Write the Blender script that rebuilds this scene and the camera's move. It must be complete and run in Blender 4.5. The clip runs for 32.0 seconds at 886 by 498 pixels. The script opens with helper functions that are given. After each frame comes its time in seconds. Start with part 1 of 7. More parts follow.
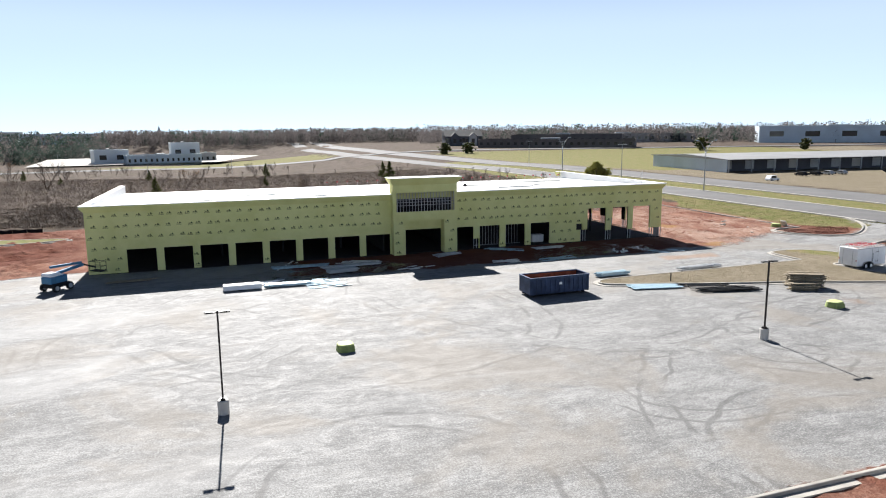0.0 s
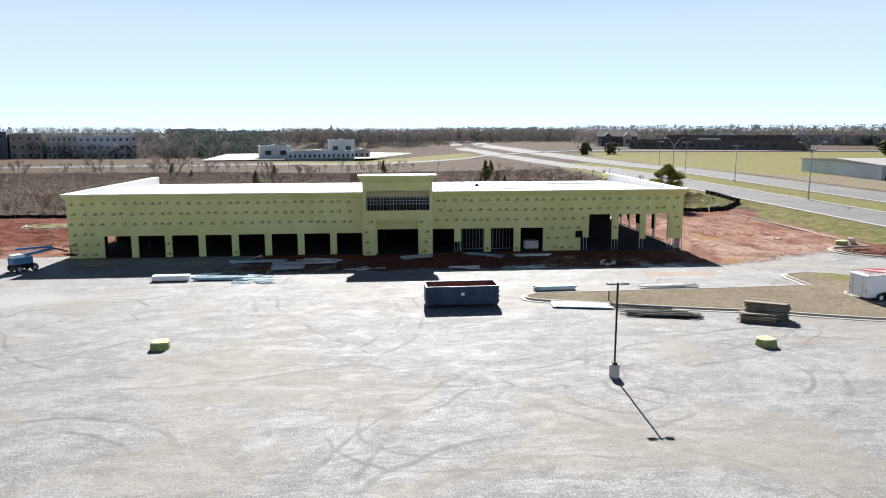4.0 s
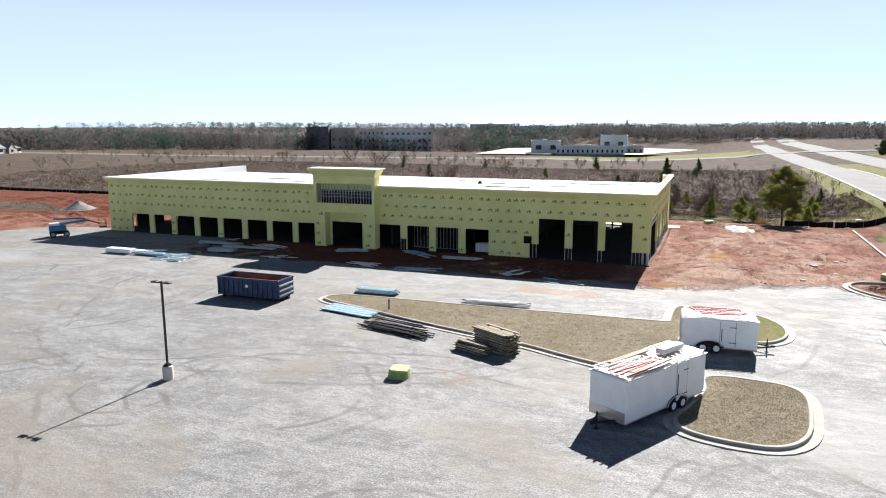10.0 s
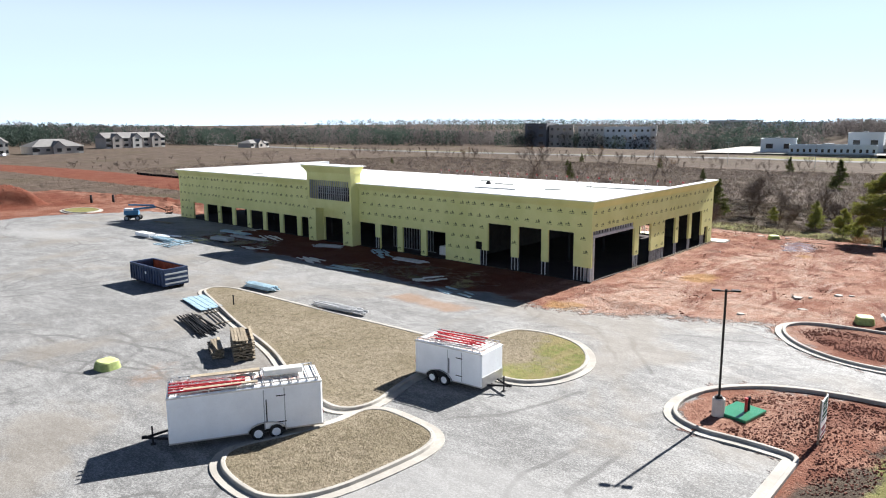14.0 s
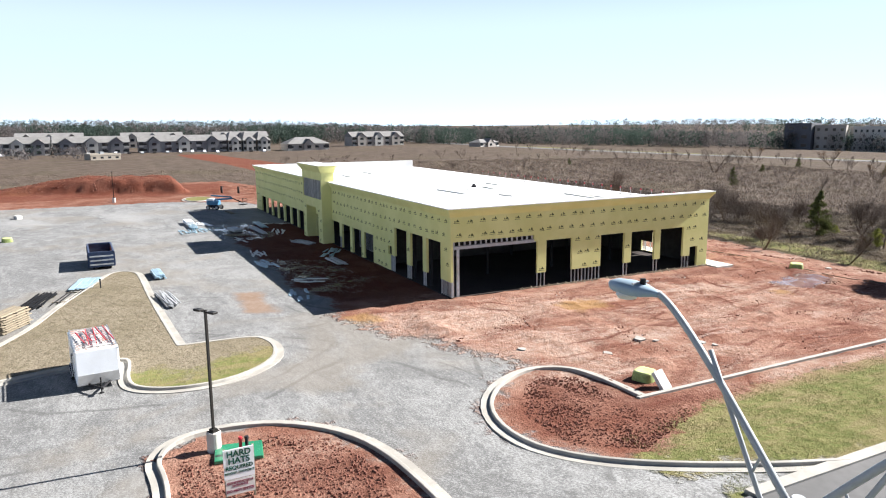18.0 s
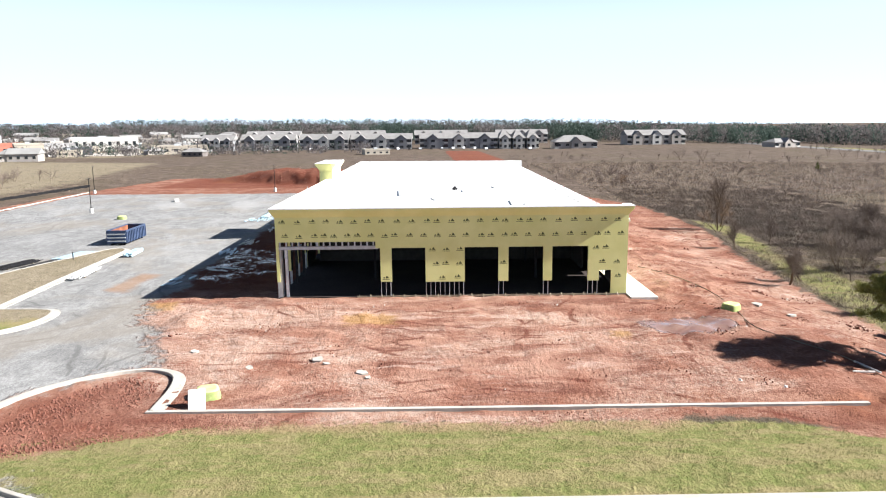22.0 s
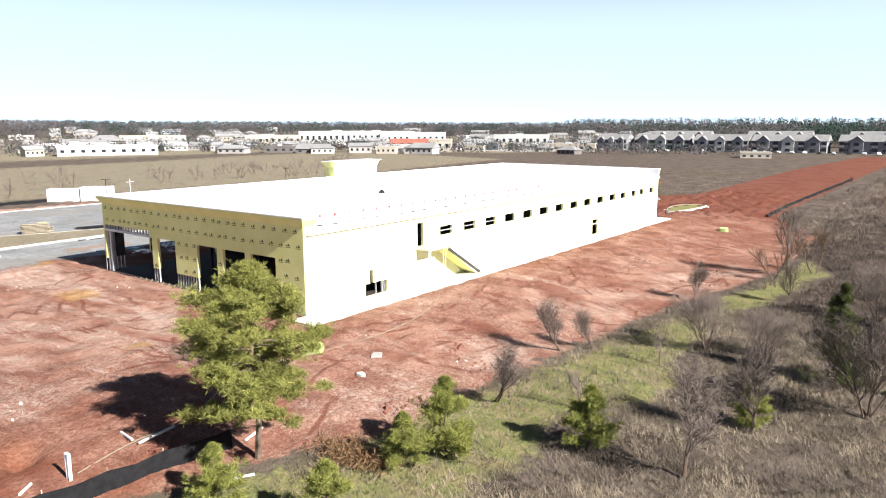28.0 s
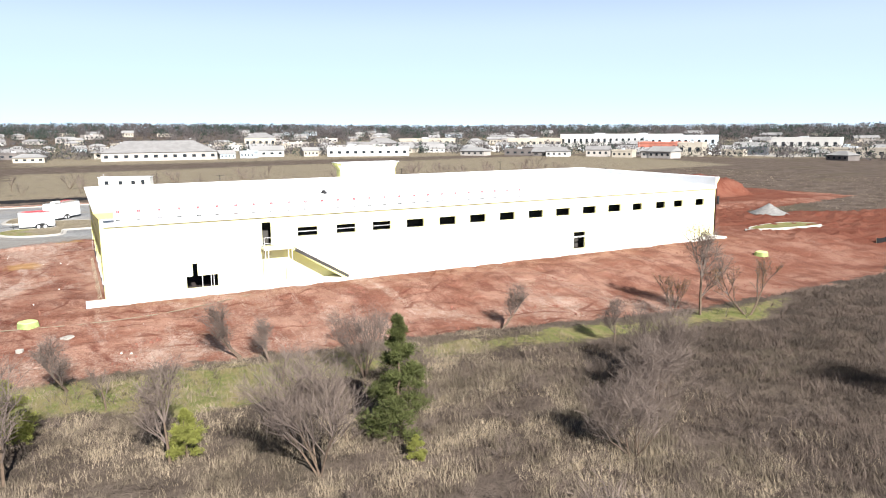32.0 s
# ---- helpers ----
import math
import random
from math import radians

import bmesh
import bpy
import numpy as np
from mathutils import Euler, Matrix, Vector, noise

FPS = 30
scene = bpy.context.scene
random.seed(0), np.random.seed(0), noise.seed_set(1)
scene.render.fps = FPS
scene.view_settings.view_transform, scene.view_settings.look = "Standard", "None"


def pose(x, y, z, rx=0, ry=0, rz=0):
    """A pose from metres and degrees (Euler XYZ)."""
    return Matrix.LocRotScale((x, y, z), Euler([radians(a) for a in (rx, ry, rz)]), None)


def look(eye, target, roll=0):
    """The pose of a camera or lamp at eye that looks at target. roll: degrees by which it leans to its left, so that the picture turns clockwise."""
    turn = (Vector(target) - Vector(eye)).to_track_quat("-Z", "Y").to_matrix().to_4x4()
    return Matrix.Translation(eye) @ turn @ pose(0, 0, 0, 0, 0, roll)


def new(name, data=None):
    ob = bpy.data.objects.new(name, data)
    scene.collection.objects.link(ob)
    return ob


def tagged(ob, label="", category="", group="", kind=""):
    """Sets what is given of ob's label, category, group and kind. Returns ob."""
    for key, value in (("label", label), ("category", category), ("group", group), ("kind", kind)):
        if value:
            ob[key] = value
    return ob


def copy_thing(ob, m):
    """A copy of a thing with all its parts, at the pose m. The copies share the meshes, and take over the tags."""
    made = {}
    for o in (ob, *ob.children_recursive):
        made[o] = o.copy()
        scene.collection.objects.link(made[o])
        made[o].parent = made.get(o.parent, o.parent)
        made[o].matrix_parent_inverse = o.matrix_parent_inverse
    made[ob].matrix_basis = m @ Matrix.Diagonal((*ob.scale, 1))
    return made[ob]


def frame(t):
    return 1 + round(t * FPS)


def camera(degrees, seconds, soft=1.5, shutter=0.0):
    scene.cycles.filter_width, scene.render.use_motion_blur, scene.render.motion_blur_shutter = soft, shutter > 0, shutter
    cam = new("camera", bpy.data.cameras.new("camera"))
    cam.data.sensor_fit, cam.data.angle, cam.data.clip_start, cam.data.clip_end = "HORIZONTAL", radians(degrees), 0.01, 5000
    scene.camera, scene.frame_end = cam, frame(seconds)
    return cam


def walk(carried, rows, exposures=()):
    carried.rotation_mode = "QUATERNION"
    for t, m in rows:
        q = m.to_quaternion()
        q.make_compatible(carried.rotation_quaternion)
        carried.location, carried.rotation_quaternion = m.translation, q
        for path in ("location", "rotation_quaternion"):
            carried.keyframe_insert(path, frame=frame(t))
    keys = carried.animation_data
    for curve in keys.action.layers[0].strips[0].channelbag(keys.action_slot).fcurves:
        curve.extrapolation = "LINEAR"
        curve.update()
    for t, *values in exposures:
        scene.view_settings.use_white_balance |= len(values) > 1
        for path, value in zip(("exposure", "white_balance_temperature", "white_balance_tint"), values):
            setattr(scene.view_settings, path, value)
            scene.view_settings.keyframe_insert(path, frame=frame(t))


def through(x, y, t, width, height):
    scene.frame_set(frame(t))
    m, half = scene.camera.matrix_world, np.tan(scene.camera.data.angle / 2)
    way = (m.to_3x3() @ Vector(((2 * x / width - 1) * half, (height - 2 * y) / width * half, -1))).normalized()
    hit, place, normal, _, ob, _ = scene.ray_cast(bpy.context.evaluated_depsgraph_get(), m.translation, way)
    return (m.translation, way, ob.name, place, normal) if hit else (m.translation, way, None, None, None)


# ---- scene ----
cam = camera(64.45, 32.0, 1.1)
# seconds, eye x y z, yaw, pitch, roll
ROWS = [
    (0, 3.629, 0.885, 16.505, -19.078, -9.791, -0.530),
    (0.5, 6.673, 0.570, 16.422, -17.455, -9.770, -0.461),
    (1, 9.789, 0.355, 16.309, -15.723, -9.740, -0.395),
    (1.5, 12.987, 0.268, 16.227, -13.980, -9.719, -0.334),
    (2, 16.002, 0.277, 16.117, -12.338, -9.698, -0.279),
    (2.5, 19.326, 0.294, 16.061, -10.535, -9.682, -0.232),
    (3, 22.766, 0.135, 16.037, -8.581, -9.702, -0.191),
    (3.5, 26.283, 0.124, 15.976, -6.681, -9.727, -0.156),
    (5.5, 40.843, 1.726, 15.746, 1.362, -9.734, -0.040),
    (6, 44.682, 2.223, 15.719, 3.855, -9.764, -0.020),
    (6.5, 48.647, 2.743, 15.696, 6.026, -9.802, -0.014),
    (7, 52.560, 3.278, 15.675, 7.817, -9.819, -0.022),
    (7.5, 56.457, 3.850, 15.653, 9.698, -9.857, -0.038),
    (8, 60.372, 4.641, 15.661, 11.909, -9.906, -0.056),
    (8.5, 64.242, 5.674, 15.641, 14.088, -9.960, -0.076),
    (9, 68.084, 6.899, 15.649, 16.409, -10.011, -0.098),
    (9.5, 71.890, 8.284, 15.615, 18.815, -10.028, -0.124),
    (10, 75.738, 9.863, 15.628, 21.202, -10.058, -0.154),
    (10.5, 79.531, 11.677, 15.603, 23.623, -10.084, -0.189),
    (11, 83.190, 13.719, 15.574, 26.024, -10.120, -0.226),
    (11.5, 86.727, 15.948, 15.541, 28.588, -10.145, -0.264),
    (12, 90.240, 18.304, 15.532, 31.063, -10.149, -0.297),
    (12.5, 93.523, 20.947, 15.570, 33.302, -10.193, -0.325),
    (13, 96.675, 23.804, 15.539, 35.919, -10.191, -0.345),
    (13.5, 99.834, 26.757, 15.569, 38.663, -10.231, -0.355),
    (14, 102.903, 29.961, 15.544, 41.318, -10.221, -0.359),
    (14.5, 106.030, 33.234, 15.553, 44.079, -10.262, -0.359),
    (16.5, 116.372, 49.101, 15.061, 54.706, -10.102, -0.368),
    (17, 118.897, 53.029, 15.101, 57.414, -10.064, -0.374),
    (17.5, 121.230, 57.348, 15.200, 60.332, -10.067, -0.388),
    (18, 123.373, 61.911, 15.268, 63.223, -10.085, -0.410),
    (18.5, 125.302, 66.645, 15.247, 66.176, -10.063, -0.437),
    (19, 127.002, 71.498, 15.255, 69.156, -10.082, -0.465),
    (19.5, 128.417, 76.602, 15.262, 72.354, -10.082, -0.491),
    (20, 129.485, 81.904, 15.205, 75.721, -10.112, -0.513),
    (20.5, 130.255, 87.364, 15.234, 79.245, -10.081, -0.529),
    (21, 130.690, 92.887, 15.207, 82.811, -10.066, -0.536),
    (21.5, 130.909, 98.402, 15.184, 85.988, -10.042, -0.535),
    (22, 130.730, 103.975, 15.135, 89.347, -10.050, -0.526),
    (22.5, 130.227, 109.541, 15.088, 92.384, -10.038, -0.511),
    (23, 129.425, 114.991, 15.104, 95.513, -10.045, -0.492),
    (23.5, 128.359, 120.418, 15.065, 98.795, -10.028, -0.470),
    (24, 126.994, 125.691, 15.061, 102.190, -10.023, -0.448),
    (24.5, 125.350, 130.830, 15.032, 105.530, -9.966, -0.424),
    (25, 123.335, 135.749, 14.975, 108.773, -9.968, -0.400),
    (27.5, 109.753, 158.898, 14.957, 124.259, -9.885, -0.245),
    (28, 106.253, 162.949, 14.997, 127.247, -9.895, -0.210),
    (28.5, 102.466, 166.761, 14.975, 130.357, -9.890, -0.186),
    (29, 98.517, 170.415, 14.893, 133.428, -9.864, -0.180),
    (29.5, 94.495, 173.958, 14.890, 136.248, -9.853, -0.194),
    (30, 90.357, 177.336, 14.860, 139.082, -9.811, -0.220),
    (30.5, 85.843, 180.633, 14.801, 142.518, -9.720, -0.268),
    (31, 81.273, 183.823, 14.723, 145.617, -9.669, -0.327),
    (31.5, 76.410, 186.641, 14.600, 148.674, -9.597, -0.406),
    (32, 71.360, 189.240, 14.546, 152.120, -9.487, -0.500),
]
EXPOSURES = [(0, 1.37), (8, 1.4), (14, 1.57), (19, 1.72), (24, 1.88), (28, 1.7), (32, 1.5)]
walk(cam, [(t, pose(x, y, z, 90 + p, 0, w) @ pose(0, 0, 0, 0, 0, r)) for t, x, y, z, w, p, r in ROWS], EXPOSURES)

# ---- light: low winter sun from behind the building, clear sky ----
SUN_EL, SUN_X = 33.8, 0.06
sun_dir = Vector((SUN_X, 1.0, math.tan(radians(SUN_EL)))).normalized()
world = bpy.data.worlds.new("sky")
scene.world = world
world.use_nodes = True
wn = world.node_tree.nodes
sky = wn.new("ShaderNodeTexSky")
sky.sky_type, sky.sun_disc = "NISHITA", False
sky.sun_elevation, sky.sun_rotation = radians(SUN_EL), math.atan2(SUN_X, 1.0)
sky.air_density, sky.dust_density, sky.ozone_density = 0.42, 0.0, 2.0
sky.altitude = 2500
haze = wn.new("ShaderNodeMix")
haze.data_type = "RGBA"
up = wn.new("ShaderNodeSeparateXYZ")
world.node_tree.links.new(wn.new("ShaderNodeTexCoord").outputs["Generated"], up.inputs[0])
thick = wn.new("ShaderNodeValToRGB")
thick.color_ramp.interpolation = "EASE"
for k, v in ((0.05, 0.6), (0.12, 0.58), (0.2, 0.42), (0.36, 0.03)):
    e = thick.color_ramp.elements.new(k)
    e.color = (v, v, v, 1)
thick.color_ramp.elements[0].color = (0.66, 0.66, 0.66, 1)
thick.color_ramp.elements[-1].color = (0, 0, 0, 1)
world.node_tree.links.new(up.outputs[2], thick.inputs[0])
world.node_tree.links.new(thick.outputs[0], haze.inputs[0])
haze.inputs[7].default_value = (7.5, 9.0, 10.7, 1)
world.node_tree.links.new(sky.outputs[0], haze.inputs[6])
world.node_tree.links.new(haze.outputs[2], wn["Background"].inputs[0])
wn["Background"].inputs[1].default_value = 0.05
sun = new("sun", bpy.data.lights.new("sun", "SUN"))
sun.data.energy, sun.data.angle, sun.data.color = 5.0, radians(0.53), (1.0, 0.972, 0.94)
sun.matrix_world = look((0, 0, 60), Vector((0, 0, 60)) - sun_dir)


# ---- materials ----
class Nodes:
    """A small writer for node materials."""

    def __init__(self, name):
        self.m = bpy.data.materials.new(name)
        self.m.use_nodes = True
        self.t = self.m.node_tree
        self.b = self.t.nodes["Principled BSDF"]

    def put(self, sock, value):
        if isinstance(value, bpy.types.NodeSocket):
            self.t.links.new(value, sock)
        elif isinstance(value, tuple) and len(value) == 3 and sock.type == "RGBA":
            sock.default_value = (*value, 1)
        else:
            sock.default_value = value

    def node(self, kind, **values):
        n = self.t.nodes.new(kind)
        for k, v in values.items():
            self.put(n.inputs[k.replace("_", " ")], v)
        return n

    def place(self, stretch=(1, 1, 1), turn=0.0, local=False):
        src = self.t.nodes.new("ShaderNodeTexCoord").outputs["Object"] if local else self.t.nodes.new("ShaderNodeNewGeometry").outputs["Position"]
        n = self.node("ShaderNodeMapping", Vector=src, Scale=stretch, Rotation=(0, 0, radians(turn)))
        return n.outputs[0]

    def noise(self, scale, detail=3.0, rough=0.6, where=None, distort=0.0):
        return self.node("ShaderNodeTexNoise", Scale=scale, Detail=detail, Roughness=rough, Distortion=distort, **({"Vector": where} if where else {})).outputs[0]

    def ramp(self, fac, lo, hi, a=0.0, b=1.0):
        n = self.node("ShaderNodeMapRange", Value=fac)
        n.interpolation_type = "SMOOTHSTEP"
        for i, v in enumerate((lo, hi, a, b)):
            n.inputs[i + 1].default_value = v
        return n.outputs[0]

    def calc(self, op, a, b=0.0):
        n = self.t.nodes.new("ShaderNodeMath")
        n.operation = op
        self.put(n.inputs[0], a)
        self.put(n.inputs[1], b)
        return n.outputs[0]

    def mix(self, fac, a, b, blend="MIX"):
        n = self.t.nodes.new("ShaderNodeMix")
        n.data_type, n.blend_type = "RGBA", blend
        self.put(n.inputs[0], fac)
        self.put(n.inputs[6], a)
        self.put(n.inputs[7], b)
        return n.outputs[2]

    def attr(self, name):
        n = self.t.nodes.new("ShaderNodeAttribute")
        n.attribute_name = name
        return n.outputs["Fac"]

    def bump(self, height, strength=0.4, distance=0.05):
        self.put(self.b.inputs["Normal"], self.node("ShaderNodeBump", Strength=strength, Distance=distance, Height=height).outputs[0])

    def tracks(self, p, arcs, wobble):
        """Twin wheel marks along arcs (centre x, y, radius)."""
        out = 0.0
        for x, y, radius in arcs:
            d = self.t.nodes.new("ShaderNodeVectorMath")
            d.operation = "DISTANCE"
            self.put(d.inputs[0], p)
            d.inputs[1].default_value = (x, y, 0)
            off = self.calc("ABSOLUTE", self.calc("SUBTRACT", self.calc("ADD", d.outputs["Value"], wobble), radius))
            out = self.calc("MAXIMUM", out, self.ramp(self.calc("ABSOLUTE", self.calc("SUBTRACT", off, 0.95)), 0.07, 0.24, 1.0, 0.0))
        return out

    def done(self, color, rough=0.8, metal=0.0, spec=0.3):
        self.put(self.b.inputs["Base Color"], color)
        self.put(self.b.inputs["Roughness"], rough)
        self.put(self.b.inputs["Metallic"], metal)
        self.put(self.b.inputs["Specular IOR Level"], spec)
        return self.m


def plain(name, color, rough=0.7, metal=0.0, vary=0.25, scale=1.5, bump=0.0, local=True, pieces=0.0, spec=0.3):
    """A surface with stains at one scale and grain at another; pieces: variation from island to island."""
    n = Nodes(name)
    where = n.place(local=local)
    big, fine = n.noise(scale, 3, 0.6, where), n.noise(scale * 14, 3, 0.6, where)
    dark = tuple(c * (1 - vary) for c in color)
    light = tuple(min(1.0, c * (1 + vary * 0.7)) for c in color)
    c = n.mix(n.ramp(big, 0.3, 0.7), dark, light)
    c = n.mix(n.ramp(fine, 0.35, 0.75, 0.0, 0.5), c, dark)
    if pieces:
        r = n.calc("FRACT", n.calc("ADD", n.t.nodes.new("ShaderNodeNewGeometry").outputs["Random Per Island"], n.t.nodes.new("ShaderNodeObjectInfo").outputs["Random"]))
        c = n.mix(n.calc("MULTIPLY", r, pieces), c, tuple(x * 0.35 for x in color))
    if bump:
        n.bump(fine, bump, 0.03)
    return n.done(c, n.ramp(fine, 0.2, 0.8, max(0.02, rough - 0.08), min(1, rough + 0.08)), metal, spec)


def ground_material():
    n = Nodes("ground")
    p = n.place()
    n1, n2, n3, n4 = n.noise(0.035, 4, 0.6, p), n.noise(0.22, 5, 0.65, p), n.noise(1.6, 5, 0.7, p), n.noise(9, 4, 0.7, p)
    n5 = n.noise(24, 4, 0.75, p)
    edge = n.calc("ADD", n.calc("MULTIPLY", n.calc("SUBTRACT", n2, 0.5), 0.9), n.calc("MULTIPLY", n.calc("SUBTRACT", n3, 0.5), 0.5))
    # rough pasture and brush
    c = n.mix(n.ramp(n2, 0.32, 0.66), (0.09, 0.07, 0.058), (0.175, 0.137, 0.112))
    c = n.mix(n.ramp(n3, 0.45, 0.72, 0, 0.7), c, (0.075, 0.058, 0.043))
    c = n.mix(n.ramp(n1, 0.48, 0.68, 0, 0.45), c, (0.11, 0.095, 0.058))
    c = n.mix(n.ramp(n4, 0.55, 0.72, 0, 0.5), c, (0.21, 0.17, 0.128))
    # straw-coloured mown field
    straw = n.mix(n.ramp(n2, 0.35, 0.7), (0.34, 0.29, 0.215), (0.27, 0.23, 0.16))
    straw = n.mix(n.ramp(n3, 0.48, 0.7, 0, 0.6), straw, (0.14, 0.125, 0.075))
    straw = n.mix(n.ramp(n4, 0.45, 0.6, 0, 0.7), straw, (0.11, 0.09, 0.06))
    c = n.mix(n.ramp(n.calc("ADD", n.attr("straw"), edge), 0.35, 0.65), c, straw)
    # winter grass
    green = n.mix(n.ramp(n3, 0.3, 0.7), (0.16, 0.185, 0.06), (0.26, 0.24, 0.105))
    green = n.mix(n.ramp(n.noise(0.8, 4, 0.65, n.place((1.0, 0.3, 1), 6)), 0.44, 0.62, 0, 0.7), green, (0.3, 0.24, 0.13))
    green = n.mix(n.ramp(n.calc("ADD", n.attr("pale"), edge), 0.3, 0.7, 0, 0.9), green, n.mix(n.ramp(n3, 0.4, 0.62), (0.36, 0.24, 0.15), (0.26, 0.2, 0.11)))
    green = n.mix(n.ramp(n4, 0.55, 0.72, 0, 0.4), green, (0.08, 0.09, 0.03))
    c = n.mix(n.ramp(n.calc("ADD", n.attr("green"), edge), 0.4, 0.6), c, green)
    # red clay: fresh, dried pale by traffic, and dark where churned
    clod = n.noise(4.2, 4, 0.75, p, 0.4)
    streak = n.noise(0.7, 6, 0.72, n.place((1.0, 0.25, 1), 8), 0.5)
    lane_y = n.noise(0.13, 6, 0.62, n.place((1.0, 0.4, 1), 4), 1.4)
    churn = n.noise(0.3, 6, 0.7, n.place((1.0, 0.55, 1), 9), 0.8)
    pale_at, fine_at = n.attr("pale"), n.calc("ADD", n.ramp(n5, 0.4, 0.6, -0.03, 0.03), n.ramp(n4, 0.42, 0.58, -0.05, 0.05))
    red = n.mix(n.ramp(n2, 0.38, 0.62), (0.262, 0.12, 0.083), (0.38, 0.215, 0.158))
    red = n.mix(n.ramp(n.calc("ADD", churn, fine_at), 0.5, 0.59, 0, 0.7), red, (0.155, 0.063, 0.046))
    red = n.mix(n.ramp(n.calc("ADD", n.calc("ADD", lane_y, n.calc("MULTIPLY", pale_at, 0.17)), fine_at), 0.55, 0.72, 0, 0.85), red, n.mix(n.ramp(n3, 0.36, 0.62), (0.5, 0.38, 0.31), (0.39, 0.24, 0.18)))
    red = n.mix(n.calc("MULTIPLY", n.ramp(n.calc("ADD", streak, fine_at), 0.54, 0.66, 0, 0.5), n.ramp(pale_at, 0.05, 0.6, 0.15, 1.0)), red, (0.58, 0.46, 0.39))
    red = n.mix(n.ramp(n.calc("ADD", streak, fine_at), 0.4, 0.32, 0, 0.55), red, (0.16, 0.052, 0.033))
    red = n.mix(n.ramp(pale_at, -0.2, -0.7, 0, 0.75), red, (0.155, 0.048, 0.03))
    ctracks = n.tracks(p, ((60, 110, 24), (58, 112, 28.5), (72, 152, 25), (112, 108, 25), (77, 120, 7.5), (80, 104, 9), (95, 150, 34), (20, 180, 44), (40, 170, 33), (60, 90, 30)), n.calc("MULTIPLY", n1, 8.0))
    red = n.mix(n.calc("MULTIPLY", ctracks, n.ramp(n.noise(0.3, 3, 0.6, p), 0.45, 0.6, 0, 0.75)), red, (0.15, 0.05, 0.034))
    red = n.mix(n.ramp(n1, 0.6, 0.75, 0, 0.4), red, (0.34, 0.15, 0.07))
    red = n.mix(n.ramp(n.calc("MULTIPLY", clod, n.ramp(n1, 0.42, 0.62, 0.7, 1.08)), 0.46, 0.62, 0, 0.5), red, (0.15, 0.052, 0.034))
    red = n.mix(n.ramp(n4, 0.6, 0.74, 0, 0.15), red, (0.44, 0.31, 0.25))
    red = n.mix(n.ramp(n.calc("ADD", n.attr("ochre"), edge), 0.5, 0.8, 0, 0.75), red, (0.4, 0.235, 0.1))
    c = n.mix(n.ramp(n.calc("ADD", n.attr("dirt"), edge), 0.42, 0.58), c, red)
    # crushed stone, with dusty wheel lanes and turning tracks
    gtracks = n.tracks(p, ((33, 37, 9.5), (52, 44, 12), (15, 62, 22), (72, 66, 17), (90, 97, 18), (60, 16, 40), (0, 58, 14), (45, 70, 31), (104, 58, 21), (-10, 100, 40), (38, 20, 17), (92, 60, 26), (31, 29.5, 1.8), (36.5, 30.5, 2.4), (44, 40, 8.2), (12, 30, 12.5), (66, 30, 10), (84, 36, 14)), n.calc("MULTIPLY", n1, 9.0))
    grit = n.noise(3.2, 6, 0.78, n.place((0.4, 1.0, 1), 12), 0.4)
    lane = n.noise(0.3, 5, 0.65, n.place((0.45, 1.0, 1), 14), 1.2)
    lane2 = n.noise(0.5, 7, 0.78, n.place((0.5, 1.0, 1), -34), 1.8)
    stone = n.mix(n.ramp(lane, 0.4, 0.6), (0.18, 0.181, 0.18), (0.33, 0.33, 0.323))
    stone = n.mix(n.ramp(lane2, 0.46, 0.66, 0, 0.6), stone, (0.42, 0.417, 0.405))
    stone = n.mix(n.ramp(n2, 0.49, 0.6, 0, 0.65), stone, (0.15, 0.148, 0.143))
    stone = n.mix(n.ramp(n3, 0.5, 0.62, 0, 0.5), stone, (0.4, 0.4, 0.392))
    stone = n.mix(n.ramp(n4, 0.5, 0.57, 0, 0.65), stone, (0.115, 0.114, 0.11))
    stone = n.mix(n.ramp(n4, 0.46, 0.4, 0, 0.6), stone, (0.47, 0.47, 0.46))
    stone = n.mix(n.ramp(grit, 0.51, 0.58, 0, 0.42), stone, (0.115, 0.114, 0.111))
    stone = n.mix(n.ramp(grit, 0.45, 0.36, 0, 0.5), stone, (0.36, 0.364, 0.362))
    stone = n.mix(n.calc("MULTIPLY", gtracks, n.ramp(n.noise(0.17, 3, 0.6, p), 0.44, 0.56, 0, 0.65)), stone, (0.09, 0.088, 0.085))
    stone = n.mix(n.ramp(n5, 0.45, 0.36, 0, 0.4), stone, (0.45, 0.447, 0.437))
    stone = n.mix(n.ramp(n.noise(0.07, 4, 0.65, p, 0.5), 0.48, 0.62, 0, 0.55), stone, (0.26, 0.225, 0.18))
    stone = n.mix(n.ramp(n5, 0.47, 0.6, 0, 0.4), stone, (0.15, 0.148, 0.144))
    stone = n.mix(n.ramp(n.noise(0.06, 5, 0.6, n.place((0.35, 1.0, 1), 10), 0.9), 0.53, 0.66, 0, 0.5), stone, (0.4, 0.397, 0.387))
    stone = n.mix(n.ramp(n.calc("ADD", n.attr("stain"), edge), 0.55, 0.95, 0, 0.6), stone, (0.3, 0.16, 0.075))
    gf = n.ramp(n.calc("ADD", n.attr("gravel"), n.calc("MULTIPLY", edge, 1.3)), 0.38, 0.62)
    c = n.mix(gf, c, stone)
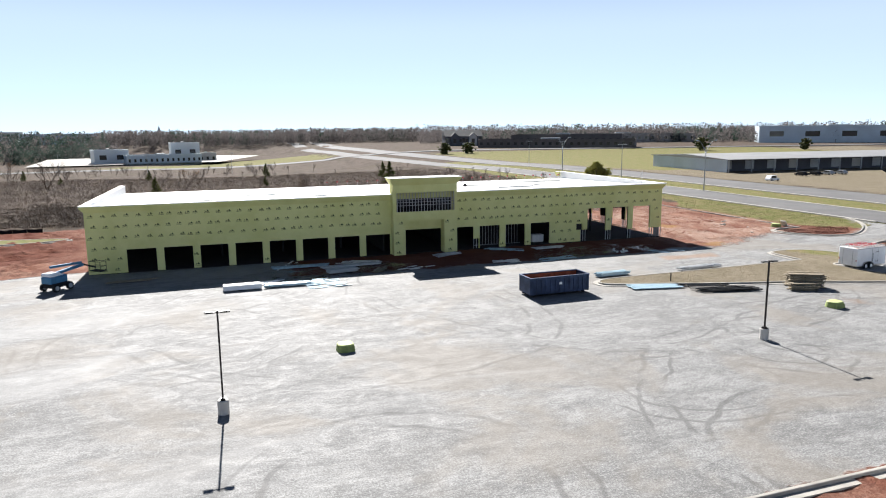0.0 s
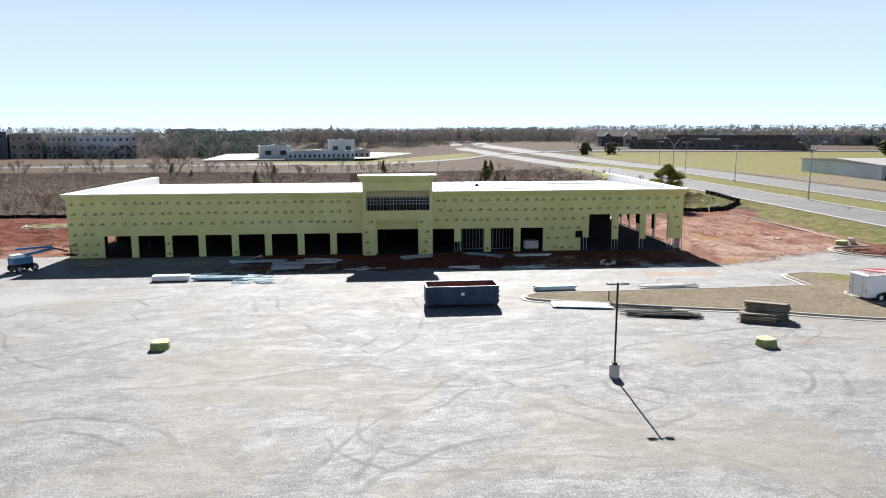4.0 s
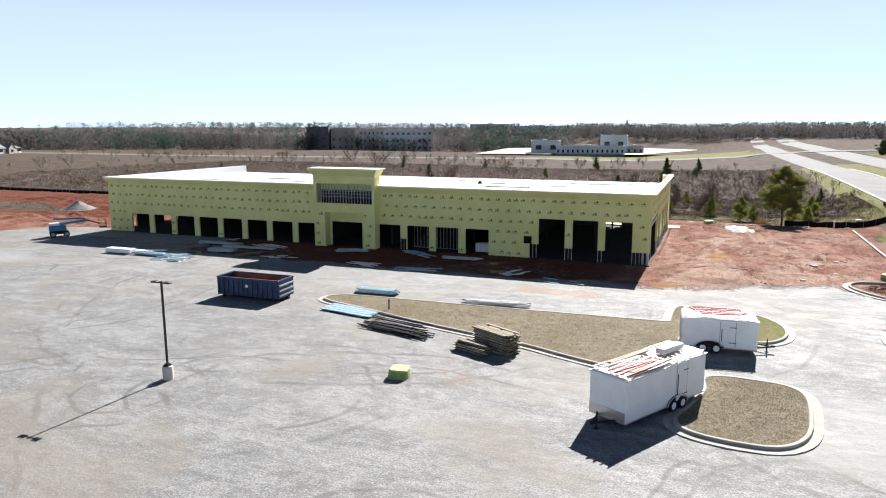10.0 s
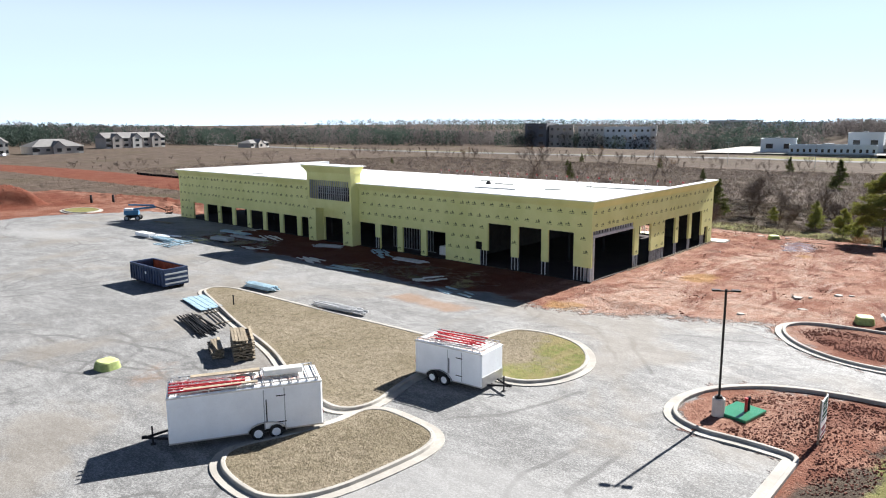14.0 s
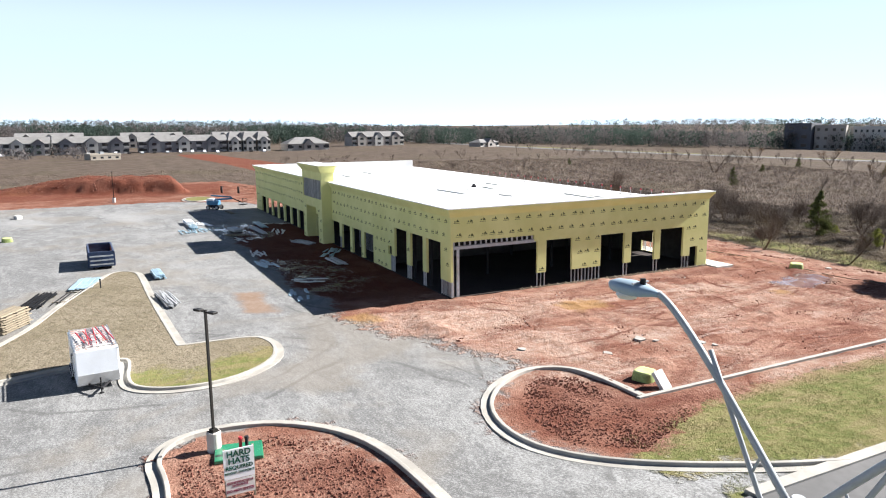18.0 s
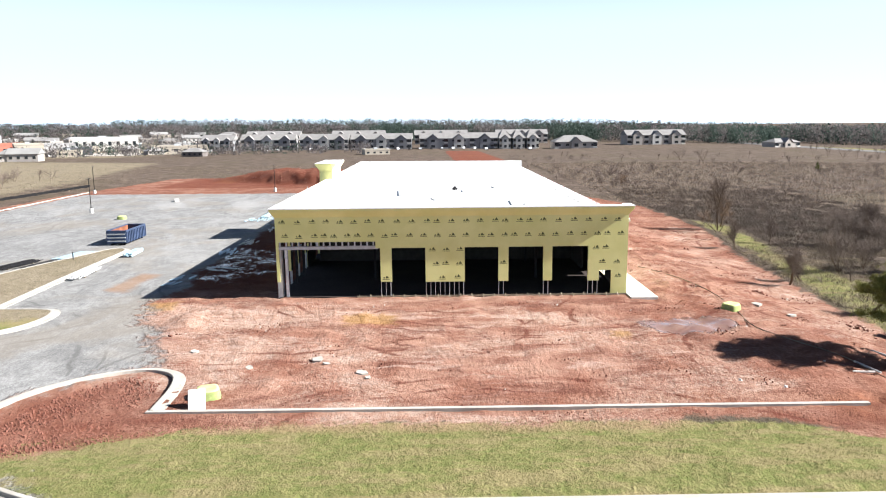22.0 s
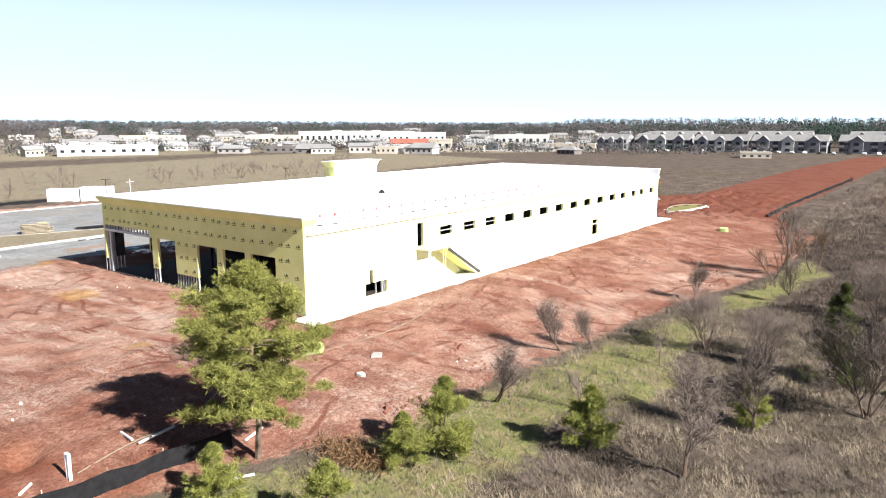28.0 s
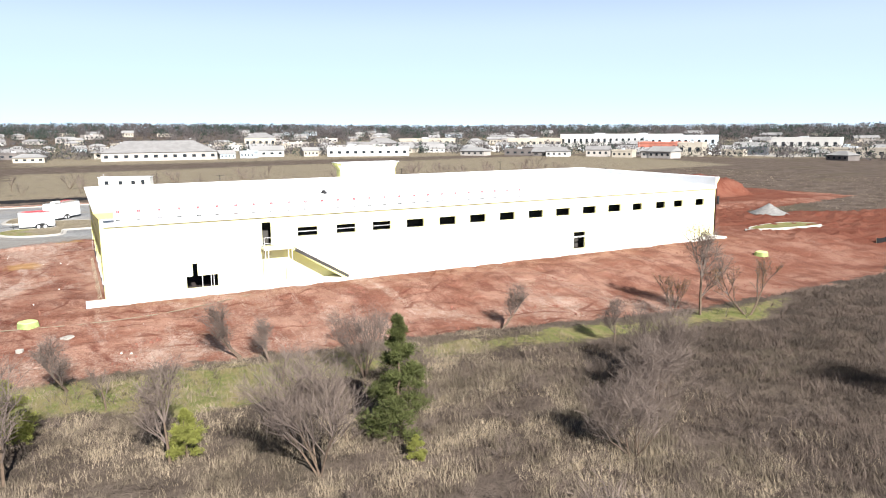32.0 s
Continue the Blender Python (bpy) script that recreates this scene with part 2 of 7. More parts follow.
    wet = n.ramp(n.calc("ADD", n.attr("wet"), n.calc("ADD", n.calc("MULTIPLY", edge, 0.8), n.calc("MULTIPLY", n.calc("SUBTRACT", grit, 0.5), 0.7))), 0.55, 0.64)
    c = n.mix(n.calc("MULTIPLY", wet, 0.7), c, n.mix(gf, (0.22, 0.13, 0.1), (0.06, 0.055, 0.05)))
    lumps = n.calc("ADD", n.calc("MULTIPLY", n3, 1.2), n.calc("ADD", n.calc("MULTIPLY", clod, 0.7), n.calc("MULTIPLY", n4, 0.3)))
    soft = n.calc("SUBTRACT", 1.0, n.calc("MULTIPLY", n.calc("MAXIMUM", n.calc("MULTIPLY", gf, 1.28), n.calc("MAXIMUM", n.calc("MULTIPLY", n.attr("straw"), 0.9), n.calc("MULTIPLY", n.attr("dirt"), 0.3))), 0.72))
    n.bump(n.calc("MULTIPLY", n.calc("MULTIPLY", lumps, soft), n.calc("SUBTRACT", 1.0, wet)), 0.7, 0.3)
    c = n.mix(1.0, c, (0.74, 0.74, 0.74), "MULTIPLY")
    rough = n.calc("SUBTRACT", 0.93, n.calc("ADD", n.calc("MULTIPLY", wet, 0.75), n.calc("MULTIPLY", gf, n.ramp(lane2, 0.4, 0.65, 0.06, 0.16))))
    return n.done(c, rough, 0, n.calc("ADD", 0.03, n.calc("MULTIPLY", n.calc("MAXIMUM", gf, wet), 0.42)))


def sheathing_material():
    n = Nodes("sheathing")
    p = n.place()
    big, fine = n.noise(0.35, 3, 0.6, p), n.noise(14, 3, 0.6, p)
    c = n.mix(n.ramp(big, 0.3, 0.7), (0.66, 0.645, 0.26), (0.74, 0.72, 0.32))
    c = n.mix(n.ramp(fine, 0.4, 0.8, 0, 0.3), c, (0.56, 0.55, 0.22))
    return n.done(c, 0.75, 0, 0.25)


def leafy(name, color, through, **more):
    """Foliage: part of the light goes through the thin leaves."""
    m = plain(name, color, 0.8, **more)
    t = m.node_tree
    b, out = t.nodes["Principled BSDF"], t.nodes["Material Output"]
    thin, both = t.nodes.new("ShaderNodeBsdfTranslucent"), t.nodes.new("ShaderNodeMixShader")
    t.links.new(b.inputs["Base Color"].links[0].from_socket, thin.inputs[0])
    both.inputs[0].default_value = through
    t.links.new(b.outputs[0], both.inputs[1])
    t.links.new(thin.outputs[0], both.inputs[2])
    t.links.new(both.outputs[0], out.inputs[0])
    return m


M_GROUND = ground_material()
M_SHEATH = sheathing_material()
# Same sheathing board; bright sun on it is put into the paler colour.
M_REARWALL = plain("sun_paled_rear_board", (0.74, 0.72, 0.42), 0.7, vary=0.06, scale=0.3, local=False)
# Floor made near black: darkness of the interior is put into the colour.
M_SLAB = plain("shade_dark_floor", (0.04, 0.03, 0.026), 0.9, vary=0.25, scale=0.3, local=False)
M_PRINT = plain("printed_ink", (0.1, 0.115, 0.04), 0.8, vary=0.2)
M_TPO = plain("roof_membrane", (0.8, 0.8, 0.79), 0.55, vary=0.06, scale=0.12, local=False)
M_CONC = plain("concrete", (0.36, 0.34, 0.305), 0.85, vary=0.18, scale=0.6, bump=0.2, local=False)
M_CONCW = plain("pale_concrete", (0.54, 0.52, 0.485), 0.85, vary=0.12, scale=1.0, bump=0.2)
M_STEEL = plain("galvanised_steel", (0.6, 0.61, 0.62), 0.5, 0.3, vary=0.2, scale=2.0, pieces=0.5)
# Inner walls and ceiling: the room's darkness is put into this near-black colour.
M_DARKWALL = plain("near_black_board", (0.05, 0.047, 0.043), 0.9, vary=0.25)
M_WHITE = plain("white_painted_metal", (0.85, 0.87, 0.89), 0.32, vary=0.06, scale=0.8, spec=0.5)
M_OFFWHITE = plain("offwhite_board", (0.7, 0.69, 0.64), 0.6, vary=0.1)
M_BLACK = plain("black_rubber", (0.018, 0.018, 0.018), 0.75, vary=0.2)
M_BLACKMETAL = plain("black_painted_steel", (0.025, 0.025, 0.027), 0.75, 0.0, vary=0.2, spec=0.15)
M_BLACKSTEEL = plain("mill_black_steel", (0.012, 0.012, 0.013), 0.6, 0.0, vary=0.2, spec=0.1)
M_BRONZE = plain("dark_bronze_pole", (0.02, 0.018, 0.016), 0.5, 0.1, vary=0.15)
M_BLUE = plain("navy_painted_steel", (0.05, 0.075, 0.14), 0.55, 0.2, vary=0.35, scale=1.2)
M_RUST = plain("rusty_steel", (0.24, 0.095, 0.055), 0.85, 0.2, vary=0.4, scale=1.5, bump=0.2)
M_RED = plain("red_fibreglass", (0.5, 0.04, 0.05), 0.4, vary=0.15)
M_LIME = plain("lime_green_fabric", (0.48, 0.54, 0.22), 0.7, vary=0.15, scale=3)
# Same fabric as the top; shade on the skirt's sides is put into the colour.
M_LIMEDARK = plain("lime_fabric_shade_side", (0.27, 0.33, 0.12), 0.8, vary=0.25, scale=4)
M_WOOD = plain("weathered_lumber", (0.36, 0.3, 0.215), 0.8, vary=0.3, scale=3, pieces=0.75)
M_ALU = plain("aluminium", (0.6, 0.6, 0.6), 0.35, 0.9, vary=0.1)
M_GREYPAINT = plain("grey_paint", (0.4, 0.42, 0.43), 0.5, vary=0.1)
M_SKYBLUE = plain("light_blue_paint", (0.07, 0.22, 0.38), 0.45, vary=0.15)
M_BLUEFILM = plain("pale_blue_bundles", (0.36, 0.5, 0.58), 0.35, 0.2, vary=0.2, scale=2)
M_GREENPAINT = plain("dark_green_fibreglass", (0.025, 0.19, 0.095), 0.22, vary=0.12, spec=0.7)
M_ASPHALT = plain("worn_asphalt", (0.115, 0.113, 0.112), 0.9, vary=0.15, scale=0.15, bump=0.15, local=False)
M_GLASS = plain("dark_glass", (0.02, 0.025, 0.03), 0.08, vary=0.1, spec=0.6)
M_BARK = plain("bark", (0.12, 0.085, 0.06), 0.95, vary=0.3, scale=4)
M_TWIG = plain("winter_twigs", (0.145, 0.112, 0.094), 0.95, vary=0.2, scale=1, pieces=0.3)
M_NEEDLE = leafy("pine_needles", (0.27, 0.27, 0.07), 0.32, vary=0.35, scale=1.0, pieces=0.4)
M_NEEDLEY = leafy("young_pine_needles", (0.29, 0.3, 0.075), 0.35, vary=0.3, scale=1.2, pieces=0.5)
M_CEDAR = leafy("cedar_foliage", (0.115, 0.13, 0.042), 0.35, vary=0.35, scale=1.2, pieces=0.55)
M_DRYLEAF = leafy("dry_leaves", (0.24, 0.14, 0.07), 0.3, vary=0.25, scale=2, pieces=0.4)
M_DRYGRASS = leafy("dry_grass", (0.29, 0.232, 0.163), 0.05, vary=0.72, scale=0.3, pieces=0.75, local=False)
M_DARKGRASS = leafy("dark_dead_weeds", (0.125, 0.094, 0.074), 0.05, vary=0.5, scale=0.4, pieces=0.7, local=False)
M_PASTURE = leafy("pasture_grass", (0.33, 0.255, 0.195), 0.05, vary=0.6, scale=0.3, pieces=0.7, local=False)
M_GREENGRASS = leafy("short_winter_grass", (0.22, 0.225, 0.085), 0.2, vary=0.4, scale=0.5, pieces=0.5, local=False)
M_STRAWTUFT = leafy("straw_mulch", (0.32, 0.265, 0.185), 0.25, vary=0.5, scale=0.6, pieces=0.6, local=False)
M_GREYSTONE = plain("loose_grey_stone", (0.2, 0.195, 0.185), 0.9, vary=0.3, scale=3, bump=0.4)
M_CLOD = plain("clay_clods", (0.2, 0.085, 0.06), 0.95, vary=0.25, scale=2, pieces=0.3)
M_SILT = plain("black_silt_fabric", (0.014, 0.014, 0.015), 0.95, vary=0.3, scale=3, spec=0.08)


# ---- mesh helpers ----
class Shape:
    """Collects vertices and faces for one mesh."""

    def __init__(self):
        self.v, self.f = [], []

    def add(self, verts, faces):
        k = len(self.v)
        self.v += [tuple(p) for p in verts]
        self.f += [tuple(i + k for i in f) for f in faces]
        return self

    def box(self, x0, x1, y0, y1, z0, z1, c=0.0):
        """A box; c: width of the chamfer on its upright and top edges."""
        if c <= 0:
            v = [(x, y, z) for z in (z0, z1) for x, y in ((x0, y0), (x1, y0), (x1, y1), (x0, y1))]
            return self.add(v, [(3, 2, 1, 0), (4, 5, 6, 7), (0, 1, 5, 4), (1, 2, 6, 5), (2, 3, 7, 6), (3, 0, 4, 7)])
        ring = [(x0 + c, y0), (x1 - c, y0), (x1, y0 + c), (x1, y1 - c), (x1 - c, y1), (x0 + c, y1), (x0, y1 - c), (x0, y0 + c)]
        cx, cy = (x0 + x1) / 2, (y0 + y1) / 2
        sx, sy = 1 - 2 * c / (x1 - x0), 1 - 2 * c / (y1 - y0)
        top = [(cx + (x - cx) * sx, cy + (y - cy) * sy) for x, y in ring]
        v = [(*p, z0) for p in ring] + [(*p, z1 - c) for p in ring] + [(*p, z1) for p in top]
        f = [tuple(range(7, -1, -1)), tuple(range(16, 24))]
        for k in (0, 8):
            f += [(k + i, k + (i + 1) % 8, k + 8 + (i + 1) % 8, k + 8 + i) for i in range(8)]
        return self.add(v, f)

    def prism(self, ring, z0, z1, inset=0.0):
        n = len(ring)
        cx, cy = sum(p[0] for p in ring) / n, sum(p[1] for p in ring) / n
        top = [(cx + (x - cx) * (1 - inset), cy + (y - cy) * (1 - inset)) for x, y in ring]
        v = [(x, y, z0) for x, y in ring] + [(x, y, z1) for x, y in top]
        return self.add(v, [tuple(range(n - 1, -1, -1)), tuple(range(n, 2 * n))] + [(i, (i + 1) % n, n + (i + 1) % n, n + i) for i in range(n)])

    def tube(self, a, b, r0, r1=None, n=6, caps=True):
        a, b = Vector(a), Vector(b)
        r1 = r0 if r1 is None else r1
        d = (b - a).normalized()
        u = d.orthogonal().normalized()
        w = d.cross(u)
        v = []
        for p, r in ((a, r0), (b, r1)):
            for i in range(n):
                t = 2 * math.pi * i / n
                v.append(p + (u * math.cos(t) + w * math.sin(t)) * r)
        f = [(i, (i + 1) % n, n + (i + 1) % n, n + i) for i in range(n)]
        if caps:
            f += [tuple(range(n - 1, -1, -1)), tuple(range(n, 2 * n))]
        return self.add(v, f)

    def bar(self, a, b, w, h):
        """A squared bar from a to b."""
        a, b = Vector(a), Vector(b)
        d = (b - a).normalized()
        s = d.cross(Vector((0, 0, 1)))
        s = s.normalized() if s.length > 1e-4 else Vector((1, 0, 0))
        u = s.cross(d)
        v = [p + s * (i * w / 2) + u * (j * h / 2) for p in (a, b) for i, j in ((-1, -1), (1, -1), (1, 1), (-1, 1))]
        return self.add(v, [(3, 2, 1, 0), (4, 5, 6, 7), (0, 1, 5, 4), (1, 2, 6, 5), (2, 3, 7, 6), (3, 0, 4, 7)])

    def turned(self, rings, n=14):
        """A solid of revolution about z from (radius, height) pairs."""
        v = [(r * math.cos(2 * math.pi * i / n), r * math.sin(2 * math.pi * i / n), z) for r, z in rings for i in range(n)]
        f = [(k * n + i, k * n + (i + 1) % n, (k + 1) * n + (i + 1) % n, (k + 1) * n + i) for k in range(len(rings) - 1) for i in range(n)]
        k = (len(rings) - 1) * n
        return self.add(v, f + [tuple(range(n - 1, -1, -1)), tuple(range(k, k + n))])

    def moved(self, m):
        self.v = [tuple(m @ Vector(p)) for p in self.v]
        return self

    def mesh(self, name, material):
        me = bpy.data.meshes.new(name)
        me.from_pydata(self.v, [], self.f)
        me.materials.append(material)
        me.update()
        return me


def bent_tube(points, radius, n=8):
    """One bent tube through the points."""
    s, k = Shape(), len(points)
    p = [Vector(q) for q in points]
    v = []
    for i in range(k):
        d = (p[min(i + 1, k - 1)] - p[max(i - 1, 0)]).normalized()
        a = d.cross(Vector((0.013, 1, 0.02)) if abs(d.y) < 0.9 else Vector((1, 0.013, 0.02))).normalized()
        b = d.cross(a)
        v += [p[i] + (a * math.cos(t) + b * math.sin(t)) * radius for t in [2 * math.pi * j / n for j in range(n)]]
    return s.add(v, [(i * n + j, i * n + (j + 1) % n, (i + 1) * n + (j + 1) % n, (i + 1) * n + j) for i in range(k - 1) for j in range(n)] + [tuple(range(n - 1, -1, -1)), tuple(range((k - 1) * n, k * n))])


def thing(name, label, category, at=None, group="", kind=""):
    ob = new(name)
    ob.empty_display_size = 0.2
    if at is not None:
        ob.matrix_basis = at
    return tagged(ob, label, category, group, kind)


def part(name, shape, material, parent=None, label="", smooth=False):
    """Links a shape (or a mesh) as one mesh object under a thing or a part."""
    me = shape.mesh(name, material) if isinstance(shape, Shape) else shape
    if smooth:
        me.polygons.foreach_set("use_smooth", [True] * len(me.polygons))
    ob = new(name, me)
    ob.parent = parent
    return tagged(ob, label) if label else ob


def solid(name, shape, material, label, category="", group="", kind="", at=None, smooth=False):
    """A thing, or a piece of the setting, that is one mesh."""
    ob = part(name, shape, material, smooth=smooth)
    if at is not None:
        ob.matrix_basis = at
    return tagged(ob, label, category, group, kind)


def smoothstep(a, b, x):
    t = np.clip((np.asarray(x, float) - a) / (b - a), 0, 1)
    return t * t * (3 - 2 * t)


def inside(poly, x, y, soft):
    """1 well inside the polygon, 0 well outside, 0.5 on its edge, for arrays of points."""
    p = np.array(poly, float)
    q = np.roll(p, -1, 0)
    hit = np.zeros(x.shape, bool)
    near = np.full(x.shape, 1e9)
    for (ax, ay), (bx, by) in zip(p, q):
        cross = (ay > y) != (by > y)
        with np.errstate(divide="ignore", invalid="ignore"):
            hit ^= cross & (x < (bx - ax) * (y - ay) / (by - ay + 1e-12) + ax)
        t = np.clip(((x - ax) * (bx - ax) + (y - ay) * (by - ay)) / ((bx - ax) ** 2 + (by - ay) ** 2 + 1e-12), 0, 1)
        near = np.minimum(near, np.hypot(x - ax - t * (bx - ax), y - ay - t * (by - ay)))
    return np.clip(0.5 + np.where(hit, near, -near) / (2 * soft), 0, 1)


def wave_noise(x, y, size, seed):
    """Smooth irregular relief between about -1 and 1 for arrays of points."""
    r = np.random.RandomState(seed)
    out = np.zeros(np.shape(x))
    for _ in range(7):
        a, k, ph = r.uniform(0, 6.28), r.uniform(0.6, 1.7) * 6.28 / size, r.uniform(0, 6.28)
        out += np.sin((x * np.cos(a) + y * np.sin(a)) * k + ph + 1.3 * np.sin((x * np.sin(a) - y * np.cos(a)) * k * 0.6 + ph * 2))
    return out / 4.5


def ground_height(x, y):
    x, y = np.asarray(x, float), np.asarray(y, float)
    east = 0.85 * smoothstep(96.5, 105.5, x) * (1 - smoothstep(190, 260, np.abs(y - 60)))
    north = -1.25 * smoothstep(126, 142, y) * (1 - smoothstep(92, 104, x)) * (0.4 + 0.6 * smoothstep(-40, 0, x))
    heap = 3.9 * smoothstep(38, 64, y) * (1 - smoothstep(79.5, 83.5, y)) * np.exp(-(((x + 64 - 0.45 * (y - 63) + 0.5 * wave_noise(x, y, 5, 8)) / 8.0) ** 6)) * (0.86 + 0.1 * wave_noise(x, y, 6, 5) + 0.05 * wave_noise(x, y, 2.6, 6))
    east = east - 2.0 * smoothstep(148, 182, x) * (1 - smoothstep(300, 420, np.abs(y - 60)))
    far = (-8.8 * smoothstep(185, 590, y) - 4.0 * smoothstep(600, 700, y)) * (1 - smoothstep(740, 860, y)) * (1 - smoothstep(10, 190, x)) - 2.0 * smoothstep(140, 330, -x) * (1 - smoothstep(180, 300, y))
    bearing = np.degrees(np.arctan2(y - 90, x - 60))
    bearing = np.where(bearing < -68, bearing + 360, bearing)
    hills = 19.0 * np.clip((bearing - 98) / 172, 0, 1) * smoothstep(430, 950, np.hypot(x - 60, y - 90))
    pit = -0.9 * np.exp(-((x - 94.0) ** 2 + (y - 128.9) ** 2) / 0.5)
    return east + north + heap + far + hills + pit


def gz(x, y):
    return float(ground_height(x, y))


# ---- ground sheet ----
LOT = [(-31, 24), (95, 24), (95, 63), (90, 63.5), (88.3, 66), (89.3, 70), (92, 72.6), (96, 73.9), (106.5, 72.5), (106.8, 92), (105.4, 88), (102.6, 83.4), (99.6, 81.0), (96, 79.7), (92.3, 80.4),
       (88.8, 83.4), (87.5, 86.5), (80, 82.5), (76, 80.5), (70.5, 79.5), (62, 83), (58, 84.5), (42, 83.2), (30, 85.5), (22, 88.5), (18, 92), (-9, 92), (-21, 90), (-29, 76)]
SITE = [(-78, 28), (-31, 20), (94, 18), (96, 60), (100, 72), (101, 84), (97, 92), (96.4, 120), (99.5, 126), (99.5, 133), (96, 135), (88, 136), (80, 139), (62, 140), (48, 141.5), (22, 146), (-8, 145),
        (-24, 136), (-330, 134), (-330, 111), (-52, 114), (-34, 104), (-60, 100), (-80, 96)]
VERGE = [(98.5, 84), (102, 82), (107, 82), (107, 300), (104, 300), (99, 160), (98.5, 140), (101.5, 136), (101, 127), (97, 122.5), (96, 95)]
REARGRASS = [(84, 138), (62, 141), (30, 146), (12, 147), (20, 151), (52, 147), (64, 149.5), (72, 146), (90, 148), (112, 160), (112, 134), (97, 135)]
axis_x = np.concatenate([-np.geomspace(3200, 84, 42), np.arange(-80, 16, 0.85), np.arange(16, 102, 0.5), np.arange(102, 125, 0.85), np.geomspace(126, 3200, 46)])
axis_y = np.concatenate([-np.geomspace(3200, 12, 46), np.arange(-10, 82, 0.85), np.arange(82, 148, 0.5), np.arange(148, 184, 0.85), np.geomspace(185, 3200, 46)])
GX, GY = np.meshgrid(axis_x, axis_y)
fx, fy = GX.ravel(), GY.ravel()
near = (1 - smoothstep(95, 150, np.abs(fx - 22))) * (1 - smoothstep(85, 130, np.abs(fy - 88)))
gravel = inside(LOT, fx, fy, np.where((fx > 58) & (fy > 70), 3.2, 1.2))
dirt = inside(SITE, fx, fy, 2.2)
green = np.maximum.reduce([
    inside(VERGE, fx, fy, 1.2), 0.85 * inside(REARGRASS, fx, fy, 2.5),
    inside([(119, -400), (131, -400), (131, 330), (119, 330)], fx, fy, 2), inside([(99, 40), (106, 30), (106, 72), (98, 70)], fx, fy, 2),
    0.8 * inside([(150, 235), (430, 235), (430, 470), (150, 470)], fx, fy, 12), 0.75 * inside([(-40, 500), (110, 520), (100, 640), (40, 640), (-20, 560), (-120, 520)], fx, fy, 15),
    0.6 * inside([(-420, 372), (-204, 424), (-105, 466), (-110, 500), (-220, 470), (-420, 420)], fx, fy, 8)])
straw = np.maximum.reduce([
    0.62 * inside([(-240, -170), (96, -120), (96, 8), (-60, 10), (-180, -10)], fx, fy, 10), 0.7 * inside([(148, 80), (520, 80), (520, 430), (148, 430)], fx, fy, 8),
    0.7 * inside([(-520, -520), (120, -520), (100, -175), (-240, -175), (-255, -60), (-520, -40)], fx, fy, 25), 0 * fx])
pale = np.maximum.reduce([inside([(66, 88), (92, 92), (90, 124), (78, 128), (72, 112)], fx, fy, 9) * 0.75, inside([(72, 134), (52, 138), (50, 142), (80, 138)], fx, fy, 3), inside([(78, 133.5), (84, 133.5), (84, 137), (78, 137.5)], fx, fy, 1.5), inside([(90, 131), (94.5, 131.5), (94.5, 134), (90, 134)], fx, fy, 1),
                          0.8 * inside([(20, 140), (50, 134), (52, 138), (22, 146)], fx, fy, 3), 0.12 + 0 * fx - 0.12 * smoothstep(60, 66, fx), inside(VERGE, fx, fy, 1.0) * (1 - smoothstep(96, 99.5, fx))])
pale = np.where(fx < 66, pale * (fy > 122), pale) * np.where((fx < -20), 0.4, 1)
BEDS = np.maximum(inside([(89, 63.5), (88.5, 69), (92, 72.6), (100, 73), (102, 66), (98, 60), (95.4, 58)], fx, fy, 0.8), inside([(88.3, 86), (91, 82), (96, 80), (101, 83), (98.5, 89), (95.4, 92), (95.0, 88.3)], fx, fy, 0.8))
pale = np.maximum(pale, inside([(40, 10), (96, 10), (96, 23.6), (40, 23.2)], fx, fy, 2))
pale = np.maximum(pale, inside([(72, 81), (88, 83), (92, 91), (84, 96), (72, 88)], fx, fy, 4))
pale = np.maximum(pale, 0.35 * inside([(50, 123), (78, 123.5), (80, 137), (50, 139)], fx, fy, 4)) - 0.55 * inside([(87, 125), (99, 124), (99, 135), (88, 135)], fx, fy, 2) - 0.55 * BEDS * (fy > 78) - 0.2 * BEDS * (fy < 78) - 0.5 * (1 - smoothstep(-10, 48, fx)) * (fy > 100) - 0.75 * inside([(-90, 36), (-48, 36), (-44, 88), (-70, 92)], fx, fy, 3) - 0.38 * (1 - smoothstep(-30, -12, fx))
# Dark red mud by the wall, spread over gravel to deepen the building's shade.
SHADE_MUD = inside([(13, 80), (28, 79), (44, 78.5), (60, 79), (67, 81), (69, 93), (13, 93)], fx, fy, 1.6)
gravel = gravel * (1 - 0.85 * SHADE_MUD)
pale = pale - 0.85 * SHADE_MUD
wet = np.maximum.reduce([0.58 * inside([(8, 76), (26, 76), (30, 83), (24, 87), (10, 86)], fx, fy, 2), 0.58 * inside([(40, 77.5), (62, 78), (66, 84), (60, 88), (44, 87)], fx, fy, 2), inside([(78.5, 119), (81.5, 120), (82, 124), (79.5, 127.5), (77, 126.5), (77.5, 122)], fx, fy, 1.6)])
stain = np.maximum(inside([(57, 72.5), (66, 72), (68, 75.5), (58, 76)], fx, fy, 1.5), 0.75 * inside([(56, 50), (62, 46), (65, 50), (60, 54)], fx, fy, 3))
ochre = np.maximum.reduce([inside([(70, 78.5), (74, 78.5), (74, 82.5), (70, 82)], fx, fy, 1.5), inside([(75, 96), (79, 97), (79, 102), (75, 101)], fx, fy, 2), 0.8 * inside([(80, 116), (83, 116), (83, 119), (80, 119)], fx, fy, 1.5)])
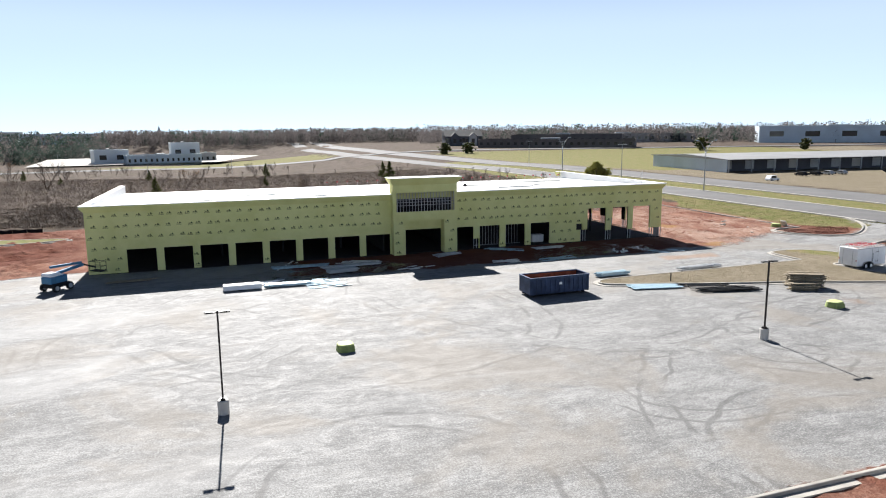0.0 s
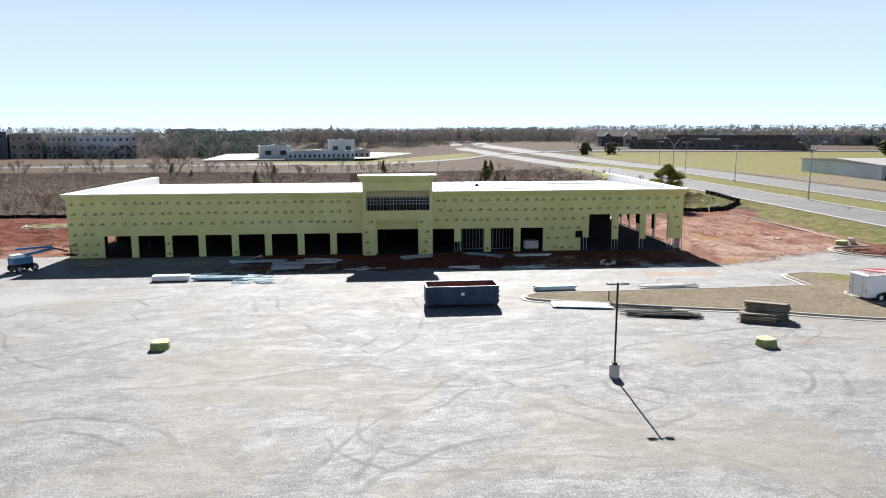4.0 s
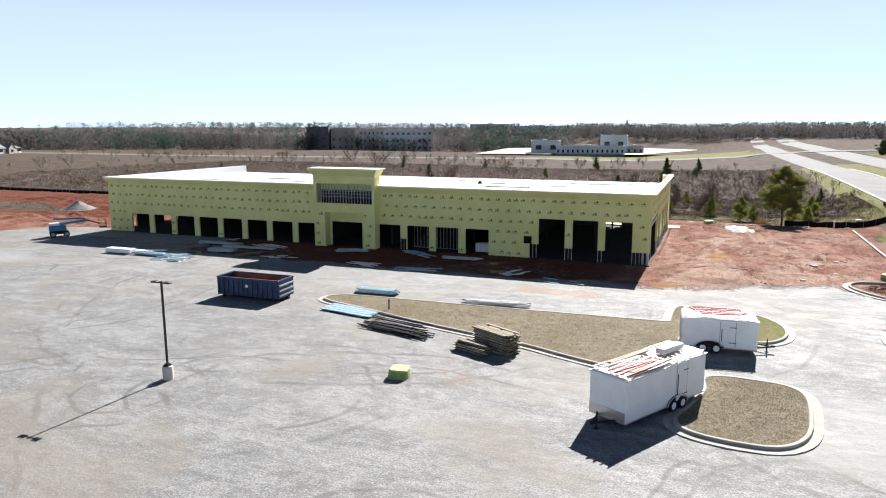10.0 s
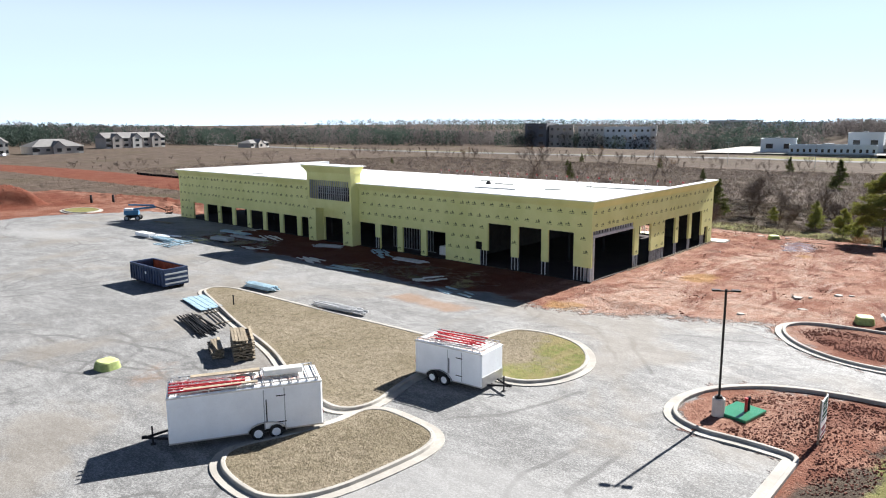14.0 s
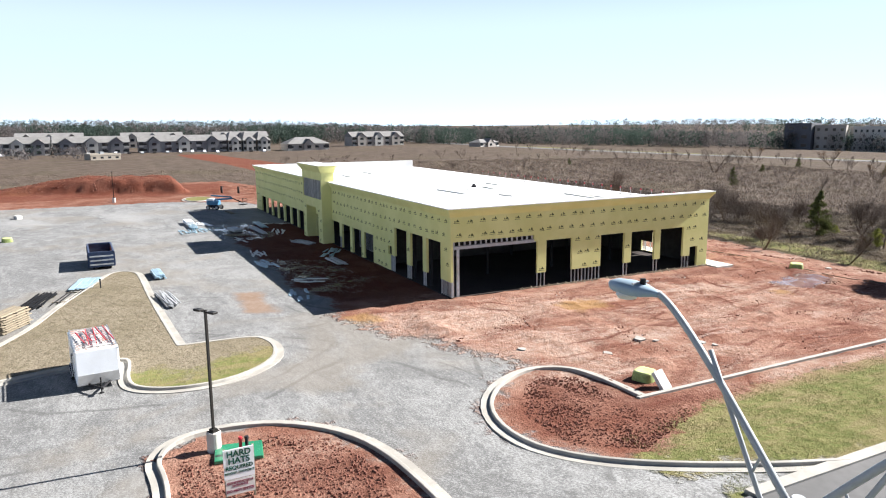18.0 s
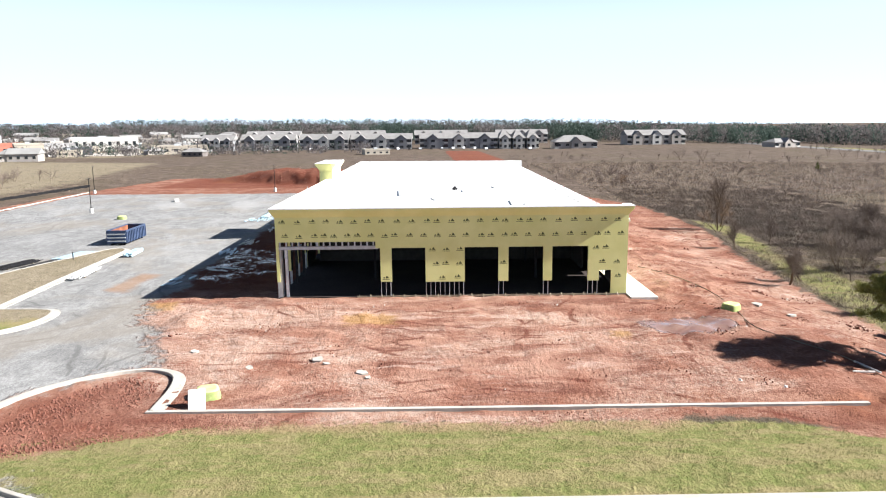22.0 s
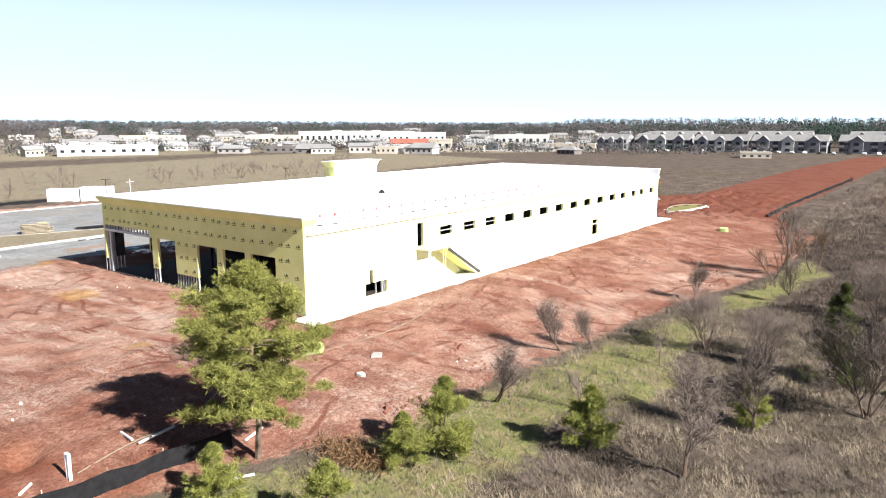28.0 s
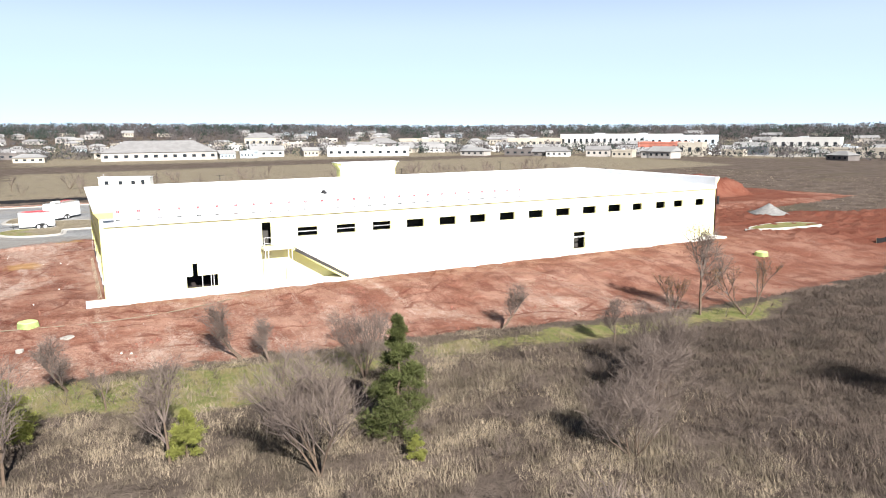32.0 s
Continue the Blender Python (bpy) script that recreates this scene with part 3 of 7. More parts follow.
rough = near * (np.clip(dirt - gravel, 0, 1) * 0.09 + np.clip(1 - dirt - gravel - green, 0, 1) * 0.13 + 0.012) * np.where((fx > 92) & (fy < 136), 0.35, 1) * (1 - 0.9 * smoothstep(103.5, 105, fx))
heights = ground_height(fx, fy) + rough * (wave_noise(fx, fy, 3.4, 1) + 0.6 * wave_noise(fx, fy, 1.9, 2)) + near * 0.05 * np.clip(dirt - gravel, 0, 1) * wave_noise(fx, fy, 11, 3)
under = inside([(-9, 90), (69.3, 90), (69.3, 121), (71.3, 121), (71.3, 123.8), (-7.5, 123.8)], fx, fy, 0.5)
scar = near * np.clip(dirt - gravel, 0, 1) * np.maximum.reduce([inside([(12, 127), (40, 125.5), (72, 125), (76, 131), (50, 136), (16, 139)], fx, fy, 2.5), 0.7 * inside([(72, 121), (83, 119), (84, 130), (74, 132)], fx, fy, 2), 0.6 * inside([(70, 80), (82, 81), (82, 88), (70, 90)], fx, fy, 2.5), 0.5 * inside([(88, 124), (97, 124), (98, 135), (88, 135)], fx, fy, 2), 1.9 * inside([(-64, 94), (-14, 92), (-12, 133), (-64, 132)], fx, fy, 3)])
ridge = np.clip(wave_noise(fx, fy, 2.6, 41) + 0.7 * wave_noise(fx, fy, 1.5, 42), -0.3, 1.3) * (wave_noise(fx, fy, 12, 43) > -0.35)
heights += 0.2 * scar * ridge + 0.35 * np.exp(-((fx - 77.3) ** 2 / 9 + (fy - 84.7) ** 2 / 1.2)) + 0.35 * np.exp(-((fx - 95.0) ** 2 / 0.9 + (fy - 98.5) ** 2 / 6)) * (fx < 94.8)
heights = np.where(under > 0.45, np.minimum(heights, 0.0), heights) - 0.12 * under
nx, ny = len(axis_x), len(axis_y)
ids = np.arange(nx * ny).reshape(ny, nx)
quads = np.stack([ids[:-1, :-1], ids[:-1, 1:], ids[1:, 1:], ids[1:, :-1]], -1).reshape(-1, 4)
me = bpy.data.meshes.new("ground")
me.vertices.add(nx * ny)
me.vertices.foreach_set("co", np.stack([fx, fy, heights], 1).ravel())
me.loops.add(quads.size)
me.loops.foreach_set("vertex_index", quads.ravel().astype(np.int32))
me.polygons.add(len(quads))
me.polygons.foreach_set("loop_start", np.arange(0, quads.size, 4, dtype=np.int32))
me.polygons.foreach_set("use_smooth", np.ones(len(quads), bool))
me.update(calc_edges=True)
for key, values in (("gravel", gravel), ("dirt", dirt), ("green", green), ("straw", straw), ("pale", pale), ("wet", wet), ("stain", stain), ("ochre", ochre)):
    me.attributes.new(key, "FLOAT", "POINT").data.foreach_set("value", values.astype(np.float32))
me.materials.append(M_GROUND)
tagged(new("ground", me), "red clay building site with grey gravel lot and brown winter pasture", "ground", kind="structure")


def rounded(points, closed=True, rounds=2):
    """Chaikin's corner cutting, for kerb lines."""
    p = [Vector(q) for q in points]
    for _ in range(rounds):
        q = [] if closed else [p[0]]
        for i in range(len(p) if closed else len(p) - 1):
            a, b = p[i], p[(i + 1) % len(p)]
            q += [a * 0.75 + b * 0.25, a * 0.25 + b * 0.75]
        p = q if closed else q + [p[-1]]
    return [(v.x, v.y) for v in p]


def sweep(path, profile, closed, lift=0.0, level=None):
    """A strip with the given cross-section (offset to the right of the way, height) along a line on the ground."""
    s, n, k = Shape(), len(path), len(profile)
    v = []
    for i, (x, y) in enumerate(path):
        a = Vector(path[(i - 1) % n] if closed or i else path[i])
        b = Vector(path[(i + 1) % n] if closed or i < n - 1 else path[i])
        c = Vector((x, y))
        d1, d2 = (c - a), (b - c)
        d1 = d1.normalized() if d1.length > 1e-6 else d2.normalized()
        d2 = d2.normalized() if d2.length > 1e-6 else d1
        m = (d1 + d2).normalized()
        right = Vector((m.y, -m.x)) / max(0.35, m.dot(d2))
        z = gz(x, y) + lift if level is None else level
        v += [(x + right.x * o, y + right.y * o, z + h) for o, h in profile]
    f = []
    for i in range(n if closed else n - 1):
        for j in range(k):
            f.append((i * k + j, i * k + (j + 1) % k, ((i + 1) % n) * k + (j + 1) % k, ((i + 1) % n) * k + j))
    if not closed:
        f += [tuple(range(k)), tuple(range((n - 1) * k + k - 1, (n - 1) * k - 1, -1))]
    return s.add(v, f)


KERB = [(0.55, -0.1), (0.55, 0.055), (0.08, 0.045), (0.05, 0.19), (0.02, 0.205), (-0.13, 0.205), (-0.16, 0.19), (-0.16, -0.1)]
ISLAND_A = [(42.9, 64.4), (43.6, 63.2), (47.8, 61.9), (56.2, 59.0), (63, 57.3), (67.6, 55.2), (72.6, 53.5), (74.9, 53.4), (75.6, 55.2), (74.6, 58), (74.0, 61), (74.0, 63.0), (74.9, 63.4),
            (78.4, 63.0), (80.2, 63.4), (81.5, 65.6), (81.4, 68.8), (79.1, 71.8), (76.2, 72.7), (74.0, 72.4), (73.0, 71.6), (72.9, 67.5), (72.9, 66.75), (72.85, 66.65), (72.2, 66.6), (57.5, 66.0), (46.5, 65.9), (44, 65.6)]
ISLAND_B = [(74.2, 47.0), (75.2, 45.7), (77.4, 45.2), (79.6, 45.3), (81.0, 47.2), (81.4, 50.5), (81.5, 53.3), (80.6, 54.7), (78.6, 55.0), (76.5, 55.1), (75.6, 54.2), (75.9, 52.4), (75.2, 49.6)]


def island(points, label):
    line = rounded(points)
    root = thing("kerbed_island", label, "traffic island", kind="structure")
    part("kerb", sweep(line, KERB, True), M_CONC, root, "pale cast concrete kerb and gutter")
    ring = Shape()
    cx, cy = sum(p[0] for p in line) / len(line), sum(p[1] for p in line) / len(line)
    ring.add([(x, y, gz(x, y) + 0.17) for x, y in line], [tuple(range(len(line)))])
    soil = part("soil", ring, M_GROUND, root)
    for key in ("straw", "green"):
        values = [1.0 if key == "straw" else (0.75 if x > 76 and y > 60 or x < -5 else 0.25) for x, y in line]
        soil.data.attributes.new(key, "FLOAT", "POINT").data.foreach_set("value", np.array(values, np.float32))
    return root


island(ISLAND_A, "long kerbed island with straw mulch and thin grass")
island(ISLAND_B, "small kerbed island covered with straw mulch")
island([(-14.5, 121.2), (-28, 123.4), (-30, 121.5), (-27, 117.6), (-18, 118.6)], "small kerbed grass island on the red clay")
island([(-26.5, 79.5), (-27.5, 85), (-35, 85.5), (-36, 80)], "small kerbed grass island at the lot edge")
line_c = rounded([(95.2, 26), (95.2, 55), (95.2, 62.6), (95.15, 63.6), (94.2, 63.75), (92.5, 63.8), (90.4, 63.6), (88.6, 64.6), (88.1, 67.1), (89.0, 70.0), (91.8, 72.6), (95.5, 73.6), (100, 73.6), (106, 72.5)], False)
solid("kerb_entrance_south", sweep(line_c, [(-o, h) for o, h in KERB][::-1], False), M_CONC, "pale concrete kerb round the sign bed", "kerb", kind="structure")
line_d = rounded([(106.2, 90), (104.8, 86.5), (102.4, 83), (99.6, 80.8), (96, 79.5), (92.5, 80.1), (89.6, 82.4), (88.1, 85.6), (89.0, 87.9), (91.3, 88.6), (94.9, 88.7)], False)
solid("kerb_entrance_north", sweep(line_d, [(-o, h) for o, h in KERB][::-1], False), M_CONC, "pale concrete kerb round the red clay bed", "kerb", kind="structure")
solid("kerb_lot_edge", sweep([(94.9, 88.4), (94.9, 95), (94.9, 105), (94.9, 115), (94.9, 127.4)], [(-0.04, -0.1), (-0.04, 0.16), (0.24, 0.16), (0.24, -0.1)][::-1], False), M_CONC, "straight pale concrete kerb along the clay yard", "kerb", kind="structure")
solid("kerb_lot_south", sweep([(-36, 22.6), (-10, 23), (20, 23.6), (60, 24), (95, 24.4)], KERB, False), M_CONC, "straight pale concrete kerb along the gravel lot", "kerb", kind="structure")

# ---- roads ----
ROAD_Y = [-500, -300, -150, -60, 0, 60, 120, 180, 200, 220, 240, 260, 300, 340, 380, 420, 460, 500, 540, 580, 620, 660, 700, 730, 760, 790, 820, 850, 880]


def ribbon(name, xs, ys, material, label, lift=0.1, along="y"):
    s = Shape()
    v = []
    for q in ys:
        for x in xs:
            px, py = (x, q) if along == "y" else (q, x)
            v.append((px, py, gz(px, py) + lift))
    k = len(xs)
    f = [(i * k + j, i * k + j + 1, (i + 1) * k + j + 1, (i + 1) * k + j) for i in range(len(ys) - 1) for j in range(k - 1)]
    if along == "x":
        f = [q[::-1] for q in f]
    solid(name, s.add(v, f), material, label, "road", kind="structure")


dense = sorted(set(ROAD_Y + list(range(-60, 300, 6))))
ribbon("road_near", [106.2, 119], dense, M_ASPHALT, "grey worn asphalt carriageway with pale edges")
ribbon("road_far", [131, 147], dense, M_ASPHALT, "grey worn asphalt carriageway beyond the median")
for x in (106.2, 119.0, 131.0):
    solid("kerb_road", sweep([(x, y) for y in range(84 if x < 107 else -60, 300, 8)], [(0.25, -0.1), (0.25, 0.16), (-0.35, 0.14), (-0.4, -0.1)], False, 0.04), M_CONC, "pale concrete roadside kerb", "kerb", kind="structure")


# ---- the building ----
XW, XE, YF, YR, TOP = -9.1, 69.4, 89.9, 121.1, 7.98
XWN = -7.6  # the west wall leans in towards the rear


def wall_panel(u0, u1, z0, z1, holes, at, depth):
    """A wall with square openings cut through. at(u, z, d): the place, d metres behind the outer face."""
    us = sorted({u0, u1, *[min(max(u, u0), u1) for h in holes for u in h[:2]]})
    zs = sorted({z0, z1, *[min(max(z, z0), z1) for h in holes for z in h[2:]]})
    full = [[not any(h[0] <= (us[i] + us[i + 1]) / 2 <= h[1] and h[2] <= (zs[j] + zs[j + 1]) / 2 <= h[3] for h in holes) for j in range(len(zs) - 1)] for i in range(len(us) - 1)]
    s = Shape()

    def quad(a, b, c, d):
        s.add([a, b, c, d], [(0, 1, 2, 3)])

    for i in range(len(us) - 1):
        for j in range(len(zs) - 1):
            if not full[i][j]:
                continue
            a, b, c, d = us[i], us[i + 1], zs[j], zs[j + 1]
            quad(at(a, c, 0), at(b, c, 0), at(b, d, 0), at(a, d, 0))
            quad(at(b, c, depth), at(a, c, depth), at(a, d, depth), at(b, d, depth))
            if i == 0 or not full[i - 1][j]:
                quad(at(a, c, depth), at(a, c, 0), at(a, d, 0), at(a, d, depth))
            if i == len(us) - 2 or not full[i + 1][j]:
                quad(at(b, c, 0), at(b, c, depth), at(b, d, depth), at(b, d, 0))
            if j == 0 or not full[i][j - 1]:
                quad(at(a, c, depth), at(b, c, depth), at(b, c, 0), at(a, c, 0))
            if j == len(zs) - 2 or not full[i][j + 1]:
                quad(at(a, d, 0), at(b, d, 0), at(b, d, depth), at(a, d, depth))
    return s


def marks(u0, u1, z0, z1, holes, at, seed):
    """Printed board marks: a small peak over two bars, in uneven rows."""
    r = random.Random(seed)
    s = Shape()
    z = z0 + 0.42
    while z < z1 - 0.3:
        u = u0 + r.uniform(0.4, 1.2)
        while u < u1 - 0.6:
            w, h = 0.31, 0.2
            zz = z + r.uniform(-0.05, 0.05)
            if not any(h0 - 0.35 < u < h1 + 0.35 and g0 - 0.3 < zz < g1 + 0.28 for h0, h1, g0, g1 in holes):
                p = lambda a, b: at(u + a, zz + b, -0.004)
                s.add([p(-w * 0.9, 0), p(-w * 0.25, 0), p(-w * 0.55, h * 0.75)], [(0, 1, 2)])
                s.add([p(-w * 0.2, 0), p(w * 0.9, 0), p(w * 0.2, h * 1.3)], [(0, 1, 2)])
                s.add([p(-w, -0.12), p(w, -0.12), p(w, -0.075), p(-w, -0.075)], [(0, 1, 2, 3)])
            u += r.choice((1.22, 1.22, 1.3, 1.36, 0.85))
        z += 1.27
    return s


def front_at(y):
    return lambda u, z, d: (u, y + d, z)


east_at = lambda u, z, d: (XE - d, u, z)
rear_at = lambda u, z, d: (XE - u, YR - d, z)
west_at = lambda u, z, d: (XWN + (XW - XWN) * u / (YR - YF) + d, YR - u, z)

FRONT = [(-4.9 + 4.1 * i, -1.65 + 4.1 * i, 0, 2.75) for i in range(8)]
FRONT += [(35.9 + 3.9 * i, 38.9 + 3.9 * i, 0, 3.1) for i in range(4)]
FRONT += [(29.0, 34.2, 0, 3.15), (27.5, 35.7, 5.2, 7.3), (54.9, 55.9, 1.7, 2.6), (55.6, 56.7, 0, 1.7), (38.9, 39.7, 0, 1.4)]
FRONT += [(56.7, 59.8, 0, 4.75), (60.7, 63.6, 0, 4.75), (64.4, 67.4, 0, 4.75), (59.8, 60.7, 0, 1.4), (63.6, 64.4, 0, 1.4), (67.4, 69.5, 0, 1.4)]
EAST = [(89.8, 98.7, 0, 5.0), (98.7, 99.1, 0, 4.4), (100.1, 103.1, 0, 4.4), (106.6, 109.6, 0, 4.4), (110.5, 113.6, 0, 4.4), (114.4, 117.6, 0, 4.4), (118.6, 119.7, 0, 2.2)]
EAST += [(99.1, 100.1, 0, 1.35), (103.1, 106.6, 0, 1.3), (109.6, 110.5, 0, 1.3), (113.6, 114.4, 0, 1.3), (117.6, 118.6, 0, 1.25)]
WIN_X = [50.66, 46.58, 42.6, 38.66, 34.7, 30.8, 26.83, 22.8, 18.8, 14.74, 10.68, 6.85, 2.8, -0.4, -4.4]
REAR_OPEN = [(x - 1.02, x + 1.02, 4.35, 5.25) if x > 9 else (x - 0.8, x + 0.8, 4.32, 5.2) for x in WIN_X]
REAR_OPEN += [(54.35, 55.23, 3.7, 5.97), (59.6, 62.45, 0.2, 1.35), (61.42, 61.87, 1.35, 2.54), (15.3, 17.08, 0.1, 2.18)]
REAR = [(XE - b, XE - a, c, d) for a, b, c, d in REAR_OPEN]
WEST = [(26.5, 29.5, 0, 2.7), (18, 21, 0, 2.7)]

shop = thing("retail_building", "unfinished long retail building clad in yellow-green sheathing board with white roof", "building", kind="")
w = part("front_wall", wall_panel(XW, XE, 0.02, TOP, FRONT, front_at(YF), 0.25), M_SHEATH, shop)
tagged(part("printed_mark", marks(XW, 27.1, 0, 7.2, FRONT, front_at(YF), 1), M_PRINT, w), kind="stuff")
tagged(part("printed_mark", marks(36.1, XE, 0, 7.2, FRONT, front_at(YF), 2), M_PRINT, w), kind="stuff")
w = part("east_wall", wall_panel(YF + 0.25, YR, 0.02, TOP, EAST, east_at, 0.25), M_SHEATH, shop)
tagged(part("printed_mark", marks(YF, YR, 0, 7.4, EAST, east_at, 3), M_PRINT, w), kind="stuff")
w = part("rear_wall", wall_panel(0.25, XE - XWN, 0.02, 6.7, REAR, rear_at, 0.25), M_REARWALL, shop, "rear sheathing with strong sunlight put into its paler colour")
part("west_wall", wall_panel(0, YR - YF - 0.25, 0.02, TOP, WEST, west_at, 0.25), M_SHEATH, shop)

# Thin added sheets behind the walls, near black so openings look unlit.
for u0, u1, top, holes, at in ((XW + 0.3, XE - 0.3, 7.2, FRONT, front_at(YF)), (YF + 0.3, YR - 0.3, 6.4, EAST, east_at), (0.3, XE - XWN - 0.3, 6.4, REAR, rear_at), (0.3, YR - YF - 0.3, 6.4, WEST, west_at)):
    part("inner_lining", wall_panel(u0, u1, 0.02, top, holes, lambda u, z, d, at=at: at(u, z, d + 0.253), 0.02), M_DARKWALL, shop, "near-black wall lining standing in for the dim interior")

CORNICE = [(0.003, 7.2), (0.4, 7.78), (0.4, 7.95), (0.003, 7.95)]
COPING = [(-0.32, 7.985), (-0.32, 8.04), (0.44, 8.04), (0.44, 7.955), (0.41, 7.955), (0.41, 7.985)]
for line in ([(XWN, YR), (XW, YF), (27.2, YF)], [(36.0, YF), (XE, YF), (XE, YR), (XE - 1.2, YR)]):
    part("cornice", sweep(line, CORNICE, False, level=0), M_SHEATH, shop)
    part("coping", sweep(line, COPING, False, level=0), M_TPO, shop, "white membrane over the parapet edge")
roof = Shape()
zf, zr = 7.62, 6.78
roof.add([(XW + 0.26, YF + 0.26, zf), (XE - 0.26, YF + 0.26, zf), (XE - 0.26, YR + 0.2, zr), (XWN + 0.26, YR + 0.2, zr)] + [(XW + 0.26, YF + 0.26, zf - 0.3), (XE - 0.26, YF + 0.26, zf - 0.3), (XE - 0.26, YR + 0.2, zr - 0.2), (XWN + 0.26, YR + 0.2, zr - 0.2)],
         [(0, 1, 2, 3), (7, 6, 5, 4), (0, 4, 5, 1), (1, 5, 6, 2), (2, 6, 7, 3), (3, 7, 4, 0)])
part("roof_deck", roof, M_TPO, shop, "white roofing membrane")
flash = Shape()
flash.box(XW + 0.5, 27.0, YF + 0.255, YF + 0.29, zf - 0.02, 7.98).box(36.2, XE - 0.3, YF + 0.255, YF + 0.29, zf - 0.02, 7.98).box(XE - 0.3, XE - 0.255, YF + 0.3, YR - 0.02, zr - 0.1, 7.98)
flash.add([west_at(0, zr, 0.27), west_at(31, zf, 0.27), west_at(31, 7.98, 0.27), west_at(0, 7.98, 0.27), west_at(0, zr, 0.3), west_at(31, zf, 0.3), west_at(31, 7.98, 0.3), west_at(0, 7.98, 0.3)],
          [(0, 1, 2, 3), (7, 6, 5, 4), (3, 2, 6, 7), (0, 3, 7, 4), (1, 5, 6, 2)])
part("parapet_flashing", flash, M_TPO, shop)
# Ceiling sheet under the white deck, coloured near black for interior shade.
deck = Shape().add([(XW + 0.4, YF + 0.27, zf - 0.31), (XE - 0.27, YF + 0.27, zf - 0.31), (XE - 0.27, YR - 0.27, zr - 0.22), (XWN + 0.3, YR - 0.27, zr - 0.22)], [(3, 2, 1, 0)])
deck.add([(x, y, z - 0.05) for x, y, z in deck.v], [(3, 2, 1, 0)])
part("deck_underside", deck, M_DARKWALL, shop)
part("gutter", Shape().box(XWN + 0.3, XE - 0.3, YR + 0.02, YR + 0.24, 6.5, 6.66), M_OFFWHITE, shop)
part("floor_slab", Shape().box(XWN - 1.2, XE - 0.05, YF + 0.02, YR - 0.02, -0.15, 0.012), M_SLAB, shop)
solid("rear_walk", Shape().box(XWN + 0.3, XE + 1.6, YR + 0.02, YR + 2.4, -0.2, 0.06), M_CONCW, "pale concrete walk along the rear wall", "walkway", kind="structure")

# entrance tower
TX0, TX1, TY = 27.2, 36.0, 88.6
TOWER = [(28.8, 34.2, 0, 4.5), (27.65, 35.65, 5.7, 8.2)]
tower = part("entrance_tower", wall_panel(TX0, TX1, 0.02, 9.9, TOWER, front_at(TY), 0.25), M_SHEATH, shop)
tagged(part("printed_mark", marks(TX0, TX1, 0, 9.6, TOWER, front_at(TY), 7), M_PRINT, tower), kind="stuff")
for x0, x1 in ((TX0, TX0 + 0.25), (TX1 - 0.25, TX1)):
    part("tower_side", Shape().box(x0, x1, TY + 0.25, YF - 0.003, 0.02, 7.3), M_SHEATH, shop)
    part("tower_upper_side", Shape().box(x0, x1, TY + 0.25, 90.3, 7.3, 9.9), M_SHEATH, shop)
for x0 in (TX0 + 1.35, TX1 - 1.8):
    part("portal_side", Shape().box(x0, x0 + 0.25, TY + 0.25, YF - 0.003, 0.02, 4.5), M_SHEATH, shop)
part("portal_soffit", Shape().box(TX0 + 1.6, TX1 - 1.8, TY + 0.25, YF - 0.003, 4.5, 4.62), M_SHEATH, shop)
# Sunlit back of the tower takes the sun-paled sheathing colour.
part("tower_back", Shape().box(TX0 + 0.25, TX1 - 0.25, 90.05, 90.3, 7.3, 9.9), M_REARWALL, shop, "tower back with sunlight put into its paler colour")
ring = [(TX0, TY), (TX1, TY), (TX1, 90.3), (TX0, 90.3)]
TC = [(0.003, 9.2), (0.5, 9.95), (0.5, 10.1), (0.003, 10.1)]
part("tower_cornice", sweep([ring[3], ring[0], ring[1], ring[2]], TC, False, level=0), M_SHEATH, shop)
part("tower_rear_cornice", sweep([(TX1, 90.303), (TX0, 90.303)], TC, False, level=0), M_REARWALL, shop)
part("tower_roof", Shape().box(TX0 - 0.53, TX1 + 0.53, TY - 0.53, 90.83, 10.105, 10.17), M_TPO, shop)
for i in range(20):
    x = 27.75 + i * 0.412
    part("stud", Shape().box(x, x + 0.05, TY + 0.06, TY + 0.2, 5.7, 8.2), M_STEEL, tower)
for z in (6.5, 6.9, 7.25):
    part("bridging", Shape().box(27.65, 35.65, TY + 0.2, TY + 0.24, z, z + 0.06), M_STEEL, tower)


def studs(name, u0, u1, z0, z1, at, parent, step=0.42, w=0.05, d=0.14):
    u = u0
    while u < u1:
        s = Shape()
        a, b = at(u, z0, 0.05), at(min(u + w, u1), z1, 0.05 + d)
        s.box(min(a[0], b[0]), max(a[0], b[0]), min(a[1], b[1]), max(a[1], b[1]), z0, z1)
        part(name, s, M_STEEL, parent)
        u += step


fw = bpy.data.objects["front_wall"]
ew = bpy.data.objects["east_wall"]
for a, b, c, d in FRONT[-3:] + [FRONT[15], FRONT[16]]:
    studs("stud", a + 0.02, b - 0.05, c + 0.02, d, front_at(YF), fw, 0.4)
for a, b, c, d in EAST[7:]:
    studs("stud", a + 0.02, b - 0.05, c + 0.02, d, east_at, ew, 0.42)
studs("stud", 90.2, 98.6, 4.62, 5.0, east_at, ew, 0.55, 0.12)
part("header_beam", Shape().box(XE - 0.3, XE - 0.02, 90.0, 98.9, 4.32, 4.6), M_STEEL, shop, "galvanised steel header")
for x, y in ((69.1, 90.2), (68.6, 90.2), (69.1, 90.75)):
    part("corner_column", Shape().box(x - 0.12, x + 0.12, y - 0.12, y + 0.12, 0.0, 4.32), M_STEEL, shop)
inner = [(x, y) for x in range(-2, 68, 8) for y in (98, 106, 114)] + [(60.3, 90.6), (64.0, 90.6)]
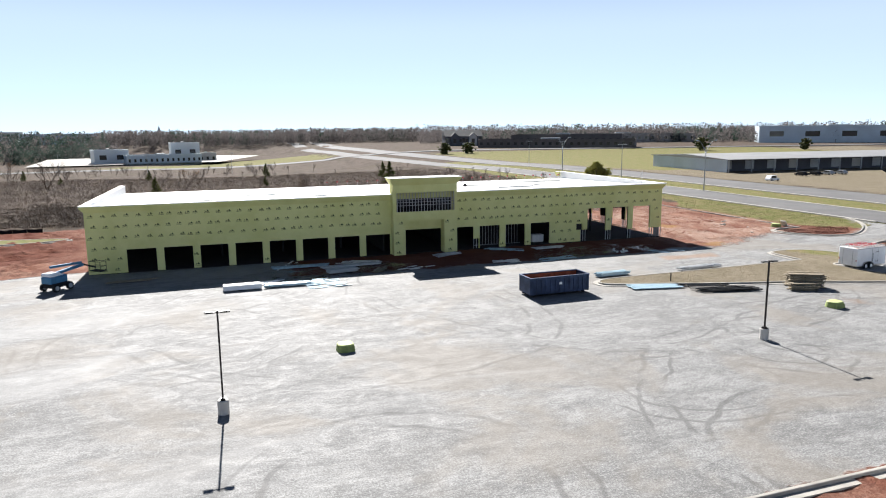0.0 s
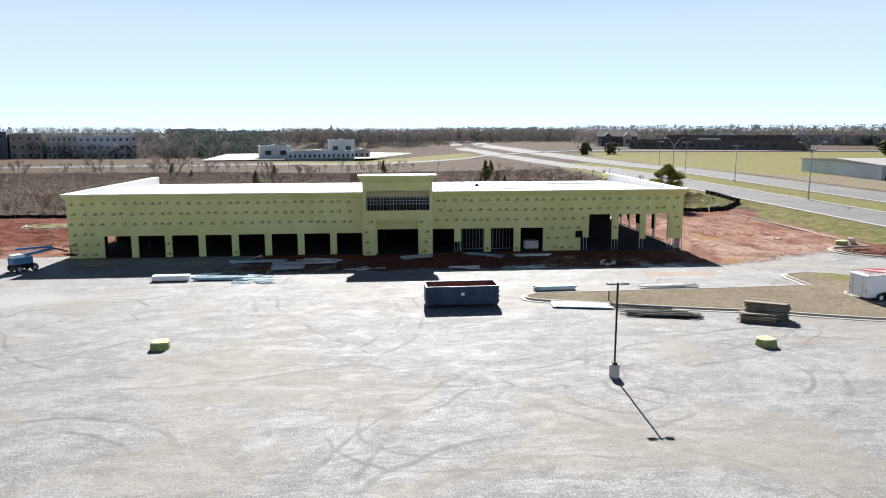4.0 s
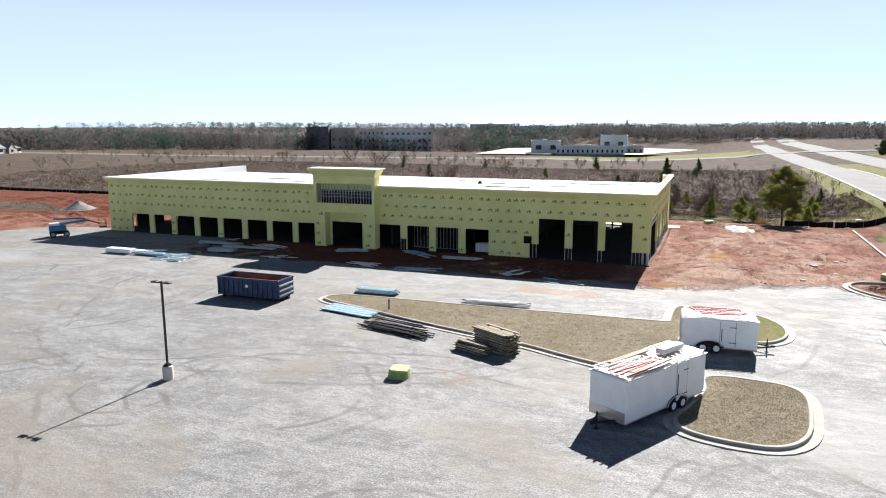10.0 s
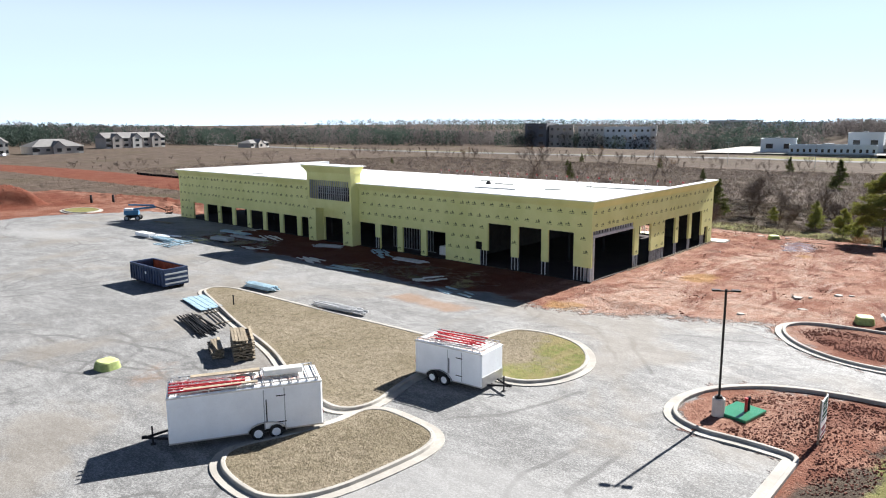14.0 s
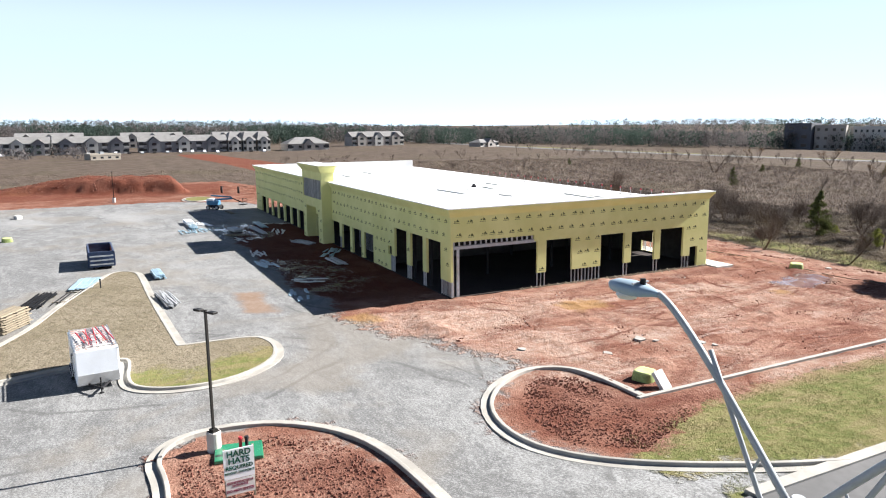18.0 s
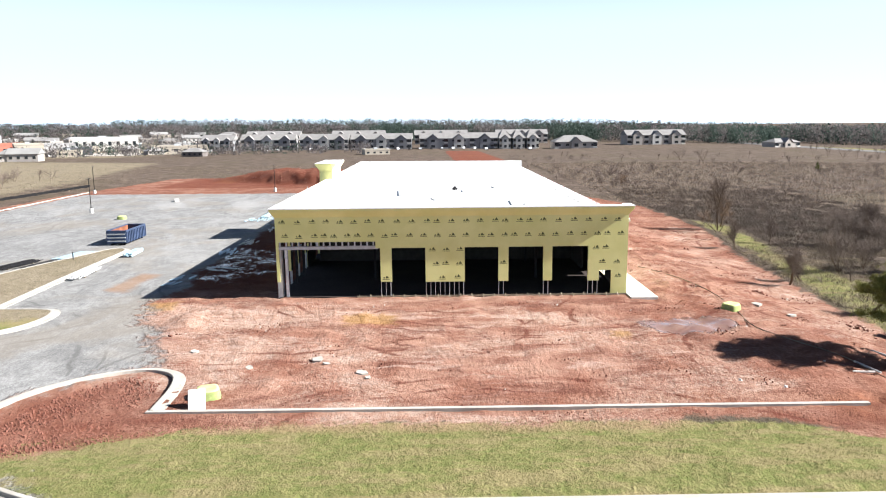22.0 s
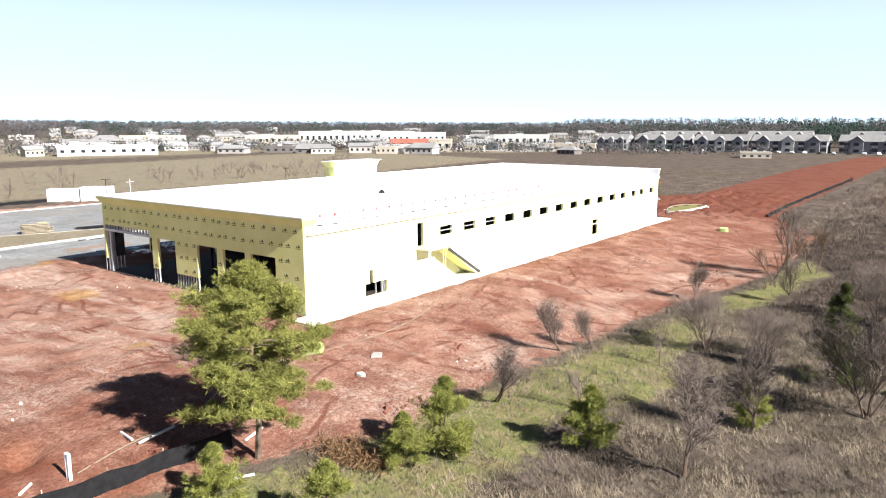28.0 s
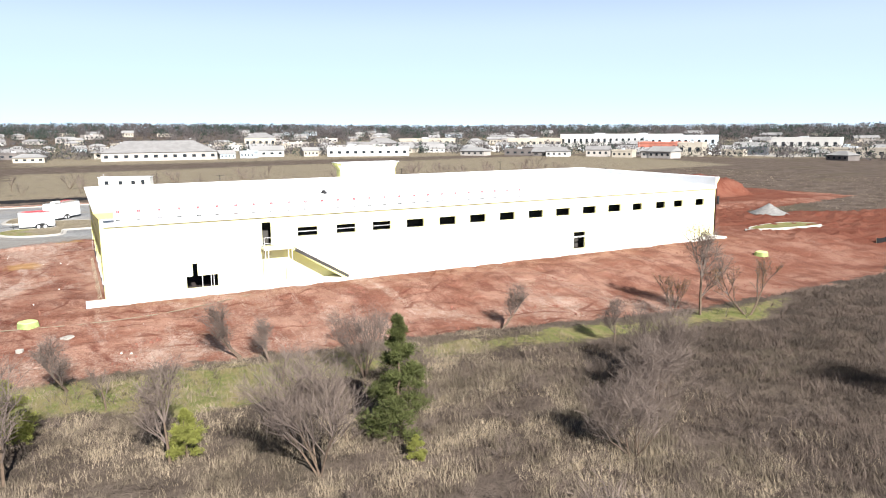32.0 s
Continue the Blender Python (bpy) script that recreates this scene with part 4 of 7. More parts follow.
for x, y in inner:
    part("steel_column", Shape().box(x - 0.11, x + 0.11, y - 0.11, y + 0.11, 0.0, 6.6), M_BLACKMETAL, shop)
for y in (98, 106, 114):
    part("roof_beam", Shape().box(XWN + 0.4, XE - 0.4, y - 0.1, y + 0.1, 6.45 - (y - 98) * 0.01, 6.8 - (y - 98) * 0.022), M_BLACKMETAL, shop)
room = thing("stud_partition", "bare galvanised steel stud partition inside the shell", "partition")
for y, x0, x1 in ((92.2, 39.8, 47.0),):
    for i in range(int((x1 - x0) / 0.45)):
        part("stud", Shape().box(x0 + i * 0.45, x0 + i * 0.45 + 0.05, y, y + 0.12, 0.02, 3.3), M_STEEL, room)
    part("track", Shape().box(x0, x1, y - 0.01, y + 0.13, 3.3, 3.36), M_STEEL, room)
    part("track", Shape().box(x0, x1, y - 0.01, y + 0.13, 0.013, 0.05), M_STEEL, room)
# Walls added inside; the long one blocks light from the rear windows.
solid("blocking_partition", Shape().box(26.8, 27.0, 92.9, 119.4, 0.02, 6.6).box(36.2, 36.4, 92.9, 119.4, 0.02, 6.6).box(52.2, 52.4, 91, 119.4, 0.02, 6.6).box(-7.2, 58.0, 119.4, 119.6, 0.02, 6.5), M_DARKWALL, "near-black walls added inside to block light and keep openings dark", "partition", kind="structure")


# rear window bars and outside stair
rw = bpy.data.objects["rear_wall"]
for x in WIN_X[:3]:
    part("window_bar", Shape().box(x - 1.02, x + 1.02, YR - 0.15, YR - 0.08, 4.78, 4.85), M_STEEL, rw)
part("door_bar", Shape().box(15.3, 17.08, YR - 0.15, YR - 0.08, 1.5, 1.62), M_OFFWHITE, rw)
for x in (59.95, 60.2, 61.0):
    part("stud", Shape().box(x, x + 0.05, YR - 0.2, YR - 0.06, 0.2, 1.35), M_STEEL, rw)
stair = thing("outside_stair", "unfinished outside stair with landing and thin posts at the rear wall", "stair")
part("landing", Shape().box(53.5, 56.3, YR + 0.01, YR + 1.6, 3.44, 3.62), M_CONCW, stair)
fl = Shape()
fl.add([(53.5, YR + 0.01, 3.55), (48.0, YR + 0.01, 0.07), (48.5, YR + 0.01, 0.07), (53.5, YR + 0.01, 3.25), (53.5, YR + 1.6, 3.55), (48.0, YR + 1.6, 0.07), (48.5, YR + 1.6, 0.07), (53.5, YR + 1.6, 3.25)],
       [(0, 1, 2, 3), (7, 6, 5, 4), (0, 4, 5, 1), (2, 6, 7, 3), (0, 3, 7, 4), (1, 5, 6, 2)])
part("flight", fl, M_SHEATH, stair)
for i in range(18):
    x, z = 53.4 - i * 0.3, 3.56 - i * 0.195
    part("tread", Shape().box(x - 0.3, x, YR + 0.03, YR + 1.58, z - 0.02, z + 0.05), M_CONCW, stair)
for x in (53.6, 53.95, 55.9, 56.2):
    part("post", Shape().box(x - 0.035, x + 0.035, YR + 1.42, YR + 1.49, 0.07, 3.44), M_CONCW, stair)
part("stringer", Shape().bar((53.35, YR + 1.63, 3.35), (47.9, YR + 1.63, 0.12), 0.05, 0.3), M_DARKWALL, stair, "dark slanted outer stringer")
for z in (4.1, 4.65):
    part("rail", Shape().box(55.0, 56.3, YR + 1.5, YR + 1.55, z, z + 0.05), M_STEEL, stair)
for x in (55.0, 56.25):
    part("rail_post", Shape().box(x, x + 0.05, YR + 1.5, YR + 1.55, 3.62, 4.65), M_STEEL, stair)
stair.location.x = -0.85

# form boards and stakes at the foot of the east wall
form = thing("form_boards", "timber form boards with stakes along the slab edge", "formwork")
part("board", Shape().box(XE + 0.25, XE + 0.29, 97, 121, 0.0, 0.14), M_WOOD, form)
for i in range(24):
    y = 97.2 + i
    part("stake", Shape().bar((XE + 0.3, y, 0.26), (XE + 0.62, y + 0.05, -0.05), 0.06, 0.05), M_WOOD, form)


# ---- things on the lot ----
def wheel(parent, x, y, r=0.36, wd=0.22, rim=None):
    turn = pose(x, y, r, 90, 0, 0)
    tyre = part("wheel", Shape().turned([(r * 0.62, -wd / 2), (r * 0.93, -wd / 2), (r, -wd / 3), (r, wd / 3), (r * 0.93, wd / 2), (r * 0.62, wd / 2)], 18).moved(turn), M_BLACK, parent, "black tyre")
    part("rim", Shape().turned([(r * 0.61, -wd / 2 - 0.005), (r * 0.5, -wd / 2 + 0.03), (r * 0.2, -wd / 2 + 0.01), (r * 0.2, wd / 2 - 0.01), (r * 0.5, wd / 2 - 0.03), (r * 0.61, wd / 2 + 0.005)], 14).moved(turn), rim or M_WHITE, tyre, "white steel rim")


def rusty_roof():
    n = Nodes("stained_roof_skin")
    p = n.place()
    c = n.mix(n.ramp(n.noise(0.9, 4, 0.7, p, 0.8), 0.5, 0.62, 0, 0.8), (0.72, 0.71, 0.69), (0.42, 0.2, 0.14))
    return n.done(n.mix(n.ramp(n.noise(6, 3, 0.7, p), 0.5, 0.7, 0, 0.4), c, (0.4, 0.36, 0.33)), 0.6)


M_ROOFSKIN = rusty_roof()


def ladder(at, length, label, material):
    lad = thing("ladder", label, "ladder", at, group="ladders on the trailers")
    for s in (-0.21, 0.21):
        part("rail", Shape().box(0, length, s - 0.02, s + 0.02, 0, 0.08), material, lad)
    for i in range(int(length / 0.3)):
        part("rung", Shape().tube((0.15 + i * 0.3, -0.2, 0.04), (0.15 + i * 0.3, 0.2, 0.04), 0.018), M_ALU, lad)
    return lad


def cargo_trailer(at, length, width, height, label, side=-1):
    """An enclosed trailer; its nose points along +x."""
    t = thing("cargo_trailer", label, "trailer", at)
    L, W, z0 = length / 2, width / 2, 0.42
    body = part("body", Shape().box(-L, L, -W, W, z0, height, 0.07), M_WHITE, t, smooth=False)
    part("nose_guard", Shape().box(L - 0.004, L + 0.025, -W + 0.06, W - 0.06, z0 + 0.02, z0 + 0.55), M_ALU, t, "bright tread-plate nose guard")
    part("roof_trim", Shape().box(-L - 0.015, L + 0.015, -W - 0.015, -W + 0.05, height - 0.12, height - 0.05).box(-L - 0.015, L + 0.015, W - 0.05, W + 0.015, height - 0.12, height - 0.05), M_ALU, t)
    part("sill_trim", Shape().box(-L - 0.01, L + 0.01, -W - 0.01, W + 0.01, z0 - 0.07, z0), M_ALU, t)
    for s in (-1, 1):
        y = s * (W - 0.06)
        ax = -0.12 * length
        fender = Shape()
        arc = [(ax + 0.95 * math.cos(a), 0.36 + 0.52 * math.sin(a)) for a in [math.pi * i / 10 for i in range(11)]]
        fender.add([(x, s * (W + 0.005), z) for x, z in arc] + [(x, s * (W + 0.09), z) for x, z in arc], [(i, i + 1, i + 12, i + 11) for i in range(10)])
        fender.add([(x, s * (W + 0.012), z) for x, z in arc], [tuple(range(11))])
        part("wheel_arch", fender, M_BLACK, t, "dark wheel arch")
        part("arch_trim", bent_tube([(x, s * (W + 0.09), z) for x, z in arc], 0.03, 6), M_ALU, t)
        for dx in (-0.44, 0.44):
            wheel(t, ax + dx, s * (W + 0.03), 0.35)
    door_at = pose(L - 1.9 if side < 0 else L - 5.0, side * W, 0, 0, 0, 0 if side < 0 else 180)
    door = part("side_door", Shape().box(-0.48, 0.48, -0.022, -0.002, z0 + 0.08, height - 0.22), M_WHITE, t)
    door.matrix_basis = door_at
    part("door_seal", Shape().box(-0.53, -0.48, -0.014, -0.001, z0 + 0.05, height - 0.2).box(0.48, 0.53, -0.014, -0.001, z0 + 0.05, height - 0.2), M_GREYPAINT, door)
    for z in (z0 + 0.35, height - 0.6):
        part("hinge", Shape().box(0.1, 0.56, -0.035, -0.02, z, z + 0.05), M_BLACKMETAL, door)
    part("latch_bar", Shape().box(-0.42, -0.37, -0.05, -0.022, z0 + 0.4, height - 0.7), M_BLACKMETAL, door)
    rear = part("rear_door", Shape().box(-L - 0.02, -L - 0.002, -W + 0.1, W - 0.1, z0 + 0.06, height - 0.15), M_WHITE, t)
    for s in (-0.6, 0.6):
        part("lock_bar", Shape().tube((-L - 0.04, s, z0 + 0.1), (-L - 0.04, s, height - 0.3), 0.02), M_STEEL, rear)
    for s in (-1, 1):
        part("tail_light", Shape().box(-L - 0.03, -L - 0.005, s * (W - 0.12) - 0.04, s * (W - 0.12) + 0.04, z0 + 0.5, z0 + 0.72), M_RED, t)
    tongue = Shape()
    for s in (-1, 1):
        tongue.bar((L - 0.1, s * 0.62, 0.4), (L + 1.15, 0, 0.4), 0.08, 0.1)
    hitch = part("tongue", tongue, M_BLACKMETAL, t, "black A-frame tongue")
    part("coupler", Shape().box(L + 1.05, L + 1.3, -0.07, 0.07, 0.36, 0.5, 0.02), M_BLACKMETAL, hitch)
    part("jack", Shape().tube((L + 0.8, 0, 0.02), (L + 0.8, 0, 0.95), 0.045).box(L + 0.68, L + 0.92, -0.12, 0.12, 0.0, 0.03), M_BLACKMETAL, hitch)
    n = max(3, int(length / 0.42))
    rack = part("ladder_rack", Shape().box(-L + 0.15, L - 0.15, W - 0.115, W - 0.065, height + 0.1, height + 0.15), M_ALU, t, "aluminium roof rack")
    part("rack_rail", Shape().box(-L + 0.15, L - 0.15, -W + 0.065, -W + 0.115, height + 0.1, height + 0.15), M_ALU, rack)
    bar = Shape().box(-0.025, 0.025, -W + 0.05, W - 0.05, height + 0.06, height + 0.1).mesh("crossbar", M_ALU)
    for i in range(n):
        x = -L + 0.2 + i * (length - 0.4) / (n - 1)
        part("crossbar", bar, None, rack).matrix_basis = pose(x, 0, 0)
        if i % 3 == 0:
            for s in (-1, 1):
                part("rack_foot", Shape().box(x - 0.03, x + 0.03, s * (W - 0.09) - 0.03, s * (W - 0.09) + 0.03, height - 0.01, height + 0.06), M_ALU, rack)
    part("roof_skin", Shape().box(-L + 0.08, L - 0.08, -W + 0.13, W - 0.13, height - 0.005, height + 0.006), M_ROOFSKIN, t, "white roof skin with rusty streaks")
    return t


T1 = pose(72.95, 48.75, 0, 0, 0, 60.2 + 180)
cargo_trailer(T1, 7.4, 2.42, 2.75, "long white enclosed cargo trailer with roof rack beside the island", 1)
T2 = pose(76.5, 61.35, 0, 0, 0, 5)
cargo_trailer(T2, 4.9, 2.35, 2.45, "short white enclosed cargo trailer with ladders on its rack")
for k, (x, y, a, l) in enumerate(((0.2, 0.8, 2, 3.4), (0.0, 0.32, -3, 3.6), (0.4, -0.15, 4, 3.2), (0.5, -0.65, -2, 2.9))):
    ladder(T1 @ pose(x, y, 2.905, 0, 0, a), l, *(("red fibreglass extension ladder lying on the trailer rack", M_RED) if k < 2 else ("bright aluminium ladder lying on the trailer rack", M_ALU)))
for k, (x, y, a, l) in enumerate(((-1.9, 0.6, 4, 3.4), (-1.7, 0.0, -2, 3.6), (-1.2, -0.6, 6, 2.6))):
    ladder(T2 @ pose(x, y, 2.605, 0, 0, a), l, "red fibreglass ladder lying on the trailer rack", M_RED)
solid("roof_box", Shape().box(-2.9, -0.9, -0.3, 0.25, 2.905, 3.2, 0.04), M_OFFWHITE, "pale long box lashed on the trailer rack", "box", at=T1)
solid("planks_on_rack", Shape().box(-0.8, 2.6, -1.0, -0.62, 2.905, 2.99).box(-0.6, 2.9, 0.75, 1.0, 2.905, 2.97), M_WOOD, "loose boards lying on the trailer rack", "boards", at=T1)


def dumpster(at):
    d = thing("roll_off_dumpster", "dark blue steel roll-off dumpster with rusty inside, standing on gravel", "dumpster", at)
    L, W, H = 3.25, 1.2, 1.85
    for s in (-1, 1):
        side = part("side_wall", Shape().box(-L, L, s * W - 0.04, s * W + 0.04, 0.3, H), M_BLUE, d)
        for i in range(13):
            x = -L + 0.15 + i * (2 * L - 0.3) / 12
            part("rib", Shape().box(x - 0.06, x + 0.06, s * (W + 0.09) - 0.05, s * (W + 0.09) + 0.05, 0.3, H - 0.1), M_BLUE, side)
        part("top_rail", Shape().box(-L - 0.06, L + 0.06, s * W - 0.09, s * W + 0.09, H, H + 0.12, 0.02), M_BLUE, d)
        part("liner", Shape().box(-L + 0.05, L - 0.05, s * (W - 0.06) - 0.01, s * (W - 0.06) + 0.01, 0.35, H), M_RUST, side)
    end = part("front_wall", Shape().box(-L - 0.04, -L + 0.04, -W, W, 0.3, H), M_BLUE, d)
    gate = part("tail_gate", Shape().box(L - 0.04, L + 0.04, -W, W, 0.3, H), M_BLUE, d)
    for z in (0.5, 0.95, 1.4):
        part("gate_rib", Shape().box(L + 0.04, L + 0.14, -W + 0.05, W - 0.05, z, z + 0.14), M_GREYPAINT, gate)
    for s in (-1, 1):
        part("end_rail", Shape().box(s * L - 0.09, s * L + 0.09, -W + 0.09, W - 0.09, H, H + 0.12), M_BLUE, d)
        part("runner", Shape().box(-L, L, s * 0.55 - 0.08, s * 0.55 + 0.08, 0.12, 0.3), M_BLACKMETAL, d)
        for x in (-L + 0.4, L - 0.4):
            part("roller", Shape().tube((x, s * 0.8 - 0.12, 0.12), (x, s * 0.8 + 0.12, 0.12), 0.12, n=12), M_BLACKMETAL, d)
    part("floor_plate", Shape().box(-L, L, -W, W, 0.3, 0.36), M_RUST, d)
    debris = Shape()
    r = random.Random(4)
    for i in range(40):
        x, y = r.uniform(-2.9, 2.9), r.uniform(-1, 1)
        debris.bar((x, y, 0.4 + r.uniform(0, 0.3)), (x + r.uniform(-0.7, 0.7), y + r.uniform(-0.2, 0.2), 0.45 + r.uniform(0, 0.35)), r.uniform(0.08, 0.3), r.uniform(0.03, 0.1))
    part("scrap", debris, M_WOOD, d, "offcuts and scrap in the bottom")
    part("plate", Shape().box(-0.15, 0.15, -W - 0.16, -W - 0.145, 1.15, 1.4), M_WHITE, d, "small white plate")


dumpster(pose(36.75, 62.55, 0, 0, 0, 1))


def inlet_cover(at, w=1.36, h=0.58):
    h = h * 1.05
    c = thing("inlet_filter", "lime green fabric drain inlet filter on a pale base", "drain cover", at, group="drain inlet filters")
    r = random.Random(int(w * 100))
    n = 20
    skirt = Shape()
    rings = []
    for z, k in ((0.0, 1.0), (h * 0.3, 0.97), (h * 0.62, 0.93), (h * 0.82, 0.88)):
        for i in range(n):
            a = 2 * math.pi * i / n
            sq = 1 / max(abs(math.cos(a)), abs(math.sin(a))) ** 0.72
            f = k * (1 + (0.045 if i % 2 else -0.03) * (1 - z / h))
            rings.append((w / 2 * f * sq * math.cos(a), w / 2 * f * sq * math.sin(a), z))
    skirt.add(rings, [(k * n + i, k * n + (i + 1) % n, (k + 1) * n + (i + 1) % n, (k + 1) * n + i) for k in range(3) for i in range(n)])
    part("skirt", skirt, M_LIMEDARK, c, "pleated lime green fabric skirt", smooth=True)
    top = Shape()
    edge = rings[3 * n:]
    top.add(edge + [(x * 0.92, y * 0.92, h * 0.95) for x, y, _ in edge] + [(x * 0.7, y * 0.7, h * 0.9) for x, y, _ in edge] + [(0, 0, h * 0.86)],
            [(k * n + i, k * n + (i + 1) % n, (k + 1) * n + (i + 1) % n, (k + 1) * n + i) for k in range(2) for i in range(n)] + [(2 * n + i, 2 * n + (i + 1) % n, 3 * n) for i in range(n)])
    part("top", top, M_LIME, c, smooth=True)
    return c


green_one = inlet_cover(pose(57.9, 48.2, 0, 0, 0, 8))
for x, y, a in ((13.3, 51.6, 3), (92.7, 91.0, 20), (75.1, 128.2, 35), (-1.5, 133.5, 10), (-4.6, 45.0, 0)):
    copy_thing(green_one, pose(x, y, gz(x, y) - 0.02, 0, 0, a)) if x > -4 else None
solid("concrete_slab", Shape().box(-0.62, 0.62, -0.45, 0.45, 0, 0.22, 0.03), M_CONCW, "pale precast concrete slab leaning on the drain filter", "concrete slab", at=pose(94.15, 90.85, 0.36, 0, 52, 15))
solid("precast_block", Shape().box(-0.9, 0.9, -0.45, 0.45, 0, 0.55, 0.03), M_CONCW, "pale precast concrete block on red clay", "concrete block", at=pose(-14.0, 51, 0, 0, 0, 20))


def light_pole(at, tall=6.25, label="dark bronze parking lot light pole on a pale concrete base"):
    p = thing("light_pole", label, "light pole", at, group="parking lot light poles")
    part("base", Shape().turned([(0.33, -0.25), (0.33, 0.82), (0.3, 0.86)], 18), M_CONCW, p, "round concrete base")
    part("base_plate", Shape().box(-0.2, 0.2, -0.2, 0.2, 0.86, 0.9).box(-0.14, 0.14, -0.14, 0.14, 0.9, 1.0), M_BRONZE, p)
    part("shaft", Shape().box(-0.052, 0.052, -0.052, 0.052, 1.0, tall), M_BRONZE, p)
    part("arm", Shape().box(-0.45, 0.45, -0.03, 0.03, tall - 0.13, tall - 0.07), M_BRONZE, p)
    for s in (-1, 1):
        part("lamp_head", Shape().box(s * 0.48 - 0.22, s * 0.48 + 0.22, -0.15, 0.15, tall - 0.11, tall - 0.02, 0.02), M_BRONZE, p)
    return p


pole = light_pole(pose(44.55, 42.7, 0))
light_pole(pose(90.52, 66.24, 0.15, 0, 0, 30), 6.8)
for x, y, a in ((4.15, 42.2, 0), (-33.5, 25.0, 0), (-35.0, 66.5, 0)):
    copy_thing(pole, pose(x, y, gz(x, y), 0, 0, a))


def street_lamp(at):
    p = thing("street_lamp", "tall galvanised street lamp with two braced arms and cobra heads", "street lamp", at, group="street lamps on the median")
    part("pole", Shape().tube((0, 0, -0.1), (0, 0, 9.95), 0.13, 0.09, 14), M_GREYPAINT, p, smooth=True)
    part("cap", Shape().tube((0, 0, 9.95), (0, 0, 10.03), 0.105, 0.08, 12), M_GREYPAINT, p)
    part("collar", Shape().tube((0, 0, 9.6), (0, 0, 9.9), 0.115, 0.115, 14), M_GREYPAINT, p)
    part("band", Shape().tube((0, 0, 9.42), (0, 0, 9.5), 0.105, 0.105, 14), M_BLACKMETAL, p)
    for s in (-1, 1):
        bend = lambda k: (s * (0.05 * (1 - k) ** 2 + 2 * 1.8 * k * (1 - k) + 2.2 * k * k), 0, 9.8 * (1 - k) ** 2 + 2 * 12.0 * k * (1 - k) + 12.1 * k * k)
        up = [bend(i / 12) for i in range(13)]
        low = [(s * (0.05 + 1.27 * k / 5), 0, 8.9 + 2.62 * k / 5) for k in range(6)]
        arm = part("arm", bent_tube(up, 0.05), M_GREYPAINT, p, smooth=True)
        part("brace", bent_tube(low, 0.034), M_GREYPAINT, arm, smooth=True)
        part("strut", Shape().tube((s * 0.62, 0, 10.08), (s * 0.5, 0, 10.38), 0.02, n=6), M_GREYPAINT, arm)
        head = Shape()
        hx = s * 2.18
        outline = [(0.0, 0.06), (0.12, 0.09), (0.3, 0.17), (0.55, 0.2), (0.78, 0.16), (0.9, 0.06)]
        rings = [[(hx + s * x, w * math.cos(a), 12.08 + 0.1 * math.sin(a) * (w / 0.2) + (0.03 if math.sin(a) > 0 else 0)) for a in [2 * math.pi * i / 14 for i in range(14)]] for x, w in outline]
        head.add([v for r in rings for v in r], [(k * 14 + i, k * 14 + (i + 1) % 14, (k + 1) * 14 + (i + 1) % 14, (k + 1) * 14 + i) for k in range(5) for i in range(14)] + [tuple(range(13, -1, -1)), tuple(range(70, 84))])
        lamp = part("lamp_head", head, M_LAMPHEAD, p, smooth=True)
        part("photocell", Shape().tube((hx + s * 0.3, 0, 12.16), (hx + s * 0.3, 0, 12.27), 0.045, 0.04, 10), M_BLACKMETAL, lamp)
        part("seam", Shape().box(min(hx + s * 0.34, hx + s * 0.36), max(hx + s * 0.34, hx + s * 0.36), -0.17, 0.17, 12.19, 12.215), M_GREYPAINT, lamp)
        part("lens", Shape().turned([(0.13, 11.93), (0.17, 11.99), (0.15, 12.03)], 14).moved(pose(hx + s * 0.58, 0, 0)), M_OFFWHITE, lamp)
    return p


M_LAMPHEAD = plain("pale_blue_grey_enamel", (0.3, 0.39, 0.46), 0.4, vary=0.1)
lamp0 = street_lamp(pose(118.35, 69.2, 0.8, 0, 0, 7.1))
for y in (140.65, 211.0):
    copy_thing(lamp0, pose(118.8, y, gz(118.8, y)))


def letters(text, size, material, parent, at, depth=0.004, bold=1.0):
    cu = bpy.data.curves.new("letters", "FONT")
    cu.body, cu.size, cu.extrude, cu.align_x, cu.offset = text, size, depth, "CENTER", 0.03 * bold * size
    tmp = bpy.data.objects.new("letters", cu)
    me = bpy.data.meshes.new_from_object(tmp)
    bpy.data.objects.remove(tmp)
    me.materials.append(material)
    ob = part("lettering", me, None, parent)
    ob.matrix_basis = at
    return ob


sign = thing("safety_sign", "white plywood hard hat warning sign on wooden posts in red clay", "sign", pose(95.5, 66.5, gz(95.5, 66.5), 0, 0, 92))
part("board", Shape().box(-0.62, 0.62, -0.02, 0.02, 0.95, 2.25), M_WHITE, sign)
part("lower_board", Shape().box(-0.58, 0.6, -0.02, 0.02, 0.25, 0.92), M_OFFWHITE, sign, "pale pink lower notice board")
for x in (-0.6, 0.56):
    part("post", Shape().box(x, x + 0.08, 0.022, 0.1, -0.2, 2.27), M_WOOD, sign)
M_INKG = plain("dark_green_letters", (0.01, 0.09, 0.06), 0.7)
M_INKR = plain("maroon_letters", (0.25, 0.03, 0.07), 0.7)
